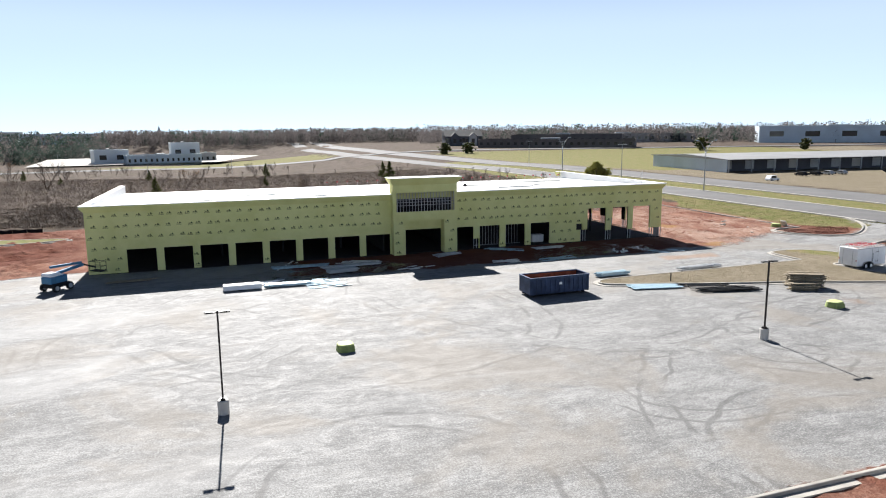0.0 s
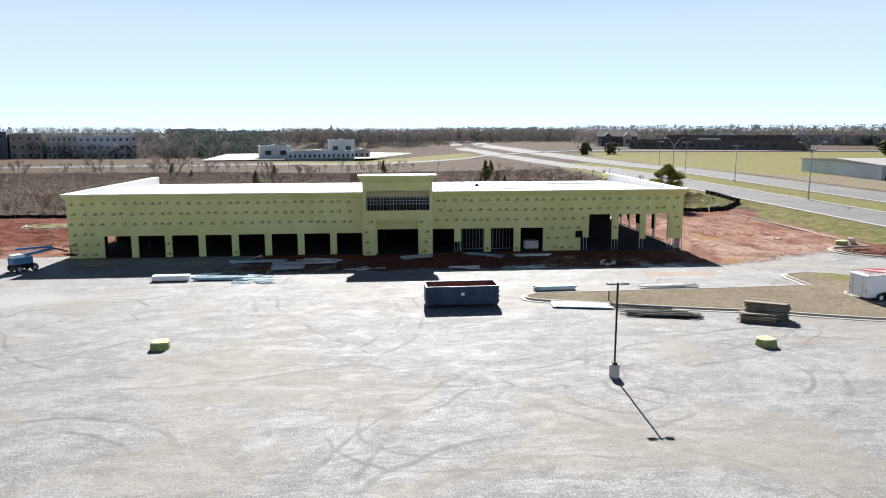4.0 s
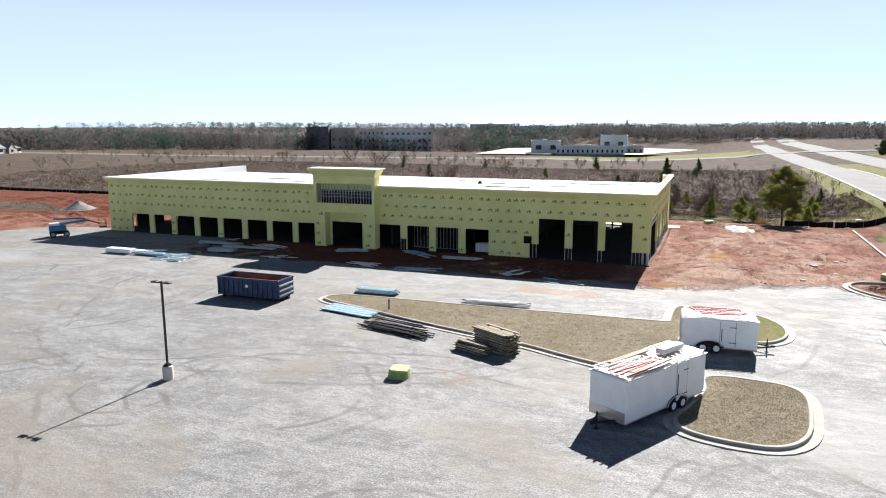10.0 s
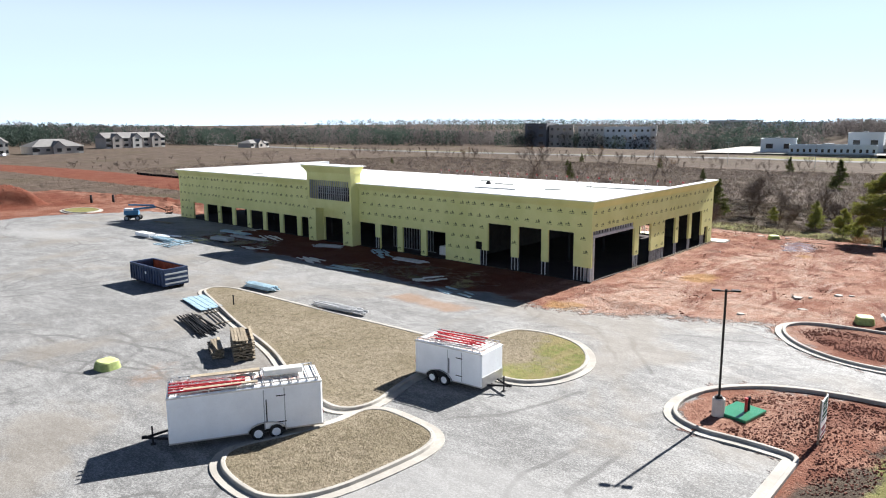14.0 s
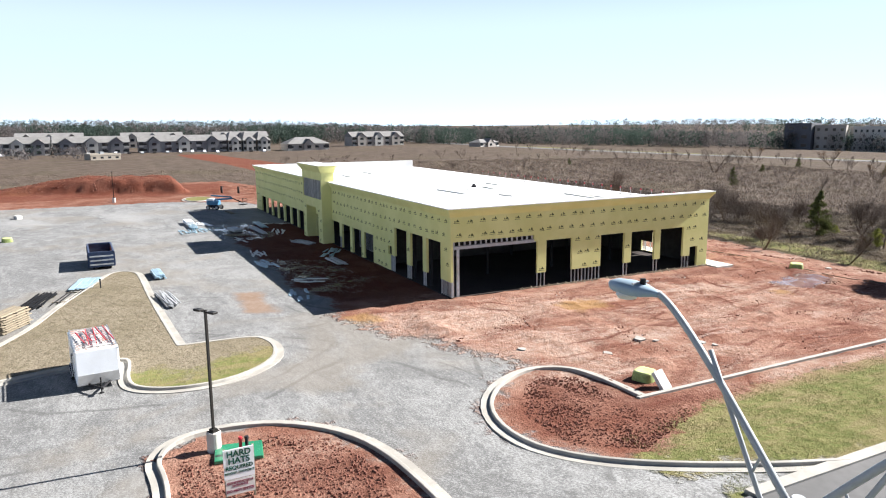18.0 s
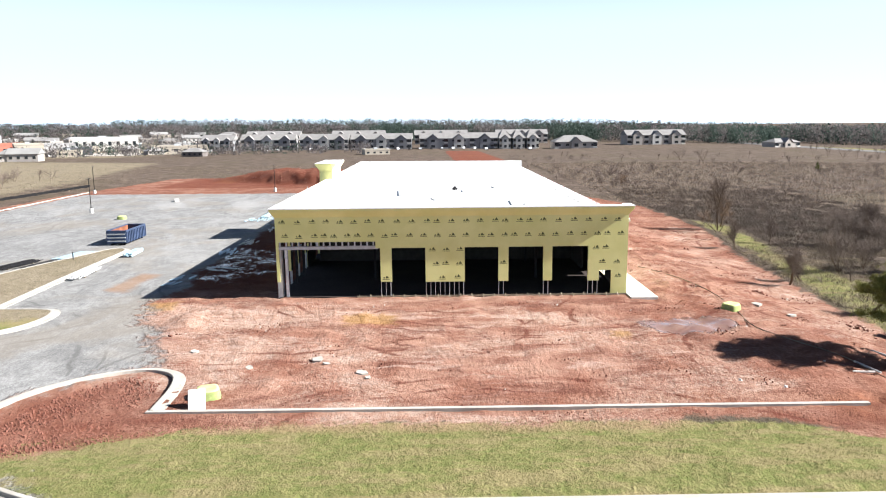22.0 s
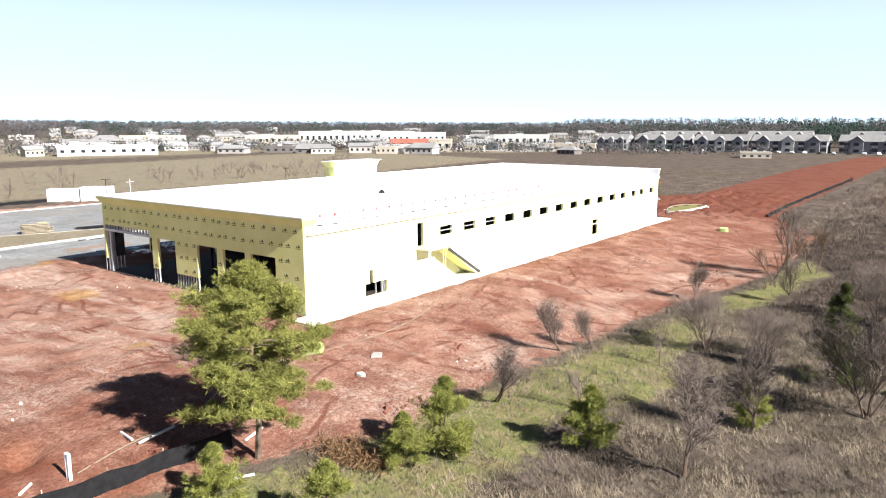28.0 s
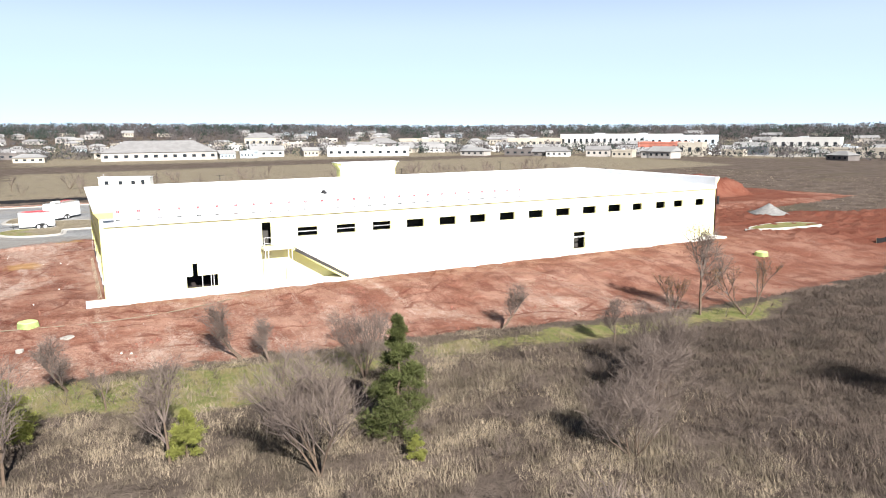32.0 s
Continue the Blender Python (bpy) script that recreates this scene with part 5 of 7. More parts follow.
for text, size, z, m in (("HARD", 0.36, 1.93, M_INKG), ("HATS", 0.36, 1.62, M_INKG), ("REQUIRED", 0.235, 1.37, M_INKG), ("BEYOND THIS POINT", 0.125, 1.18, M_INKG),
                         ("CONSTRUCTION", 0.135, 0.74, M_INKR), ("ENTRANCE", 0.125, 0.61, M_INKR), ("DO NOT ENTER", 0.155, 0.38, M_INKR)):
    letters(text, size, m, sign, pose(0, -0.024, z, 90, 0, 0))
hatch = thing("utility_hatch", "flat pale teal utility hatch with two standpipes in red clay", "hatch", pose(91.4, 67.2, 0.02, 0, 0, 80))
part("cover", Shape().box(-1.1, 1.1, -0.85, 0.85, 0.05, 0.2, 0.03), M_GREENPAINT, hatch)
for x, m in ((0.1, M_RED), (0.38, M_BLACKMETAL)):
    pipe = part("standpipe", Shape().tube((x, -0.2, 0.2), (x, -0.2, 0.85), 0.08, n=12), m, hatch)
    part("cap", Shape().tube((x, -0.2, 0.85), (x, -0.2, 0.95), 0.11, 0.09, 12), m, pipe)


def shipping_container(at, tall, label):
    """A six-metre steel box with corrugated sides, corner posts and double doors at one end."""
    c = thing("shipping_container", label, "container", at, group="storage containers beyond the kerb")
    L, W = 6.06, 2.44
    for y, side in ((0.0, 1), (W, -1)):
        wave = []
        for i in range(29):
            x = 0.12 + (L - 0.24) * i / 28
            wave += [(x, y + side * (0.012 if i % 2 else 0.05))]
        part("side_wall", Shape().add([(x, v, z) for x, v in wave for z in (0.16, tall - 0.1)], [(2 * i, 2 * i + 2, 2 * i + 3, 2 * i + 1) for i in range(28)]), M_WHITE, c)
        part("bottom_rail", Shape().box(0, L, min(y, y + side * 0.08), max(y, y + side * 0.08), 0.0, 0.16, 0.01), M_OFFWHITE, c)
        part("top_rail", Shape().box(0, L, min(y, y + side * 0.07), max(y, y + side * 0.07), tall - 0.1, tall, 0.01), M_OFFWHITE, c)
        for x in (0, L - 0.12):
            part("corner_post", Shape().box(x, x + 0.12, min(y, y + side * 0.12), max(y, y + side * 0.12), 0.16, tall - 0.1, 0.01), M_OFFWHITE, c)
    part("roof_panel", Shape().box(0.02, L - 0.02, 0.03, W - 0.03, tall - 0.06, tall - 0.015), M_WHITE, c)
    part("floor_panel", Shape().box(0.02, L - 0.02, 0.03, W - 0.03, 0.1, 0.17), M_GREYPAINT, c)
    part("end_wall", Shape().box(L - 0.05, L - 0.01, 0.1, W - 0.1, 0.16, tall - 0.1), M_GREYPAINT, c)
    for k in (0, 1):
        y = 0.12 + k * (W / 2 - 0.1)
        leaf = part("door", Shape().box(0.015, 0.06, y, y + W / 2 - 0.14, 0.17, tall - 0.11, 0.008), M_GREYPAINT, c, "grey ribbed door")
        for j in (0.25, 0.8):
            part("lock_bar", Shape().tube((-0.01, y + j, 0.2), (-0.01, y + j, tall - 0.15), 0.02, n=6), M_STEEL, leaf)
        for z in (0.5, 1.0, 1.5, 2.0):
            part("rib", Shape().box(-0.002, 0.014, y + 0.05, y + W / 2 - 0.2, z, z + 0.12), M_OFFWHITE, leaf)
    return c


TURN = math.degrees(math.atan2(6.24, -7.12))
shipping_container(pose(41.0, 11.5, gz(41, 11.5), 0, 0, TURN), 2.6, "white steel storage container with grey doors beyond the kerb")
shipping_container(pose(36.2, 15.7, gz(36.2, 15.7), 0, 0, TURN), 2.9, "tall white steel storage container standing behind another")
for x, y in ((-43.6, 89.3), (-41.1, 92.6)):
    standpipe = thing("standpipe", "dark upright drain pipe standing in red clay", "pipe", pose(x, y, gz(x, y)))
    part("pipe", Shape().tube((0, 0, -0.2), (0, 0, 1.5), 0.24, n=12), M_BLACKMETAL, standpipe, smooth=True)
    part("rim", Shape().tube((0, 0, 1.42), (0, 0, 1.54), 0.28, n=12), M_BLACKMETAL, standpipe)

# ---- stacks of building material ----
def bundle(name, label, category, at, n, length, w, h, wide, material, seed, mess=0.05, gap=0.02, skid=True):
    """A stack of like pieces in layers of `wide`; each piece is a part."""
    r = random.Random(seed)
    b = thing(name, label, category, at)
    z = 0.1 if skid else 0.01
    if skid:
        for x in (-length * 0.33, length * 0.33):
            part("bearer", Shape().box(x - 0.05, x + 0.05, -wide * w / 2, wide * w / 2, 0, 0.1), M_WOOD, b)
    me = Shape().box(-length / 2, length / 2, -w / 2 + gap / 2, w / 2 - gap / 2, 0, h, min(0.008, h / 5)).mesh("piece", material)
    for i in range(n):
        row, col = divmod(i, wide)
        p = part("piece", me, None, b)
        p.matrix_basis = pose(r.uniform(-mess, mess) * 6, (col - (wide - 1) / 2) * w + r.uniform(-mess, mess), z + row * h, 0, 0, r.uniform(-mess, mess) * 25)
    return b


def lumber_stack(at, layers, across, length, label, seed, mess):
    """Planks in uneven layers with thin cross sticks between them; each plank and stick is a part."""
    r = random.Random(seed)
    b = thing("lumber_stack", label, "lumber", at)
    w, h = 0.2, 0.055
    plank = Shape().box(-length / 2, length / 2, -w / 2 + 0.008, w / 2 - 0.008, 0, h, 0.006).mesh("plank", M_WOOD)
    stick = Shape().box(-0.035, 0.035, -across * w / 2, across * w / 2, 0, 0.06).mesh("cross_stick", M_DARKWOOD)
    z = 0.0
    for k in range(layers):
        if k % 2 == 0:
            for x in (-0.42, -0.05, 0.4):
                part("cross_stick", stick, None, b).matrix_basis = pose(x * length + r.uniform(-0.1, 0.1), r.uniform(-0.05, 0.05), z, 0, 0, r.uniform(-2, 2))
            z += 0.06
        for c in range(across):
            if k > layers - 3 and r.random() < 0.3:
                continue
            part("plank", plank, None, b).matrix_basis = pose(r.gauss(0, 0.12), (c - (across - 1) / 2) * w + r.uniform(-mess, mess) * 0.3, z, 0, 0, r.gauss(0, mess * 16))
        z += h + 0.004
    return b


M_DARKWOOD = plain("dark_weathered_sticks", (0.09, 0.075, 0.06), 0.85, vary=0.3, scale=3)
lumber_stack(pose(62.0, 55.6, 0, 0, 0, -29), 16, 7, 3.3, "tall uneven stack of weathered planks with cross sticks beside the kerb", 1, 0.035)
lumber_stack(pose(60.6, 54.4, 0, 0, 0, -24), 8, 4, 2.6, "low slumped stack of grey planks beside the taller stack", 9, 0.1)
bundle("steel_angle_pile", "loose pile of dark steel angles on gravel", "steel", pose(53.4, 57.2, 0, 0, 0, -14), 26, 5.2, 0.16, 0.06, 10, M_BLACKSTEEL, 2, 0.16, 0.07)
bundle("blue_sheet_stack", "low stack of pale blue wrapped panels on gravel", "panels", pose(47.6, 60.9, 0, 0, 0, -12), 8, 5.0, 0.5, 0.04, 4, M_BLUEFILM, 3, 0.05)
bundle("blue_stud_bundle", "bundle of bluish steel studs at the island tip", "steel studs", pose(46.7, 67.6, 0, 0, 0, 3), 24, 3.8, 0.16, 0.09, 6, M_BLUEFILM, 4, 0.05)
bundle("stud_pile", "scattered galvanised studs by the island kerb", "steel studs", pose(58.4, 67.4, 0, 0, 0, 6), 24, 4.6, 0.13, 0.09, 9, M_STEEL, 5, 0.14, 0.05)
bundle("pipe_rack", "loose dark pipes lying across bearers", "pipes", pose(52.9, 60.2, 0, 0, 0, -16), 6, 5.6, 0.5, 0.06, 6, M_BLACKMETAL, 6, 0.1, 0.4)
bundle("drywall_stack", "pale stack of wallboard standing inside an opening", "board stack", pose(49.4, 91.8, 0.015, 0, 0, 0), 8, 1.8, 1.2, 0.13, 1, M_OFFWHITE, 21, 0.004)
bundle("wrapped_roll", "long white wrapped bundle in front of the building", "bundle", pose(7.3, 75.6, 0, 0, 0, 1), 2, 3.8, 0.55, 0.5, 2, M_WHITE, 7, 0.02)
bundle("stud_bundle", "bundle of galvanised studs before the building", "steel studs", pose(12.0, 75.6, 0, 0, 0, -2), 24, 4.4, 0.14, 0.08, 8, M_BLUEFILM, 8, 0.08, 0.04)
bundle("track_bundle", "long bundle of pale steel track in the shade", "steel studs", pose(14.6, 85.2, 0, 0, 0, 0), 10, 6.4, 0.2, 0.1, 5, M_BLUEFILM, 10, 0.05)
bundle("track_bundle", "long bundle of pale steel track in the shade", "steel studs", pose(20.5, 83.6, 0, 0, 0, 3), 8, 7.2, 0.2, 0.1, 4, M_STEEL, 11, 0.05)
bundle("board_stack", "stack of grey-green boards in the shade", "board stack", pose(18.8, 80.6, 0, 0, 0, 8), 8, 3.4, 1.2, 0.05, 1, M_GREYPAINT, 12, 0.04)
bundle("scrap_pile", "untidy pile of bright metal offcuts at the edge of the shade", "scrap", pose(15.8, 75.4, 0, 0, 0, 4), 40, 1.6, 0.22, 0.05, 20, M_BLUEFILM, 13, 0.3, 0.08, False)
bundle("scrap_pile", "untidy pile of bright metal offcuts by the entrance", "scrap", pose(33.8, 86.6, 0, 0, 0, 20), 30, 2.4, 0.18, 0.07, 8, M_STEEL, 14, 0.16, 0.08, False)
bundle("scrap_pile", "pale offcuts lying in the shade", "scrap", pose(39.0, 79.6, 0, 0, 0, -5), 16, 1.4, 0.25, 0.07, 6, M_OFFWHITE, 15, 0.2, 0.08, False)
bundle("stud_bundle", "pale studs lying beside the wall", "steel studs", pose(48.5, 86.2, 0, 0, 0, 3), 14, 4.2, 0.16, 0.08, 7, M_STEEL, 16, 0.08, 0.04)
bundle("plank_pile", "few boards lying in the shade", "lumber", pose(23.2, 80.0, 0, 0, 0, 60), 8, 2.6, 0.25, 0.06, 4, M_WOOD, 17, 0.1)
bundle("plank_pile", "few boards lying on the gravel", "lumber", pose(-4.0, 84.0, 0, 0, 0, 4), 6, 4.6, 0.25, 0.06, 3, M_WOOD, 18, 0.1)


solid("pipe_stub", Shape().tube((0, 0, -0.1), (0, 0, 0.95), 0.06, n=10).tube((0, 0, 0.95), (0, 0, 1.02), 0.085, 0.07, 10), M_BLACKMETAL, "dark iron pipe stub standing at the island kerb", "pipe", at=pose(50.5, 62.2, 0))


for k, (x, y, turn, n, l, m, words) in enumerate(((8.9, 77.6, 12, 14, 2.2, M_WHITE, "jumbled white foam boards at the edge of the shade"), (21.4, 86.4, -14, 5, 3.6, M_OFFWHITE, "long pale boards lying near the wall"), (13.0, 87.4, 70, 4, 2.4, M_OFFWHITE, "pale boards lying across the mud"),
                                                  (46.1, 78.9, 6, 18, 1.8, M_BLUEFILM, "strewn bluish metal offcuts on mud"), (56.6, 81.4, 60, 12, 1.2, M_OFFWHITE, "scattered pale scraps on dark mud"), (62.0, 78.2, -8, 10, 1.3, M_BLUEFILM, "bright scraps at the edge of the shade"),
                                                  (42.6, 87.6, -30, 14, 2.2, M_BLUEFILM, "loose pale studs heaped by the wall"), (27.6, 80.2, 15, 8, 1.3, M_OFFWHITE, "few pale offcuts in the mud"))):
    bundle("debris_pile", words, "debris", pose(x, y, max(0.0, gz(x, y)), 0, 0, turn), n, l, 0.34, 0.05, 5, m, 40 + k, 0.34, 0.08, False)


def boom_lift(at):
    b = thing("boom_lift", "light blue and white articulated boom lift with its boom folded", "boom lift", at)
    part("chassis", Shape().box(-1.1, 1.1, -0.75, 0.75, 0.42, 0.85, 0.06), M_BLACKMETAL, b)
    for x in (-0.85, 0.85):
        for y in (-0.85, 0.85):
            wheel(b, x, y, 0.42, 0.3, M_GREYPAINT)
    part("turntable", Shape().box(-1.3, 0.9, -0.7, 0.7, 0.9, 1.65, 0.12), M_SKYBLUE, b)
    part("hood", Shape().box(-1.25, 0.1, -0.72, 0.72, 1.65, 1.95, 0.1), M_WHITE, b)
    part("lower_boom", Shape().bar((-0.9, 0, 1.7), (3.6, 0, 2.1), 0.26, 0.3), M_SKYBLUE, b)
    part("upper_boom", Shape().bar((3.4, 0, 2.35), (-0.6, 0, 2.55), 0.2, 0.24), M_SKYBLUE, b)
    part("jib", Shape().bar((3.4, 0, 2.2), (5.2, 0, 1.5), 0.16, 0.16), M_BLACKMETAL, b)
    cage = Shape()
    for z in (1.0, 1.5, 2.05):
        cage.box(5.2, 6.1, -0.8, -0.76, z, z + 0.04).box(5.2, 6.1, 0.76, 0.8, z, z + 0.04).box(5.2, 5.24, -0.8, 0.8, z, z + 0.04).box(6.06, 6.1, -0.8, 0.8, z, z + 0.04)
    for x, y in ((5.2, -0.8), (6.06, -0.8), (5.2, 0.76), (6.06, 0.76)):
        cage.box(x, x + 0.04, y, y + 0.04, 1.0, 2.09)
    part("basket", cage.box(5.2, 6.1, -0.8, 0.8, 0.96, 1.0), M_BLACKMETAL, b)


boom_lift(pose(-11.2, 82.6, 0, 0, 0, 52))

# office trailer beyond the south kerb
off = thing("site_office", "cream site office trailer with flat roof beyond the lot", "site office", pose(58, -16.5, gz(58, -16), 0, 0, 160))
part("body", Shape().box(-6.5, 6.5, -1.6, 1.6, 0.5, 3.3, 0.05), M_OFFWHITE, off)
part("roof", Shape().box(-6.65, 6.65, -1.75, 1.75, 3.3, 3.42), M_WHITE, off)
part("skirting", Shape().box(-6.4, 6.4, -1.5, 1.5, 0, 0.5), M_GREYPAINT, off)
for s in (-1, 1):
    part("door", Shape().box(4.2, 5.1, s * 1.6 - 0.02, s * 1.6 + 0.02, 0.55, 2.6), M_GLASS, off)
    for x in (-4.5, -1.0, 2.2):
        part("window", Shape().box(x - 0.5, x + 0.5, s * 1.6 - 0.02, s * 1.6 + 0.02, 1.4, 2.4), M_GLASS, off)

# things on the roof
def roof_z(y):
    return zf + (zr - zf) * (y - YF) / (YR - YF)


for x, y, l, wd, a in ((4, 97, 3.6, 1.2, 3), (12, 104, 5, 0.5, -2), (20, 98, 3, 1.2, 5), (24.5, 93, 3.2, 0.5, 2), (46, 108, 3.2, 1.3, -3), (50, 100, 6, 0.4, 4), (60, 112, 8, 0.5, -2), (62, 113.5, 6, 0.6, 2), (40, 112, 2.4, 1.2, 10), (56, 104, 2.2, 0.5, 12)):
    solid("membrane_roll", Shape().box(-l / 2, l / 2, -wd / 2, wd / 2, 0.0, 0.16, 0.03), M_GREYPAINT if wd < 0.45 else M_OFFWHITE, "pale roll of roofing material lying on the roof", "roofing roll", group="rolls on the roof", at=pose(x, y, roof_z(y) - 0.01, -1.5, 0, a))
solid("roof_vent", Shape().turned([(0.35, 0), (0.35, 0.25), (0.2, 0.3), (0.2, 0.45)], 12), M_BLACKMETAL, "small dark roof vent", "vent", at=pose(44, 106.5, roof_z(106.5) - 0.02))
for i in range(26):
    x = 24 + i * 1.75
    st = thing("warning_stand", "small warning-line stand with a flag at the roof edge", "warning stand", pose(x, 119.4, roof_z(119.4) - 0.01), group="warning line stands")
    part("pole", Shape().tube((0, 0, 0), (0, 0, 0.95), 0.02), M_STEEL, st)
    part("foot", Shape().box(-0.2, 0.2, -0.2, 0.2, 0, 0.05), M_BLACKMETAL, st)
    part("flag", Shape().box(-0.12, 0.12, -0.01, 0.01, 0.7, 0.92), M_RED, st, "faded red flag")
solid("roof_mast", Shape().tube((0, 0, 0), (0, 0, 2.2), 0.03).bar((-0.4, 0, 1.9), (0.4, 0, 1.9), 0.04, 0.04), M_STEEL, "thin mast standing on the roof corner", "mast", at=pose(67.6, 92.6, roof_z(92.6) - 0.02))


# ---- plants ----
def twig_tree(h, spread, seed, limbs=5, levels=4, stems=1):
    """Trunk and crown of a leafless tree or shrub: two shapes of tapered twigs."""
    r = random.Random(seed)
    trunk, crown = Shape(), Shape()

    def grow(p, d, length, radius, level):
        q = p
        for k in range(2):
            d = (d + Vector((r.gauss(0, 0.12), r.gauss(0, 0.12), r.gauss(0.03, 0.06)))).normalized()
            e = q + d * length / 2
            (trunk if level == 0 else crown).tube(q, e, radius * (1 - 0.2 * k), radius * (0.8 - 0.2 * k), 5 if level == 0 else 3, False)
            q = e
            if level < levels:
                for _ in range(limbs if k else max(2, limbs - 2)):
                    a = r.uniform(0, 6.28)
                    side = Vector((math.cos(a), math.sin(a), 0)) * spread
                    nd = (d * r.uniform(0.5, 1.0) + side * r.uniform(0.3, 0.9) + Vector((0, 0, 0.25))).normalized()
                    grow(q, nd, length * r.uniform(0.45, 0.72), max(0.006, radius * 0.46), level + 1)

    for _ in range(stems):
        lean = Vector((r.gauss(0, 0.5), r.gauss(0, 0.5), 1)).normalized() if stems > 1 else Vector((r.gauss(0, 0.06), r.gauss(0, 0.06), 1)).normalized()
        grow(Vector((r.gauss(0, 0.1) * (stems > 1), r.gauss(0, 0.1) * (stems > 1), -0.1)), lean, h * 0.42, 0.016 * h / (1 + 0.25 * (stems - 1)) + 0.01, 0)
    return trunk, crown


def leaf_tufts(points, size, blades, seed, up=0.5, wide=0.07):
    """Needle tufts: small stars of narrow blades at the given points."""
    r = random.Random(seed)
    s = Shape()
    for p in points:
        p = Vector(p)
        k = size * r.uniform(0.7, 1.3)
        for _ in range(blades):
            d = Vector((r.gauss(0, 1), r.gauss(0, 1), r.gauss(up, 0.7))).normalized() * k
            w = d.cross(Vector((r.gauss(0, 1), r.gauss(0, 1), r.gauss(0, 1)))).normalized() * k * wide
            s.add([p, p + d * 0.55 + w, p + d, p + d * 0.55 - w], [(0, 1, 2, 3)])
    return s


def pine_parts(h, width, seed, tufts, bare=0.25, conic=0.4, open_crown=False):
    r = random.Random(seed)
    trunk, limbs = Shape(), Shape()
    q, bend = Vector((0, 0, -0.1)), Vector((0, 0, 0))
    spine = [q]
    for i in range(8):
        e = Vector((r.gauss(0, 0.012) * h, r.gauss(0, 0.012) * h, h * (i + 1) / 8))
        trunk.tube(q, e, 0.018 * h * (1 - i / 8.6), 0.018 * h * (1 - (i + 1) / 8.6), 7, False)
        q = e
        spine.append(e)
    points = []
    n = int(16 + h * 5)
    for i in range(n):
        k = bare + (1 - bare) * (i + r.random()) / n
        base = spine[min(7, int(k * 8))].lerp(spine[min(8, int(k * 8) + 1)], k * 8 % 1)
        t = (k - bare) / (1 - bare)
        reach = width / 2 * (conic * (1 - t) + (1 - conic) * math.sin(math.pi * min(1, 0.25 + 0.78 * t)) ** 0.8) * r.uniform(0.68, 1.08)
        a = r.uniform(0, 6.28)
        tip = base + Vector((math.cos(a) * reach, math.sin(a) * reach, reach * r.uniform(-0.05, 0.45)))
        limbs.tube(base, tip, 0.005 * h, 0.002 * h, 4, False)
        pads = max(2, int(reach * 2.2)) if open_crown else 0
        for _ in range(pads):
            f = r.uniform(0.5, 1.08)
            mid = base.lerp(tip, f) + Vector((r.gauss(0, 0.2), r.gauss(0, 0.2), r.gauss(0.08, 0.08))) * (0.3 + reach * 0.6)
            limbs.tube(base.lerp(tip, f * 0.75), mid, 0.003 * h, 0.0015 * h, 3, False)
            size = r.uniform(0.16, 0.34)
            for _ in range(tufts // (n * pads)):
                points.append(mid + Vector((r.gauss(0, size), r.gauss(0, size), r.gauss(0, size * 0.5))))
        for _ in range(0 if pads else max(3, tufts // n)):
            f = r.uniform(0.35, 1.05)
            c = base.lerp(tip, f) + Vector((r.gauss(0, 0.13), r.gauss(0, 0.13), r.gauss(0.05, 0.1))) * (0.4 + reach * 0.75)
            points.append(c)
    return trunk, limbs, points


def plant(name, label, category, at, shapes, group=""):
    t = thing(name, label, category, at, group=group)
    for pn, sh, m in shapes:
        part(pn, sh, m, t)
    return t


def spot(x, y, turn=0.0, k=1.0):
    return pose(x, y, gz(x, y) - 0.02, 0, 0, turn) @ Matrix.Diagonal((k, k, k, 1))


def scaled_copy(ob, x, y, turn, k):
    c = copy_thing(ob, pose(x, y, gz(x, y) - 0.03, 0, 0, turn))
    c.scale = (k, k, k * random.uniform(0.9, 1.1))
    return c


a, b, c = pine_parts(9.4, 6.9, 3, 12500, 0.22, 0.04, True)
plant("pine_tree", "tall pine with rounded crown at the clay yard edge", "tree", spot(86.2, 136.3), [("trunk", a, M_BARK), ("branchwork", b, M_BARK), ("crown", leaf_tufts(c, 0.26, 14, 5, 0.7, 0.05), M_NEEDLE)])
a, b, c = pine_parts(3.4, 3.1, 8, 1700, 0.05, 0.5)
young = plant("young_pine", "bright young pine among dry grass", "tree", spot(75.2, 148.6), [("trunk", a, M_BARK), ("branchwork", b, M_BARK), ("crown", leaf_tufts(c, 0.22, 14, 6, 1.0, 0.05), M_NEEDLEY)], "young pines")
for x, y, k in ((80.1, 143.2, 1.15), (82.2, 142.2, 0.85), (90.2, 138.6, 0.9), (88.3, 143.4, 0.95), (67.4, 154.5, 0.72), (57.6, 160.3, 0.4), (92, 150, 1.1), (70, 171, 0.7)):
    scaled_copy(young, x, y, random.uniform(0, 360), k)
a, b, c = pine_parts(6.4, 4.3, 12, 2400, 0.03, 0.9)
cedar = plant("cedar", "dark green conical cedar among bare shrubs", "tree", spot(57.0, 157.0), [("trunk", a, M_BARK), ("branchwork", b, M_BARK), ("crown", leaf_tufts(c, 0.27, 12, 7, 0.6, 0.06), M_CEDAR)], "cedars")
for x, y, k in ((-8, 214, 0.7), (30, 300, 0.8), (-60, 310, 0.6), (24, 235, 0.5), (-40, 265, 0.45), (70, 262, 0.9), (-100, 230, 0.4), (96, 172, 0.5), (-14, 290, 0.6), (62.3, 223, 1.25)):
    scaled_copy(cedar, x, y, random.uniform(0, 360), k)
names = ("leafless spreading shrub with grey-brown twigs", "thin leafless sapling with upright twigs", "leafless young tree with fine twigs", "low leafless thicket of dark twigs")


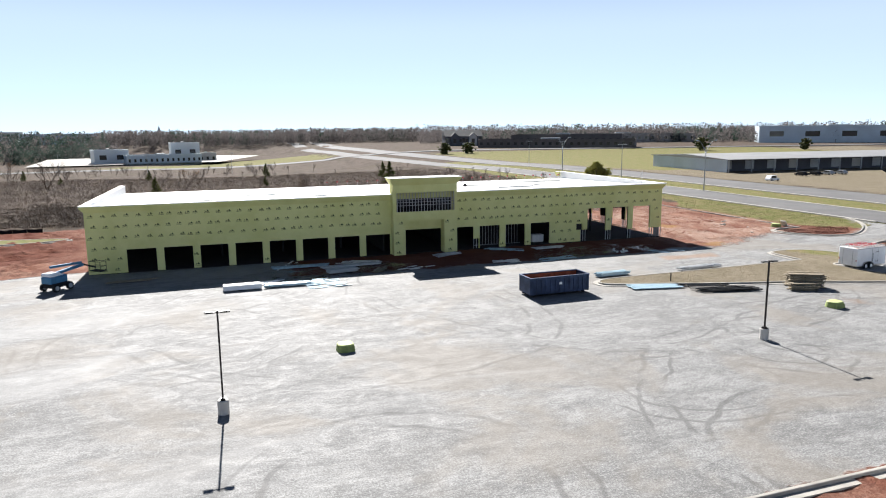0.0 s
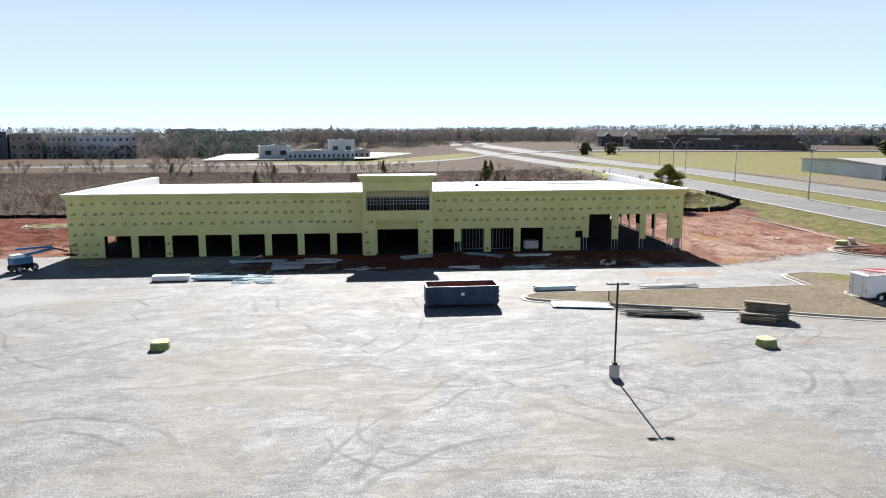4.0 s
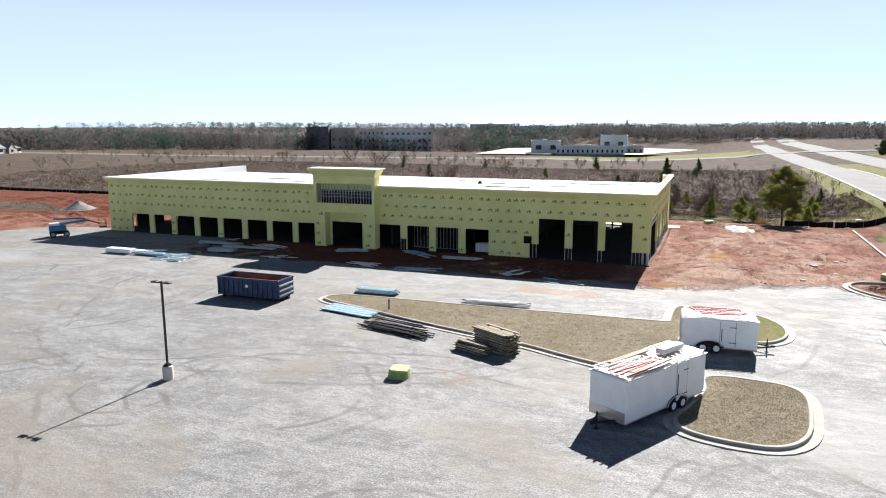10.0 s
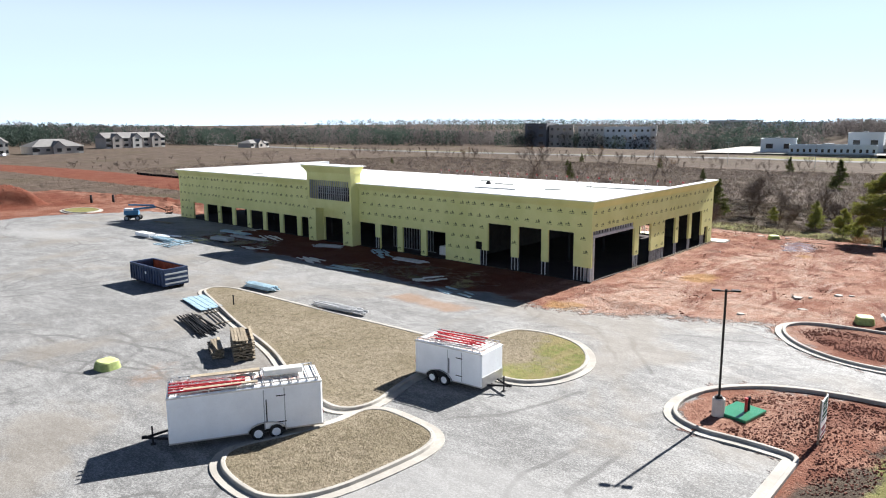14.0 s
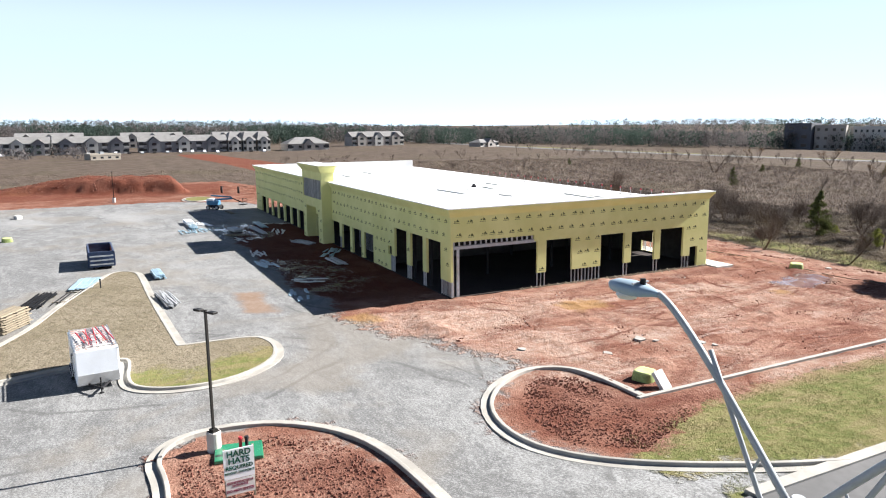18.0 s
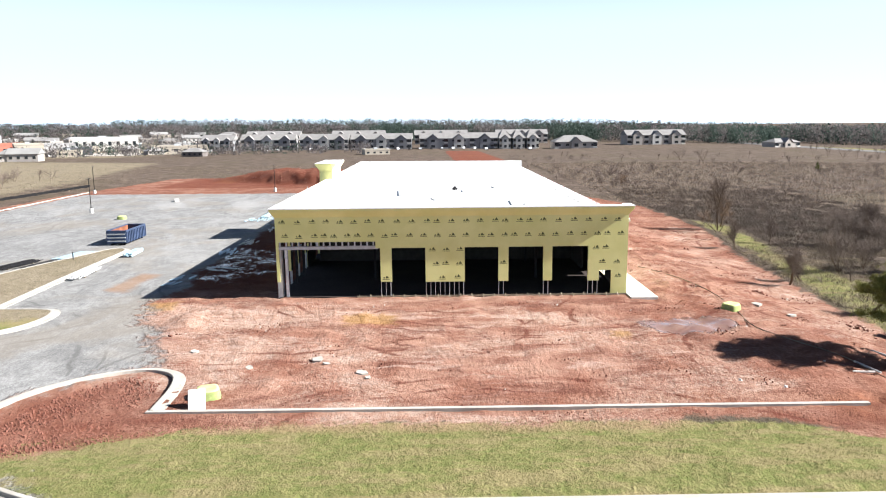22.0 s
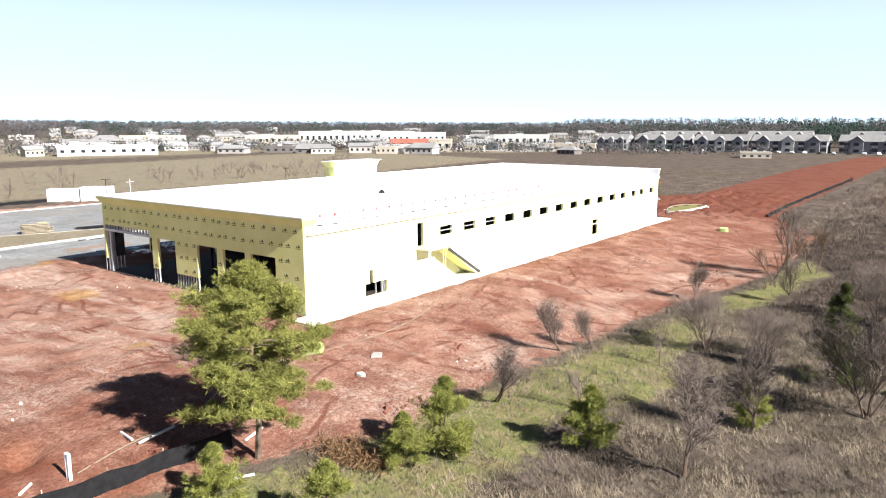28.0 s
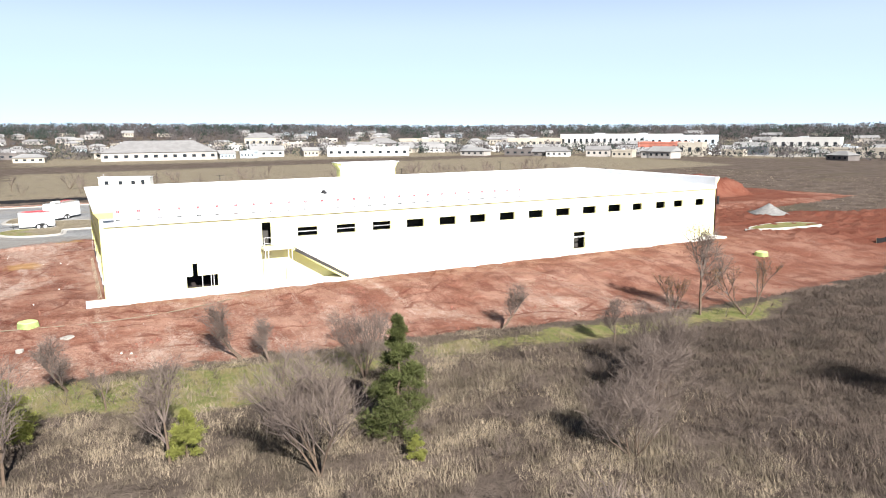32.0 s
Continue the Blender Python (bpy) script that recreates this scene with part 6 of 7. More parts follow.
def fine_twigs(crown, count, seed):
    """Sprays of fine twigs along the outer limbs of a crown."""
    g = random.Random(seed)
    tips = [crown.v[g.randrange(len(crown.v))] for _ in range(count)]
    return leaf_tufts(tips, 0.7, 3, seed + 3, 0.6, 0.012)


def bare_set(first, levels, dense):
    """Four kinds of leafless plants: spreading shrub, sapling, young tree, thicket."""
    made = []
    for i, (h, sp, stems, limbs) in enumerate(((7.0, 0.95, 6 if dense else 3, 5 if dense else 3), (4.6, 0.5, 2, 4 if dense else 3), (5.4, 0.75, 1, 5 if dense else 4), (3.8, 1.0, 8 if dense else 4, 4 if dense else 3))):
        t, c = twig_tree(h, sp, 20 + i, limbs, levels, stems)
        sprays = fine_twigs(c, 420 if dense else 50, i)
        c.add(sprays.v, sprays.f)
        made.append(plant("bare_tree" if i % 2 == 0 else "bare_shrub", names[i], "tree" if i % 2 == 0 else "shrub", spot(*first[i]), [("trunk", t, M_BARK), ("crown", c, M_TWIG)], "leafless trees and shrubs"))
    return made


shrubs = bare_set([(62.2, 159.4), (72.6, 141.2), (68.2, 154.7), (40.6, 159.0)], 3, True)
far_shrubs = bare_set([(-8, 236), (-70, 190), (20, 210), (-20, 180)], 3, False)
r = random.Random(77)
for v, x, y, k in ((1, 61.6, 139.8, 1), (1, 41.6, 143.0, 0.95), (2, 75.2, 153.4, 1.05), (0, 55.6, 148.4, 0.75), (3, 42.5, 160.4, 1.3), (0, 39.5, 157.5, 0.85), (2, 24.2, 147.5, 1.4), (1, 60.0, 142.0, 0.8), (0, 54.0, 152.0, 0.6),
                   (3, 68, 165, 0.6), (2, 58.5, 175.6, 1.2), (3, 48, 165, 1.2), (2, 36, 150, 0.7), (3, 28, 168, 1.3), (1, 82, 158, 0.8), (3, 74, 166, 0.8)):
    scaled_copy(shrubs[v], x, y, r.uniform(0, 360), k)
scaled_copy(far_shrubs[0], -40.5, 243, 40, 1.8)
for x, y, k in ((60.5, 146.8, 0.55), (70.6, 145.8, 0.6), (55.7, 180.4, 0.9)):
    scaled_copy(far_shrubs[2], x, y, r.uniform(0, 360), k)
for i in range(46):
    x, y = r.uniform(-210, 50), r.uniform(205, 330)
    scaled_copy(far_shrubs[r.choice((0, 2, 3))], x, y, r.uniform(0, 360), r.uniform(0.5, 0.95))
for i in range(160):
    x, y = r.uniform(-230, 100), 150 + 180 * r.random() ** 1.3
    if x > 30 and y < 172:
        continue
    scaled_copy(far_shrubs[r.randrange(4)], x, y, r.uniform(0, 360), r.uniform(0.2, 0.6))
for i in range(60):
    x, y = r.uniform(66, 104), r.uniform(164, 275)
    scaled_copy(far_shrubs[r.choice((1, 2, 2, 0))], x, y, r.uniform(0, 360), r.uniform(0.3, 0.8))
for i in range(40):
    x, y = r.uniform(-200, -30), r.uniform(136, 175)
    scaled_copy(far_shrubs[r.randrange(4)], x, y, r.uniform(0, 360), r.uniform(0.25, 0.6))
for i in range(70):
    x, y = r.uniform(-95, -12), r.uniform(140, 178)
    scaled_copy(far_shrubs[r.choice((0, 3, 3, 1))], x, y, r.uniform(0, 360), r.uniform(0.25, 0.55))
for i in range(60):
    x, y = r.uniform(-110, 95), r.uniform(-45, -4)
    scaled_copy(far_shrubs[r.randrange(4)], x, y, r.uniform(0, 360), r.uniform(0.6, 1.1))
for i in range(120):
    x, y = r.uniform(-330, 60), r.uniform(330, 400)
    scaled_copy(far_shrubs[r.choice((0, 2, 2, 1))], x, y, r.uniform(0, 360), r.uniform(0.5, 1.0))
for i in range(70):
    x, y = r.uniform(20, 105), r.uniform(146, 182)
    if inside(REARGRASS, np.array([x]), np.array([y]), 1)[0] < 0.4:
        scaled_copy(far_shrubs[3], x, y, r.uniform(0, 360), r.uniform(0.22, 0.5))
t, c = twig_tree(6.2, 0.7, 41, 4, 3, 2)
rr = random.Random(9)
leafpts = [c.v[rr.randrange(len(c.v))] for _ in range(900)]
oak = plant("brown_leaved_oak", "small oak holding dry brown leaves at the edge of the brush", "tree", spot(20.5, 149.5), [("trunk", t, M_BARK), ("crown", c, M_TWIG), ("leaves", leaf_tufts(leafpts, 0.16, 3, 3), M_DRYLEAF)], "brown-leaved oaks")
for x, y, k in ((26.5, 146.8, 0.8), (0, 262, 1.1), (-75, 352, 1.5), (-118, 300, 1.3), (-40, 150, 0.7), (-100, 335, 1.4)):
    scaled_copy(oak, x, y, r.uniform(0, 360), k)


def grass(count, area, tall, seed, blades=5, material=None, where=None, patch=9, label="tall dry brown winter grass", lift=0.0):
    """Dry tufts: leaning narrow blades, thinned where the clay and mown grass lie."""
    g = np.random.RandomState(seed)
    x, y = g.uniform(area[0], area[1], count), g.uniform(area[2], area[3], count)
    if where is None:
        keep = (inside(SITE, x, y, 1.0) < 0.35) & (inside(REARGRASS, x, y, 2) < g.uniform(0.3, 1.4, count)) & (wave_noise(x, y, patch, 31) > g.uniform(-1.0, 1.0, count)) & (x < 103)
    else:
        keep = where(x, y)
    x, y = x[keep], y[keep]
    n = len(x)
    z = ground_height(x, y) + lift
    verts, k = [], np.repeat(np.arange(n), blades)
    a, lean, h = g.uniform(0, 6.28, n * blades), g.uniform(0.3, 1.9, n * blades), tall * g.uniform(0.45, 1.15, n * blades)
    bx, by = x[k] + g.normal(0, 0.12, n * blades), y[k] + g.normal(0, 0.12, n * blades)
    dx, dy = np.cos(a), np.sin(a)
    wd = 0.018 * tall + 0.008
    base = np.stack([bx, by, z[k] - 0.08], 1)
    tip = np.stack([bx + dx * lean * h, by + dy * lean * h, z[k] + h], 1)
    side = np.stack([-dy * wd, dx * wd, 0 * dx], 1)
    verts = np.stack([base - side, base + side, tip], 1).reshape(-1, 3)
    me = bpy.data.meshes.new("dry_grass")
    me.vertices.add(len(verts))
    me.vertices.foreach_set("co", verts.ravel())
    me.loops.add(len(verts))
    me.loops.foreach_set("vertex_index", np.arange(len(verts), dtype=np.int32))
    me.polygons.add(len(verts) // 3)
    me.polygons.foreach_set("loop_start", np.arange(0, len(verts), 3, dtype=np.int32))
    me.update(calc_edges=True)
    me.materials.append(material or M_DRYGRASS)
    tagged(new("dry_grass", me), label, "grass", kind="stuff")


grass(100000, (42, 112, 138, 182), 0.3, 1, 8)
grass(6000, (38, 60, 140, 182), 0.45, 11, 6)
grass(44000, (8, 106, 141, 184), 0.42, 12, 8, M_DARKGRASS, lambda x, y: (inside(SITE, x, y, 1.0) < 0.3) & (inside(REARGRASS, x, y, 2) < 0.3) & (wave_noise(x, y, 5, 17) + np.where(x < 44, 0.7, -0.2) > 0.12) & (x < 103), 5, "dark dead weeds and briars")
grass(90000, (-150, 100, 142, 310), 0.7, 2, 5, M_PASTURE, lambda x, y: (inside(SITE, x, y, 1.0) < 0.35) & ((x < -5) | (y > 180)) & (wave_noise(x, y, 9, 31) > -0.6))
grass(46000, (-40, 46, 144, 188), 0.45, 21, 7, M_DARKGRASS, lambda x, y: (inside(SITE, x, y, 1.0) < 0.3) & (inside(REARGRASS, x, y, 2) < 0.3) & (wave_noise(x, y, 6, 23) + np.clip((28 - x) / 12, -1.5, 0.3) + np.clip((180 - y) / 8, -1.5, 0.2) + np.clip((x + 30) / 10, -1.5, 0.2) > 0.2), 5, "dark dead weeds and briars below the bank")
grass(30000, (-150, 100, 140, 300), 0.8, 13, 5, M_DARKGRASS, lambda x, y: (inside(SITE, x, y, 1.0) < 0.3) & (wave_noise(x, y, 14, 18) > 0.1) & (x < 100), 5, "dark dead weeds in the pasture")
grass(14000, (-140, -30, -20, 135), 0.5, 3, 4)
grass(36000, (94, 107, 84, 160), 0.1, 14, 5, M_GREENGRASS, lambda x, y: (inside(VERGE, x, y, 0.8) > 0.6) & (wave_noise(x, y, 3, 5) > -0.2), 5, "short patchy winter grass on the verge")
grass(20000, (12, 112, 134, 160), 0.13, 15, 5, M_GREENGRASS, lambda x, y: (inside(REARGRASS, x, y, 1.5) > 0.4) & (wave_noise(x, y, 3, 6) > -0.3), 5, "short green grass at the foot of the bank")


for isle, lo, hi in ((ISLAND_A, (43, 53), (82, 73)), (ISLAND_B, (73, 44), (82, 56))):
    grass(9000 if isle is ISLAND_A else 5000, (lo[0], hi[0], lo[1], hi[1]), 0.11, 16, 5, M_STRAWTUFT, lambda x, y: inside(isle, x, y, 0.3) > 0.9, 5, "thin straw mulch and dry grass on the island", 0.17)


def lumps(name, count, area, size, material, label, seed, keep):
    """Many small five-sided clods as one mesh, where keep(x, y) is true."""
    g = np.random.RandomState(seed)
    x, y = g.uniform(area[0], area[1], count), g.uniform(area[2], area[3], count)
    ok = keep(x, y)
    x, y = x[ok], y[ok]
    n = len(x)
    k = (size * g.uniform(0.3, 1.0, n) ** 2 * 1.6)[:, None]
    t = np.array([0.2, 1.5, 2.8, 4.0, 5.2])[None]
    ox, oy = k * np.cos(t) * g.uniform(0.6, 1.2, (n, 5)), k * np.sin(t) * g.uniform(0.6, 1.2, (n, 5))
    z = (ground_height(x, y) - 0.05)[:, None]
    low = np.stack([x[:, None] + ox, y[:, None] + oy, z + 0 * ox], -1)
    top = np.stack([x[:, None] + ox * 0.55, y[:, None] + oy * 0.55, z + 0.05 + k * g.uniform(0.4, 0.95, (n, 5))], -1)
    s = Shape()
    s.v = [tuple(p) for p in np.concatenate([low, top], 1).reshape(-1, 3).tolist()]
    for i in range(0, 10 * n, 10):
        s.f += [(i, i + 1, i + 6, i + 5), (i + 1, i + 2, i + 7, i + 6), (i + 2, i + 3, i + 8, i + 7), (i + 3, i + 4, i + 9, i + 8), (i + 4, i, i + 5, i + 9), (i + 5, i + 6, i + 7, i + 8, i + 9)]
    solid(name, s, material, label, "soil clods", kind="stuff")


BED_S = [(90, 64.5), (89.5, 69), (92, 71.8), (96, 72.8), (99, 72), (98.5, 62), (96, 60), (95.6, 64)]
BED_N = [(89, 85.5), (91, 83), (94, 81.4), (98, 81.6), (100.5, 84), (98, 90), (95.5, 92), (95.2, 87.8), (90.5, 87.6)]


def yard(x, y):
    return (inside(SITE, x, y, 0.6) > 0.6) & (inside(LOT, x, y, 0.6) < 0.3) & ~((x > -10) & (x < 72) & (y > 89) & (y < 124)) & (wave_noise(x, y, 6, 12) > 0.3)


lumps("clay_clods", 12000, (62, 97, 62, 136), 0.05, M_CLOD, "scattered red clay clods", 5, yard)
lumps("clay_clods", 9000, (-20, 85, 123, 146), 0.07, M_CLOD, "scattered red clay clods on the bank", 6, yard)
lumps("clay_clods", 26000, (88, 102, 60, 93), 0.06, M_CLOD, "coarse churned red clay clods in the kerbed beds", 7, lambda x, y: (inside(BED_S, x, y, 0.6) > 0.6) | (inside(BED_N, x, y, 0.6) > 0.6))
lumps("clay_clods", 1800, (-84, -46, 40, 86), 0.16, M_CLOD, "clods on the red clay heap", 8, lambda x, y: ground_height(x, y) > 0.4)
lumps("clay_clods", 9000, (14, 84, 120, 138), 0.13, M_CLOD, "torn clods and spoil on the bank", 18, lambda x, y: yard(x, y) & (wave_noise(x, y, 7, 19) > 0.5) & ((x < 72) | (x > 74)))
lumps("clay_clods", 2600, (73, 97, 82, 100), 0.12, M_CLOD, "low spoil ridges of dark red clods", 19, lambda x, y: (((x - 77.3) / 4.2) ** 2 + ((y - 84.7) / 1.3) ** 2 < 1) | (((x - 94.0) / 0.9) ** 2 + ((y - 98.5) / 3.2) ** 2 < 1) & (x < 94.7))
lumps("pale_rubble", 700, (62, 94, 90, 140), 0.08, M_CONCW, "scattered pale stones on the clay", 9, lambda x, y: yard(x, y) & (wave_noise(x, y, 11, 14) > 0.3))
rr = random.Random(2)
heap = Shape().turned([(3.4 - 0.36 * i, 0.02 + 1.7 * (i / 9) ** 1.25) for i in range(9)] + [(0.1, 1.75)], 26)
heap.v = [(x * rr.uniform(0.94, 1.06), y * rr.uniform(0.94, 1.06), z * rr.uniform(0.94, 1.05)) for x, y, z in heap.v]
solid("gravel_heap", heap, M_GREYSTONE, "low cone of grey gravel on red clay", "gravel heap", kind="stuff", at=pose(-36, 108, gz(-36, 108) - 0.05), smooth=True)

# silt fences
def silt_fence(points, h, label):
    f = thing("silt_fence", label, "fence")
    path = []
    for a, b in zip(points, points[1:]):
        n = max(1, int(math.dist(a, b) / 2.2))
        path += [(a[0] + (b[0] - a[0]) * i / n, a[1] + (b[1] - a[1]) * i / n) for i in range(n)]
    path.append(points[-1])
    rr = random.Random(3)
    path = [(x + rr.gauss(0, 0.08), y + rr.gauss(0, 0.08)) for x, y in path]
    for (x, y), (x2, y2) in zip(path, path[1:]):
        z, z2 = gz(x, y), gz(x2, y2)
        sag = rr.uniform(0.04, 0.16)
        mx, my, mz = (x + x2) / 2 + rr.gauss(0, 0.06), (y + y2) / 2 + rr.gauss(0, 0.06), (z + z2) / 2
        s = Shape().add([(x, y, z - 0.1), (mx, my, mz - 0.1), (x2, y2, z2 - 0.1), (x, y, z + h), (mx, my, mz + h - sag), (x2, y2, z2 + h)], [(0, 1, 4, 3), (1, 2, 5, 4)])
        s.add([(px, py + 0.015, pz) for px, py, pz in s.v[:6]], [(3, 4, 1, 0), (4, 5, 2, 1)])
        part("fabric", s, M_SILT, f)
        part("stake", Shape().box(x - 0.025, x + 0.025, y - 0.04, y + 0.0, z - 0.2, z + h + 0.15), M_WOOD, f)


silt_fence([(86.5, 134.6), (90, 134.2), (97.5, 134.0), (103, 139), (104.5, 158)], 0.95, "sagging black silt fence on wooden stakes")
silt_fence([(-22, 135.0), (-60, 134.8), (-120, 135)], 0.7, "black silt fence along the clay haul road")
silt_fence([(-52, 15), (-20, 12.5), (30, 11), (92, 12)], 0.7, "black silt fence south of the lot")

# service pipes, hose and loose pieces near the pine
pts = [(57.6, 125.6), (63, 128.2), (69, 129.2), (75.7, 128.6), (80, 127.6), (83.2, 129.0), (86.5, 131.2), (89.5, 131.0), (92.8, 132.0)]
line = rounded(pts, False, 2)
solid("hose", bent_tube([(*q, gz(*q) + 0.06) for q in line], 0.035, 5), M_WOOD, "tan hose snaking over the red clay", "hose")
ped = thing("service_pipes", "pair of white upright service pipes in red clay", "pipes", pose(93.2, 132.1, gz(93.2, 132.1)))
for x in (-0.1, 0.12):
    pp = part("pipe", Shape().tube((0, x, -0.1), (0, x, 1.15), 0.08, n=12), M_WHITE, ped)
    part("cap", Shape().tube((0, x, 1.15), (0, x, 1.22), 0.09, n=12), M_GREYPAINT, pp)
box = thing("utility_box", "pale grey utility pedestal in the verge grass", "utility box", pose(97.3, 137.2, gz(97.3, 137.2)))
part("body", Shape().box(-0.35, 0.35, -0.28, 0.28, -0.05, 1.0, 0.04), M_GREYPAINT, box)
part("lid", Shape().box(-0.38, 0.38, -0.31, 0.31, 1.0, 1.08, 0.03), M_GREYPAINT, box)
solid("white_pipe_length", Shape().tube((-1.3, 0, 0.1), (1.3, 0, 0.1), 0.09, n=12), M_WHITE, "white plastic pipe lying in the grass", "pipe", at=pose(94.6, 136.0, gz(94.6, 136.0), 0, 0, 3))
for x, y, a, l in ((88.5, 131.3, 10, 2.2), (89.6, 130.4, 85, 1.3), (94.9, 131.8, 40, 0.9), (85.0, 134.5, 20, 1.6), (88.0, 137.2, -30, 1.4)):
    solid("broken_pipe", Shape().tube((-l / 2, 0, 0.08), (l / 2, 0, 0.08), 0.07, n=8), M_CONCW, "short pale length of broken pipe on clay", "pipe", group="broken pipe lengths", at=pose(x, y, gz(x, y), 0, 0, a))

rr = random.Random(31)
pts = [(rr.gauss(0, 0.55), rr.gauss(0, 1.1), abs(rr.gauss(0.05, 0.25))) for _ in range(420)]
solid("brush_pile", leaf_tufts(pts, 0.35, 5, 4, 0.2, 0.06), M_DRYLEAF, "low pile of rusty dead pine branches beside the pine", "brush pile", kind="stuff", at=pose(83.2, 139.6, gz(83.2, 139.6) + 0.05))

for x, y, k, a in ((86.5, 96.2, 0.55, 20), (87.4, 96.9, 0.3, 70), (89.1, 99.3, 0.45, 60), (90.0, 99.8, 0.25, 15), (88.0, 92.1, 0.35, 5), (84.6, 87.5, 0.4, 40), (72.5, 131.5, 0.6, 30), (75.5, 133.0, 0.4, 80)):
    rr = random.Random(int(x * 10))
    o = [(k * rr.uniform(0.6, 1.2) * math.cos(t), k * rr.uniform(0.5, 0.9) * math.sin(t)) for t in (0.2, 1.1, 2.3, 3.4, 4.3, 5.4)]
    solid("broken_concrete", Shape().prism(o, -0.05, 0.1, 0.05), M_CONC, "flat pale piece of broken concrete on red clay", "rubble", group="broken concrete", at=pose(x, y, gz(x, y), 2, 3, a))


# ---- buildings and trees round about ----
M_CHAR = plain("charcoal_cladding", (0.09, 0.095, 0.11), 0.7, vary=0.15, local=False, scale=0.1)
M_BRICK = plain("brown_brick", (0.13, 0.115, 0.108), 0.9, vary=0.2, local=False, scale=0.2)
M_REDBRICK = plain("red_brick", (0.38, 0.14, 0.1), 0.9, vary=0.2, local=False, scale=0.2)
M_BLUEGREY = plain("blue_grey_panels", (0.5, 0.57, 0.62), 0.6, vary=0.1, local=False, scale=0.1)
M_STUCCO = plain("white_stucco", (0.46, 0.45, 0.425), 0.8, vary=0.08, local=False, scale=0.1)
M_WING = plain("pale_hotel_panels", (0.56, 0.6, 0.62), 0.6, vary=0.06, local=False, scale=0.1)
M_CREAM = plain("cream_wall", (0.38, 0.34, 0.28), 0.8, vary=0.1, local=False, scale=0.1)
M_TAUPE = plain("taupe_siding", (0.33, 0.305, 0.28), 0.8, vary=0.12, local=False, scale=0.2)
M_SIDING = plain("dark_grey_siding", (0.2, 0.2, 0.21), 0.8, vary=0.12, local=False, scale=0.2)
M_SHINGLE = plain("grey_shingles", (0.2, 0.195, 0.19), 0.9, vary=0.15, local=False, scale=0.3)
M_DARKROOF = plain("dark_roof", (0.05, 0.055, 0.06), 0.8, vary=0.2, local=False, scale=0.2)
M_METALROOF = plain("grey_metal_roof", (0.3, 0.295, 0.285), 0.5, 0.2, vary=0.12, local=False, scale=0.1)
M_WOODS = leafy("winter_woods", (0.14, 0.125, 0.122), 0.45, vary=0.3, local=False, scale=0.01, pieces=0.2)
M_PINES = leafy("far_pines", (0.05, 0.074, 0.06), 0.45, vary=0.25, local=False, scale=0.012, pieces=0.2)


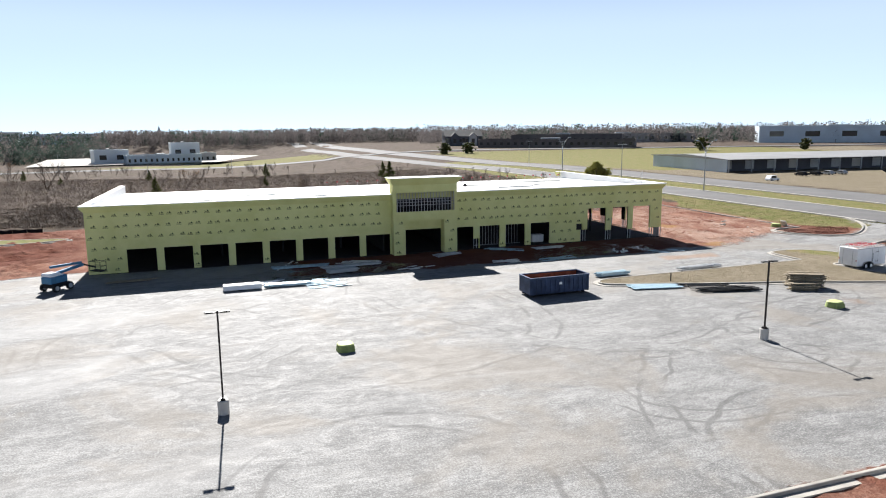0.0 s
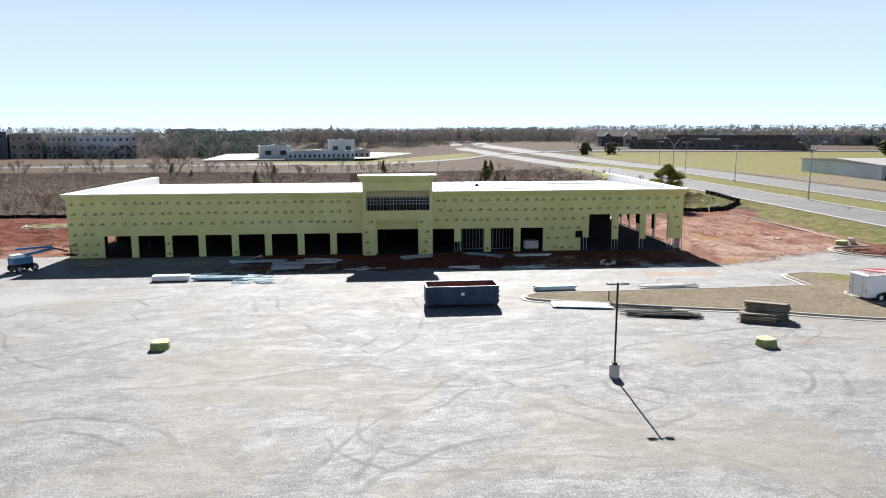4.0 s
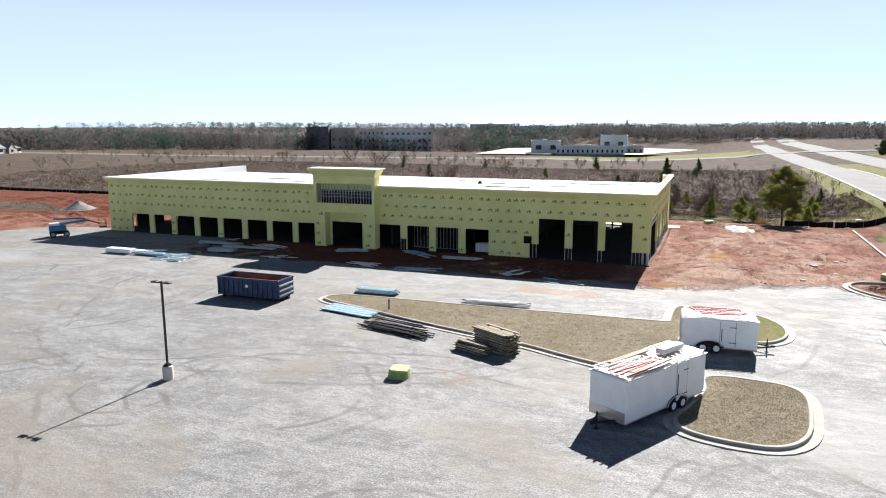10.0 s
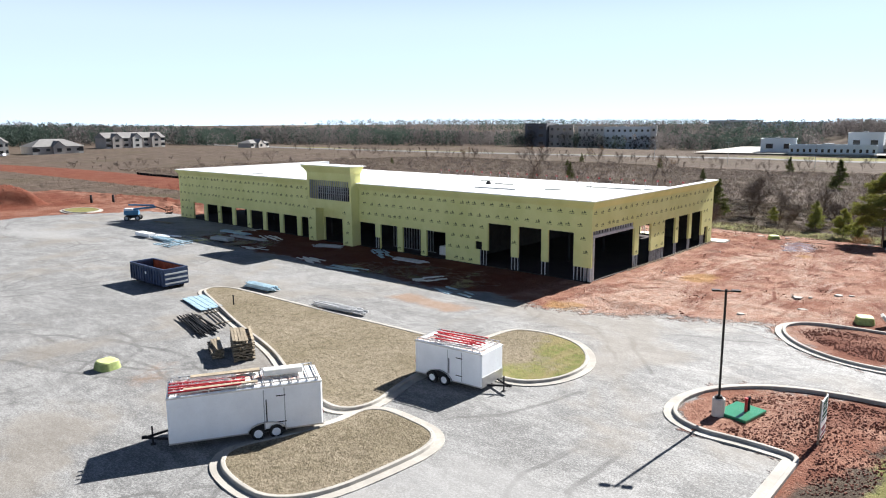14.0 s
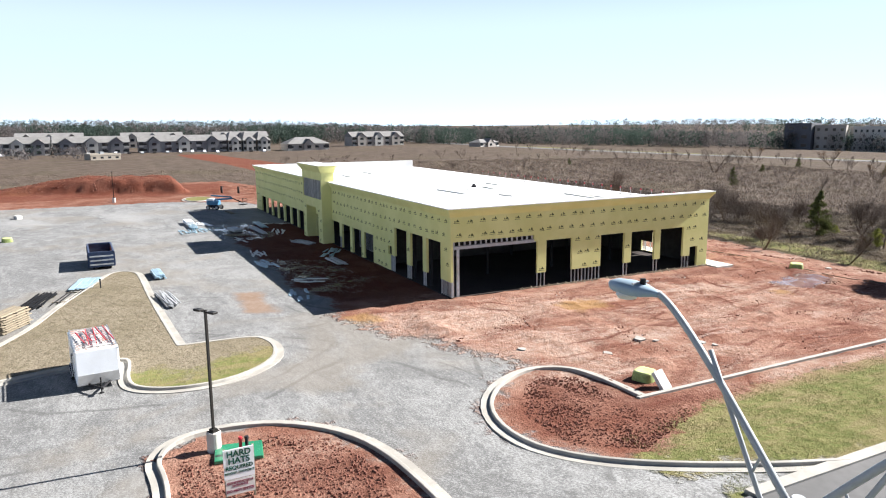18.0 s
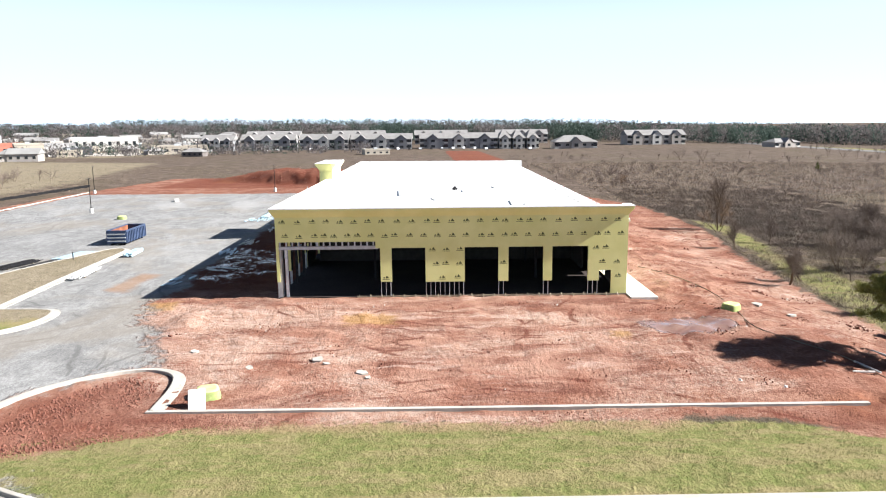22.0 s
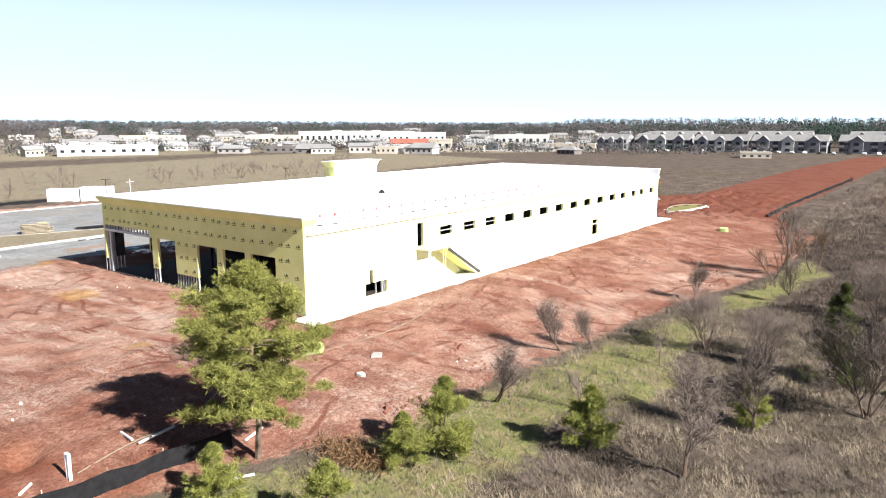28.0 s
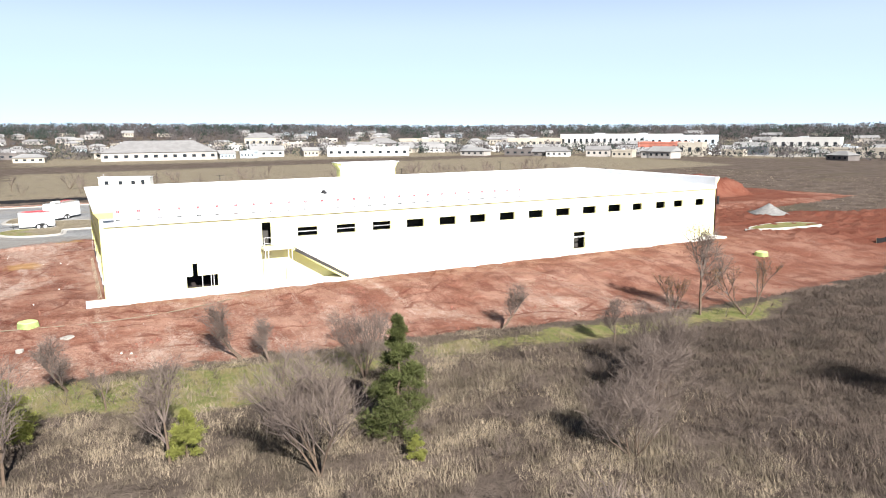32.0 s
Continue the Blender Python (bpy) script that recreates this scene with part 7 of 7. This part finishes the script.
def house(label, x, y, turn, w, d, h, wall, roof, style="flat", floors=2, per_floor=5, gables=0, category="building", group=""):
    """A building: walls, roof, windows, doors. Its long front looks along -y before the turn."""
    t = thing("building" if style == "flat" else "house", label, category, pose(x, y, gz(x, y) - 0.3, 0, 0, turn), group=group)
    part("wall", Shape().box(-w / 2, w / 2, -d / 2, d / 2, 0, h), wall, t)
    if style == "flat":
        s = Shape()
        for x0, x1, y0, y1 in ((-w / 2 - 0.2, w / 2 + 0.2, -d / 2 - 0.2, -d / 2 + 0.3), (-w / 2 - 0.2, w / 2 + 0.2, d / 2 - 0.3, d / 2 + 0.2), (-w / 2 - 0.2, -w / 2 + 0.3, -d / 2 + 0.3, d / 2 - 0.3), (w / 2 - 0.3, w / 2 + 0.2, -d / 2 + 0.3, d / 2 - 0.3)):
            s.box(x0, x1, y0, y1, h - 0.1, h + 0.7)
        part("parapet", s, wall, t)
        part("roof", Shape().box(-w / 2 + 0.3, w / 2 - 0.3, -d / 2 + 0.3, d / 2 - 0.3, h, h + 0.15), roof, t)
        part("roof_unit", Shape().box(-w * 0.1, w * 0.02, -d * 0.15, d * 0.1, h + 0.15, h + 1.6, 0.05), M_GREYPAINT, t)
    else:
        rise, o = d * (0.26 if style == "gable" else 0.22), 0.6
        k = w / 2 + o if style == "gable" else max(0.5, w / 2 - d * 0.42)
        s = Shape().add([(-w / 2 - o, -d / 2 - o, h - 0.1), (w / 2 + o, -d / 2 - o, h - 0.1), (w / 2 + o, d / 2 + o, h - 0.1), (-w / 2 - o, d / 2 + o, h - 0.1), (-k, 0, h + rise), (k, 0, h + rise)],
                        [(0, 1, 5, 4), (2, 3, 4, 5), (1, 2, 5), (3, 0, 4), (3, 2, 1, 0)])
        part("roof", s, roof, t)
        for i in range(gables + 1 if gables else 0):
            bx = -w / 2 + i * w / gables
            bx = min(max(bx, -w / 2 + 1.5), w / 2 - 1.5)
            for f in range(floors):
                # Flat dark panel: the balcony's shade is in its colour; nothing is recessed.
                deck = part("balcony", Shape().box(bx - 1.4, bx + 1.4, -d / 2 - 0.05, -d / 2 - 0.01, h * (f + 0.06) / floors, h * (f + 0.86) / floors), M_GLASS, t, "flat dark panel standing in for a shaded balcony recess")
                part("railing", Shape().box(bx - 1.5, bx + 1.5, -d / 2 - 0.3, -d / 2 - 0.2, h * (f + 0.05) / floors, h * (f + 0.34) / floors), M_STUCCO, deck)
        for i in range(gables):
            gx = -w / 2 + (i + 0.5) * w / gables
            gw = min(7.0, w / gables * 0.55)
            g = Shape().add([(gx - gw / 2, -d / 2 - 1.4, 0), (gx + gw / 2, -d / 2 - 1.4, 0), (gx + gw / 2, -d / 2 - 1.4, h), (gx, -d / 2 - 1.4, h + gw * 0.42), (gx - gw / 2, -d / 2 - 1.4, h), (gx - gw / 2, -d / 2, 0), (gx + gw / 2, -d / 2, 0), (gx + gw / 2, -d / 2, h), (gx, -d / 2, h + gw * 0.42), (gx - gw / 2, -d / 2, h)],
                            [(0, 1, 2, 3, 4), (9, 8, 7, 6, 5), (1, 6, 7, 2), (5, 0, 4, 9)])
            bay = part("gable_bay", g, M_STUCCO if i % 2 else wall, t)
            part("gable_roof", Shape().add([(gx - gw / 2 - 0.4, -d / 2 - 1.8, h - 0.15), (gx, -d / 2 - 1.8, h + gw * 0.46), (gx + gw / 2 + 0.4, -d / 2 - 1.8, h - 0.15), (gx - gw / 2 - 0.4, d * 0.02, h - 0.15), (gx, d * 0.02, h + gw * 0.46), (gx + gw / 2 + 0.4, d * 0.02, h - 0.15)], [(0, 1, 4, 3), (1, 2, 5, 4)]), roof, bay)
            for f in range(floors):
                part("window", Shape().box(gx - gw * 0.2, gx + gw * 0.2, -d / 2 - 1.45, -d / 2 - 1.38, h * (f + 0.3) / floors, h * (f + 0.75) / floors), M_GLASS, bay)
    fh = h / floors
    pane = Shape().box(-0.2 * w / per_floor, 0.2 * w / per_floor, -0.06, 0.06, 0.4 * fh, 0.72 * fh).mesh("window", M_GLASS)
    for f in range(floors):
        for i in range(per_floor):
            wx = -w / 2 + (i + 0.5) * w / per_floor
            for yy in ((-d / 2, d / 2) if floors > 1 else (-d / 2,)):
                part("window", pane, None, t).matrix_basis = pose(wx, yy, f * fh)
    return t


def towards(x, y, tx, ty):
    """The turn by which a front looks from x, y to tx, ty."""
    return math.degrees(math.atan2(ty - y, tx - x)) + 90


# hotel across the pasture
house("charcoal block of a hotel across the pasture", -302, 640, 20, 22, 30, 23, M_CHAR, M_METALROOF, floors=3, per_floor=2, category="hotel")
house("brown brick three-storey middle of a hotel", -283, 652, 30, 24, 24, 22, M_TAUPE, M_METALROOF, floors=3, per_floor=4, category="hotel")
house("pale three-storey bay of a hotel", -265, 676, 40, 26, 20, 22, M_STUCCO, M_METALROOF, floors=3, per_floor=6, category="hotel")
house("pale blue-grey three-storey wing of a hotel across the pasture", -236, 698, 24, 50, 20, 22, M_WING, M_METALROOF, floors=3, per_floor=9, category="hotel")
house("white corner stair block of a hotel", -210, 708, 24, 6, 22, 23, M_STUCCO, M_METALROOF, floors=3, per_floor=1, category="hotel")
# two-storey apartments with gables
for y0, y1, x in ((-60, -38, -372), (-34, 4, -378), (9, 43, -374), (45, 88, -376), (94, 150, -380)):
    house("dark grey two-storey apartment house with white gables and balconies", x - 8, (y0 + y1) / 2, 90, y1 - y0, 15, 7.6, M_SIDING, M_SHINGLE, "gable", 2, 8, 3, "apartment house", "apartment houses")
for y in (155, 165, 175):
    house("white gabled end of an apartment house", -392, y, 90, 8.5, 28, 8, M_STUCCO, M_SHINGLE, "hip", 2, 2, 1, "apartment house", "apartment houses")
house("grey low clubhouse with broad hipped roof", -378, 204, 90, 30, 20, 5, M_TAUPE, M_SHINGLE, "hip", 1, 5, 1, "clubhouse")
house("grey two-storey apartment house farther off", -420, 274, 95, 46, 15, 7.5, M_TAUPE, M_SHINGLE, "gable", 2, 8, 3, "apartment house", "apartment houses")
house("low house at the edge of the woods", -390, 360, 110, 24, 12, 4, M_TAUPE, M_SHINGLE, "hip", 1, 4, 1, "house")
for i, (x, y) in enumerate(((-470, -30), (-480, 40), (-475, 110), (-490, 180))):
    house("grey apartment house in the second row", x, y, 90, 44, 15, 8, M_TAUPE, M_SHINGLE, "gable", 2, 8, 3, "apartment house", "apartment houses")
# white low buildings to the north and the school
house("low grey-white institutional building", -60, 600, 14, 24, 22, 11, M_WING, M_METALROOF, floors=1, per_floor=2)
house("low pale building with dark glass front", -21, 588, 12, 54, 16, 7.5, M_BLUEGREY, M_METALROOF, floors=1, per_floor=14)
house("tall pale block behind the low buildings", -6, 620, 6, 22, 20, 16.5, M_WING, M_METALROOF, floors=1, per_floor=2)
house("low white annexe beside the tall block", 11, 622, 6, 14, 16, 8, M_STUCCO, M_METALROOF, floors=1, per_floor=3)
house("long pale two-storey building far beyond the road", -226, 985, 10, 62, 24, 15, M_STUCCO, M_METALROOF, floors=2, per_floor=14)
house("long pale building with a bright roof", -150, 960, 10, 84, 26, 13, M_BLUEGREY, M_METALROOF, floors=1, per_floor=16)
church = thing("church_steeple", "white church steeple far off", "steeple", pose(-41, 1000, gz(-41, 1000) - 4))
part("tower", Shape().box(-4, 4, -4, 4, 0, 14), M_WING, church)
part("belfry", Shape().box(-2.6, 2.6, -2.6, 2.6, 14, 19), M_WING, church)
part("spire", Shape().tube((0, 0, 19), (0, 0, 27), 2.4, 0.1, 8), M_WING, church)
house("long dark brown brick school with flat roof", 281, 517, -37, 124, 32, 6.5, M_BRICK, M_DARKROOF, floors=1, per_floor=22, category="school")
house("dark brown brick upper school wing", 296, 527, -37, 90, 24, 10, M_BRICK, M_DARKROOF, floors=1, per_floor=16, category="school")
house("dark-roofed lodge with white gables", 238, 622, -10, 34, 20, 9, M_CHAR, M_DARKROOF, "gable", 1, 6, 2, "lodge")
house("long grey shed with white roof", 430, 640, -25, 130, 30, 9, M_TAUPE, M_METALROOF, floors=1, per_floor=20)
house("tall blue-grey warehouse far off", 575, 505, -38, 150, 44, 15, M_BLUEGREY, M_METALROOF, floors=1, per_floor=5, category="warehouse")
solid("road_cross", sweep(rounded([(-620, 330), (-312, 396), (-204, 418), (-105, 458), (0, 496), (112, 512), (200, 486), (420, 448), (700, 430)], False, 3), [(8, 0.0), (8, 0.3), (-8, 0.3), (-8, 0.0)], False), M_ASPHALT, "grey asphalt cross road", "road", kind="structure")
# long warehouse with open loading side
wh = thing("warehouse", "long low white metal warehouse with dark open loading bays", "warehouse", pose(191.8, 217, -1.25, 0, 0, -5))
part("end_wall", Shape().box(-0.2, 0.2, 0, 52, 0, 5.0), M_BLUEGREY, wh)
part("rear_wall", Shape().box(0.2, 170, 51.6, 52, 0, 5.0), M_BLUEGREY, wh)
part("front_wall", Shape().box(0.2, 170, 5.6, 6, 0, 5.0), M_CHAR, wh)
part("roof", Shape().add([(-0.8, -1.5, 5.05), (171, -1.5, 5.05), (171, 26, 6.2), (-0.8, 26, 6.2), (171, 53, 5.1), (-0.8, 53, 5.1), (-0.8, -1.5, 4.85), (171, -1.5, 4.85), (171, 53, 4.9), (-0.8, 53, 4.9)], [(0, 1, 2, 3), (3, 2, 4, 5), (6, 7, 1, 0), (9, 8, 7, 6), (5, 4, 8, 9), (0, 3, 5, 9, 6), (1, 7, 8, 4, 2)]), M_METALROOF, wh)
for i in range(17):
    part("post", Shape().box(i * 10 - 0.15, i * 10 + 0.15, -1.2, -0.9, 0, 4.85), M_GREYPAINT, wh)
    part("loading_door", Shape().box(i * 10 + 2, i * 10 + 6, 5.5, 5.59, 0.9, 4.2), M_GREYPAINT if i % 3 else M_STUCCO, wh)


def car(at, body, label, tall=1.5):
    c = thing("car", label, "car", at, group="parked cars")
    s = Shape()
    prof = [(-2.2, 0.35), (2.2, 0.35), (2.25, 0.75), (1.2, 0.92), (0.6, tall), (-1.4, tall), (-2.1, 0.95), (-2.25, 0.7)]
    n = len(prof)
    s.add([(x, -0.88, z) for x, z in prof] + [(x, 0.88, z) for x, z in prof], [tuple(range(n - 1, -1, -1)), tuple(range(n, 2 * n))] + [(i, (i + 1) % n, n + (i + 1) % n, n + i) for i in range(n)])
    part("body", s, body, c)
    part("glass", Shape().box(-1.5, 0.7, -0.885, 0.885, 1.0, tall - 0.12), M_GLASS, c)
    for x in (-1.35, 1.4):
        for y in (-0.8, 0.8):
            part("wheel", Shape().tube((x, y - 0.1, 0.33), (x, y + 0.1, 0.33), 0.33, n=12), M_BLACK, c)
    return c


cars = [car(pose(171, 173, gz(171, 173), 0, 0, 8), M_WHITE, "white sport utility vehicle parked by the field", 1.8), car(pose(-253, -200, 0, 0, 0, 0), M_BLACKMETAL, "dark car parked in the town"), car(pose(-249, -206, 0, 0, 0, 80), M_GREYPAINT, "grey car parked in the town"), car(pose(-262, -165, 0, 0, 0, 80), M_RED, "red car parked in the town")]
r = random.Random(55)
for row in range(5):
    for i in range(16):
        x, y = -300 - row * 14 + i * 0.4, -130 - i * 9 - row * 6
        copy_thing(cars[r.choice((0, 1, 1, 2, 2, 3))], pose(x + r.uniform(-1, 1), y, gz(x, y), 0, 0, 80 + r.uniform(-4, 4) + r.choice((0, 180))))
for i in range(22):
    x, y = 190 + i * 6, 192
    if r.random() < 0.55:
        copy_thing(cars[r.choice((0, 1, 2))], pose(x, y, gz(x, y), 0, 0, 90))
for i in range(30):
    x, y = -362 + r.uniform(-3, 3), -50 + i * 7.6
    if r.random() < 0.7:
        copy_thing(cars[r.choice((0, 1, 2, 2))], pose(x, y, gz(x, y), 0, 0, r.choice((0, 180))))
# town to the west and south
TOWN = [(-272, -148, 34, 20, 8, M_REDBRICK, "flat"), (-264, -120, 14, 18, 8, M_CREAM, "flat"), (-322, -122, 16, 9, 4.5, M_CHAR, "flat"), (-340, -290, 70, 24, 11, M_STUCCO, "flat"), (-375, -235, 56, 22, 10, M_BLUEGREY, "flat"),
        (-290, -320, 46, 20, 8, M_CREAM, "flat"), (-330, -60, 34, 16, 5, M_CREAM, "flat"), (24, -245, 60, 28, 5, M_TAUPE, "hip"), (-78, -430, 26, 20, 9, M_CREAM, "hip"), (-96, -225, 50, 18, 5, M_STUCCO, "flat"),
        (-115, -300, 44, 18, 5, M_STUCCO, "flat"), (-150, -330, 24, 18, 6, M_BRICK, "hip"), (-215, -380, 50, 18, 7, M_CREAM, "flat"), (-380, -280, 60, 24, 10, M_STUCCO, "flat"), (-400, -140, 44, 20, 9, M_STUCCO, "flat")]
for x, y, w, d, h, m, st in TOWN:
    house("low commercial building in the town", x, y, towards(x, y, 60, 90), w, d, h, m, M_METALROOF if st == "flat" else M_SHINGLE, st, 1, max(3, int(w / 5)), 0, "shop", "town buildings")
for i in range(210):
    a = r.uniform(math.radians(180), math.radians(284))
    dist = r.uniform(330, 760)
    x, y = 60 + dist * math.cos(a), 90 + dist * math.sin(a)
    if x < -300 and y > -40:
        continue
    m = r.choice((M_STUCCO, M_BLUEGREY, M_CREAM, M_TAUPE, M_BRICK, M_TAUPE, M_CREAM))
    st = r.choice(("flat", "hip", "gable"))
    house("small building in the town", x, y, towards(x, y, 60, 90) + r.uniform(-25, 25), r.uniform(8, 20), r.uniform(7, 11), r.uniform(2.8, 4.6), m, r.choice((M_SHINGLE, M_METALROOF, M_METALROOF)), st, 1, 4, 0, "house", "town buildings")


def clump_tree(s, x, y, h, w, rr, n, low=0.15):
    """A far tree: several small rough clumps on a thin trunk."""
    z = gz(x, y)
    s.tube((x, y, z - 0.3), (x, y, z + h * 0.55), 0.03 * h, 0.012 * h, 4, False)
    for _ in range(n):
        t = rr.uniform(low, 1)
        reach = w / 2 * math.sqrt(max(0.05, 1 - ((t - 0.5) / 0.55) ** 2))
        a = rr.uniform(0, 6.28)
        q = rr.uniform(0.1, 1) * reach
        c = (x + q * math.cos(a), y + q * math.sin(a), z + h * (0.08 + 0.8 * t))
        k = h * rr.uniform(0.09, 0.17)
        top, bot = (c[0] + rr.gauss(0, k * 0.3), c[1], c[2] + k * rr.uniform(0.5, 0.9)), (c[0], c[1], c[2] - k * rr.uniform(0.5, 0.9))
        ring = [(c[0] + k * rr.uniform(0.6, 1.3) * math.cos(b), c[1] + k * rr.uniform(0.6, 1.3) * math.sin(b), c[2] + rr.gauss(0, k * 0.25)) for b in (0.3, 1.6, 2.8, 4.1, 5.3)]
        s.add([top, bot] + ring, [(0, 2 + i, 2 + (i + 1) % 5) for i in range(5)] + [(1, 2 + (i + 1) % 5, 2 + i) for i in range(5)])


def woods(a0, a1, d0, d1, count, h0, h1, pine, seed, label, leaves=95):
    """A belt of far trees: crowns of many small loose leaf clumps, bare and pine."""
    g = np.random.RandomState(seed)
    a = np.radians(a0 + (a1 - a0) * (np.arange(count) + g.uniform(0, 1, count)) / count)
    d = g.uniform(d0, d1, count)
    x, y = 60 + d * np.cos(a), 90 + d * np.sin(a)
    is_pine = g.uniform(0, 1, count) < pine * (0.4 + 1.2 * (0.5 + 0.5 * np.sin(a * 23 + seed)))
    for kind, name, material, words in ((False, "winter_woods", M_WOODS, ", grey-brown and leafless"), (True, "pine_woods", M_PINES, ", dark green pines")):
        ok = is_pine == kind
        n = int(ok.sum())
        if not n:
            continue
        h, w = g.uniform(h0, h1, n), g.uniform(3.5, 6.5, n)
        k = np.repeat(np.arange(n), leaves)
        m = n * leaves
        t = g.uniform(0.05, 0.93, m)
        reach = w[k] * np.sqrt(np.clip(1 - ((t - 0.45) / 0.6) ** 2, 0.03, 1)) * np.sqrt(g.uniform(0.02, 1, m))
        b = g.uniform(0, 6.283, m)
        c = np.stack([x[ok][k] + reach * np.cos(b), y[ok][k] + reach * np.sin(b), ground_height(x[ok], y[ok])[k] + h[k] * t], 1)
        size = (0.018 * h[k] + 0.27)[:, None, None] * g.uniform(0.6, 1.4, (m, 1, 1))
        verts = (c[:, None, :] + size * g.normal(0, 1, (m, 3, 3)) * np.array([1, 1, 1.25])).reshape(-1, 3)
        me = bpy.data.meshes.new(name)
        me.vertices.add(len(verts))
        me.vertices.foreach_set("co", verts.ravel())
        me.loops.add(len(verts))
        me.loops.foreach_set("vertex_index", np.arange(len(verts), dtype=np.int32))
        me.polygons.add(m)
        me.polygons.foreach_set("loop_start", np.arange(0, len(verts), 3, dtype=np.int32))
        me.update(calc_edges=True)
        me.materials.append(material)
        tagged(new(name, me), label + words, "woods", kind="stuff")


woods(20, 75, 640, 800, 1000, 10, 17, 0.2, 1, "far woods beyond the fields")
woods(75, 101, 740, 900, 900, 12, 19, 0.12, 2, "woods behind the white buildings")
woods(101, 150, 640, 820, 1500, 12, 18, 0.5, 3, "woods behind the hotel")
woods(150, 186, 560, 760, 1100, 11, 16, 0.6, 4, "woods behind the apartments")
woods(184, 292, 700, 950, 3000, 8, 12, 0.3, 5, "woods beyond the town")
woods(184, 290, 360, 720, 1700, 4, 8, 0.22, 6, "trees among the town", 70)
woods(10, 75, 800, 1000, 700, 15, 22, 0.15, 7, "farthest woods")
woods(110, 205, 950, 1250, 1100, 14, 19, 0.5, 8, "wooded rise on the skyline")
woods(290, 370, 400, 700, 420, 9, 15, 0.3, 9, "woods behind the walk")
s = Shape()
rr = random.Random(8)
for x, y, h in ((158, 440, 8), (176, 444, 8), (345, 420, 10), (420, 400, 9)):
    for _ in range(3):
        clump_tree(s, x + rr.uniform(-1.5, 1.5), y, h, h * 0.9, rr, 26, 0.0)
solid("evergreen_trees", s, M_CEDAR, "dense dark evergreen trees by the far road", "trees", kind="stuff")
solid("town_parking", Shape().add([(-420, -440, -1.85), (-300, -340, -1.85), (-280, -90, -1.85), (-330, -70, -1.85), (-440, -220, -1.85)], [(0, 1, 2, 3, 4)]), M_CONC, "pale parking lots in the town", "parking lot", kind="structure")
solid("white_lots", Shape().add([(-110, 560, -8.0), (20, 580, -8.0), (60, 700, -8.0), (-30, 760, -8.0), (-120, 700, -8.0)], [(0, 1, 2, 3, 4)]), M_CONC, "pale concrete lots before the white buildings", "parking lot", kind="structure")
for x, y in ((140, 250), (128, 190), (150, 300), (-60, 385), (-20, 380), (20, 375), (-250, -170), (-270, -230), (-240, -140)):
    pl = thing("tall_lamp", "tall thin lamp standard beside the far road", "lamp", pose(x, y, gz(x, y)), group="far lamp standards")
    part("shaft", Shape().tube((0, 0, 0), (0, 0, 10), 0.12, 0.07, 6), M_GREYPAINT, pl)
    part("head", Shape().box(-1.6, 1.6, -0.15, 0.15, 10, 10.15), M_GREYPAINT, pl)
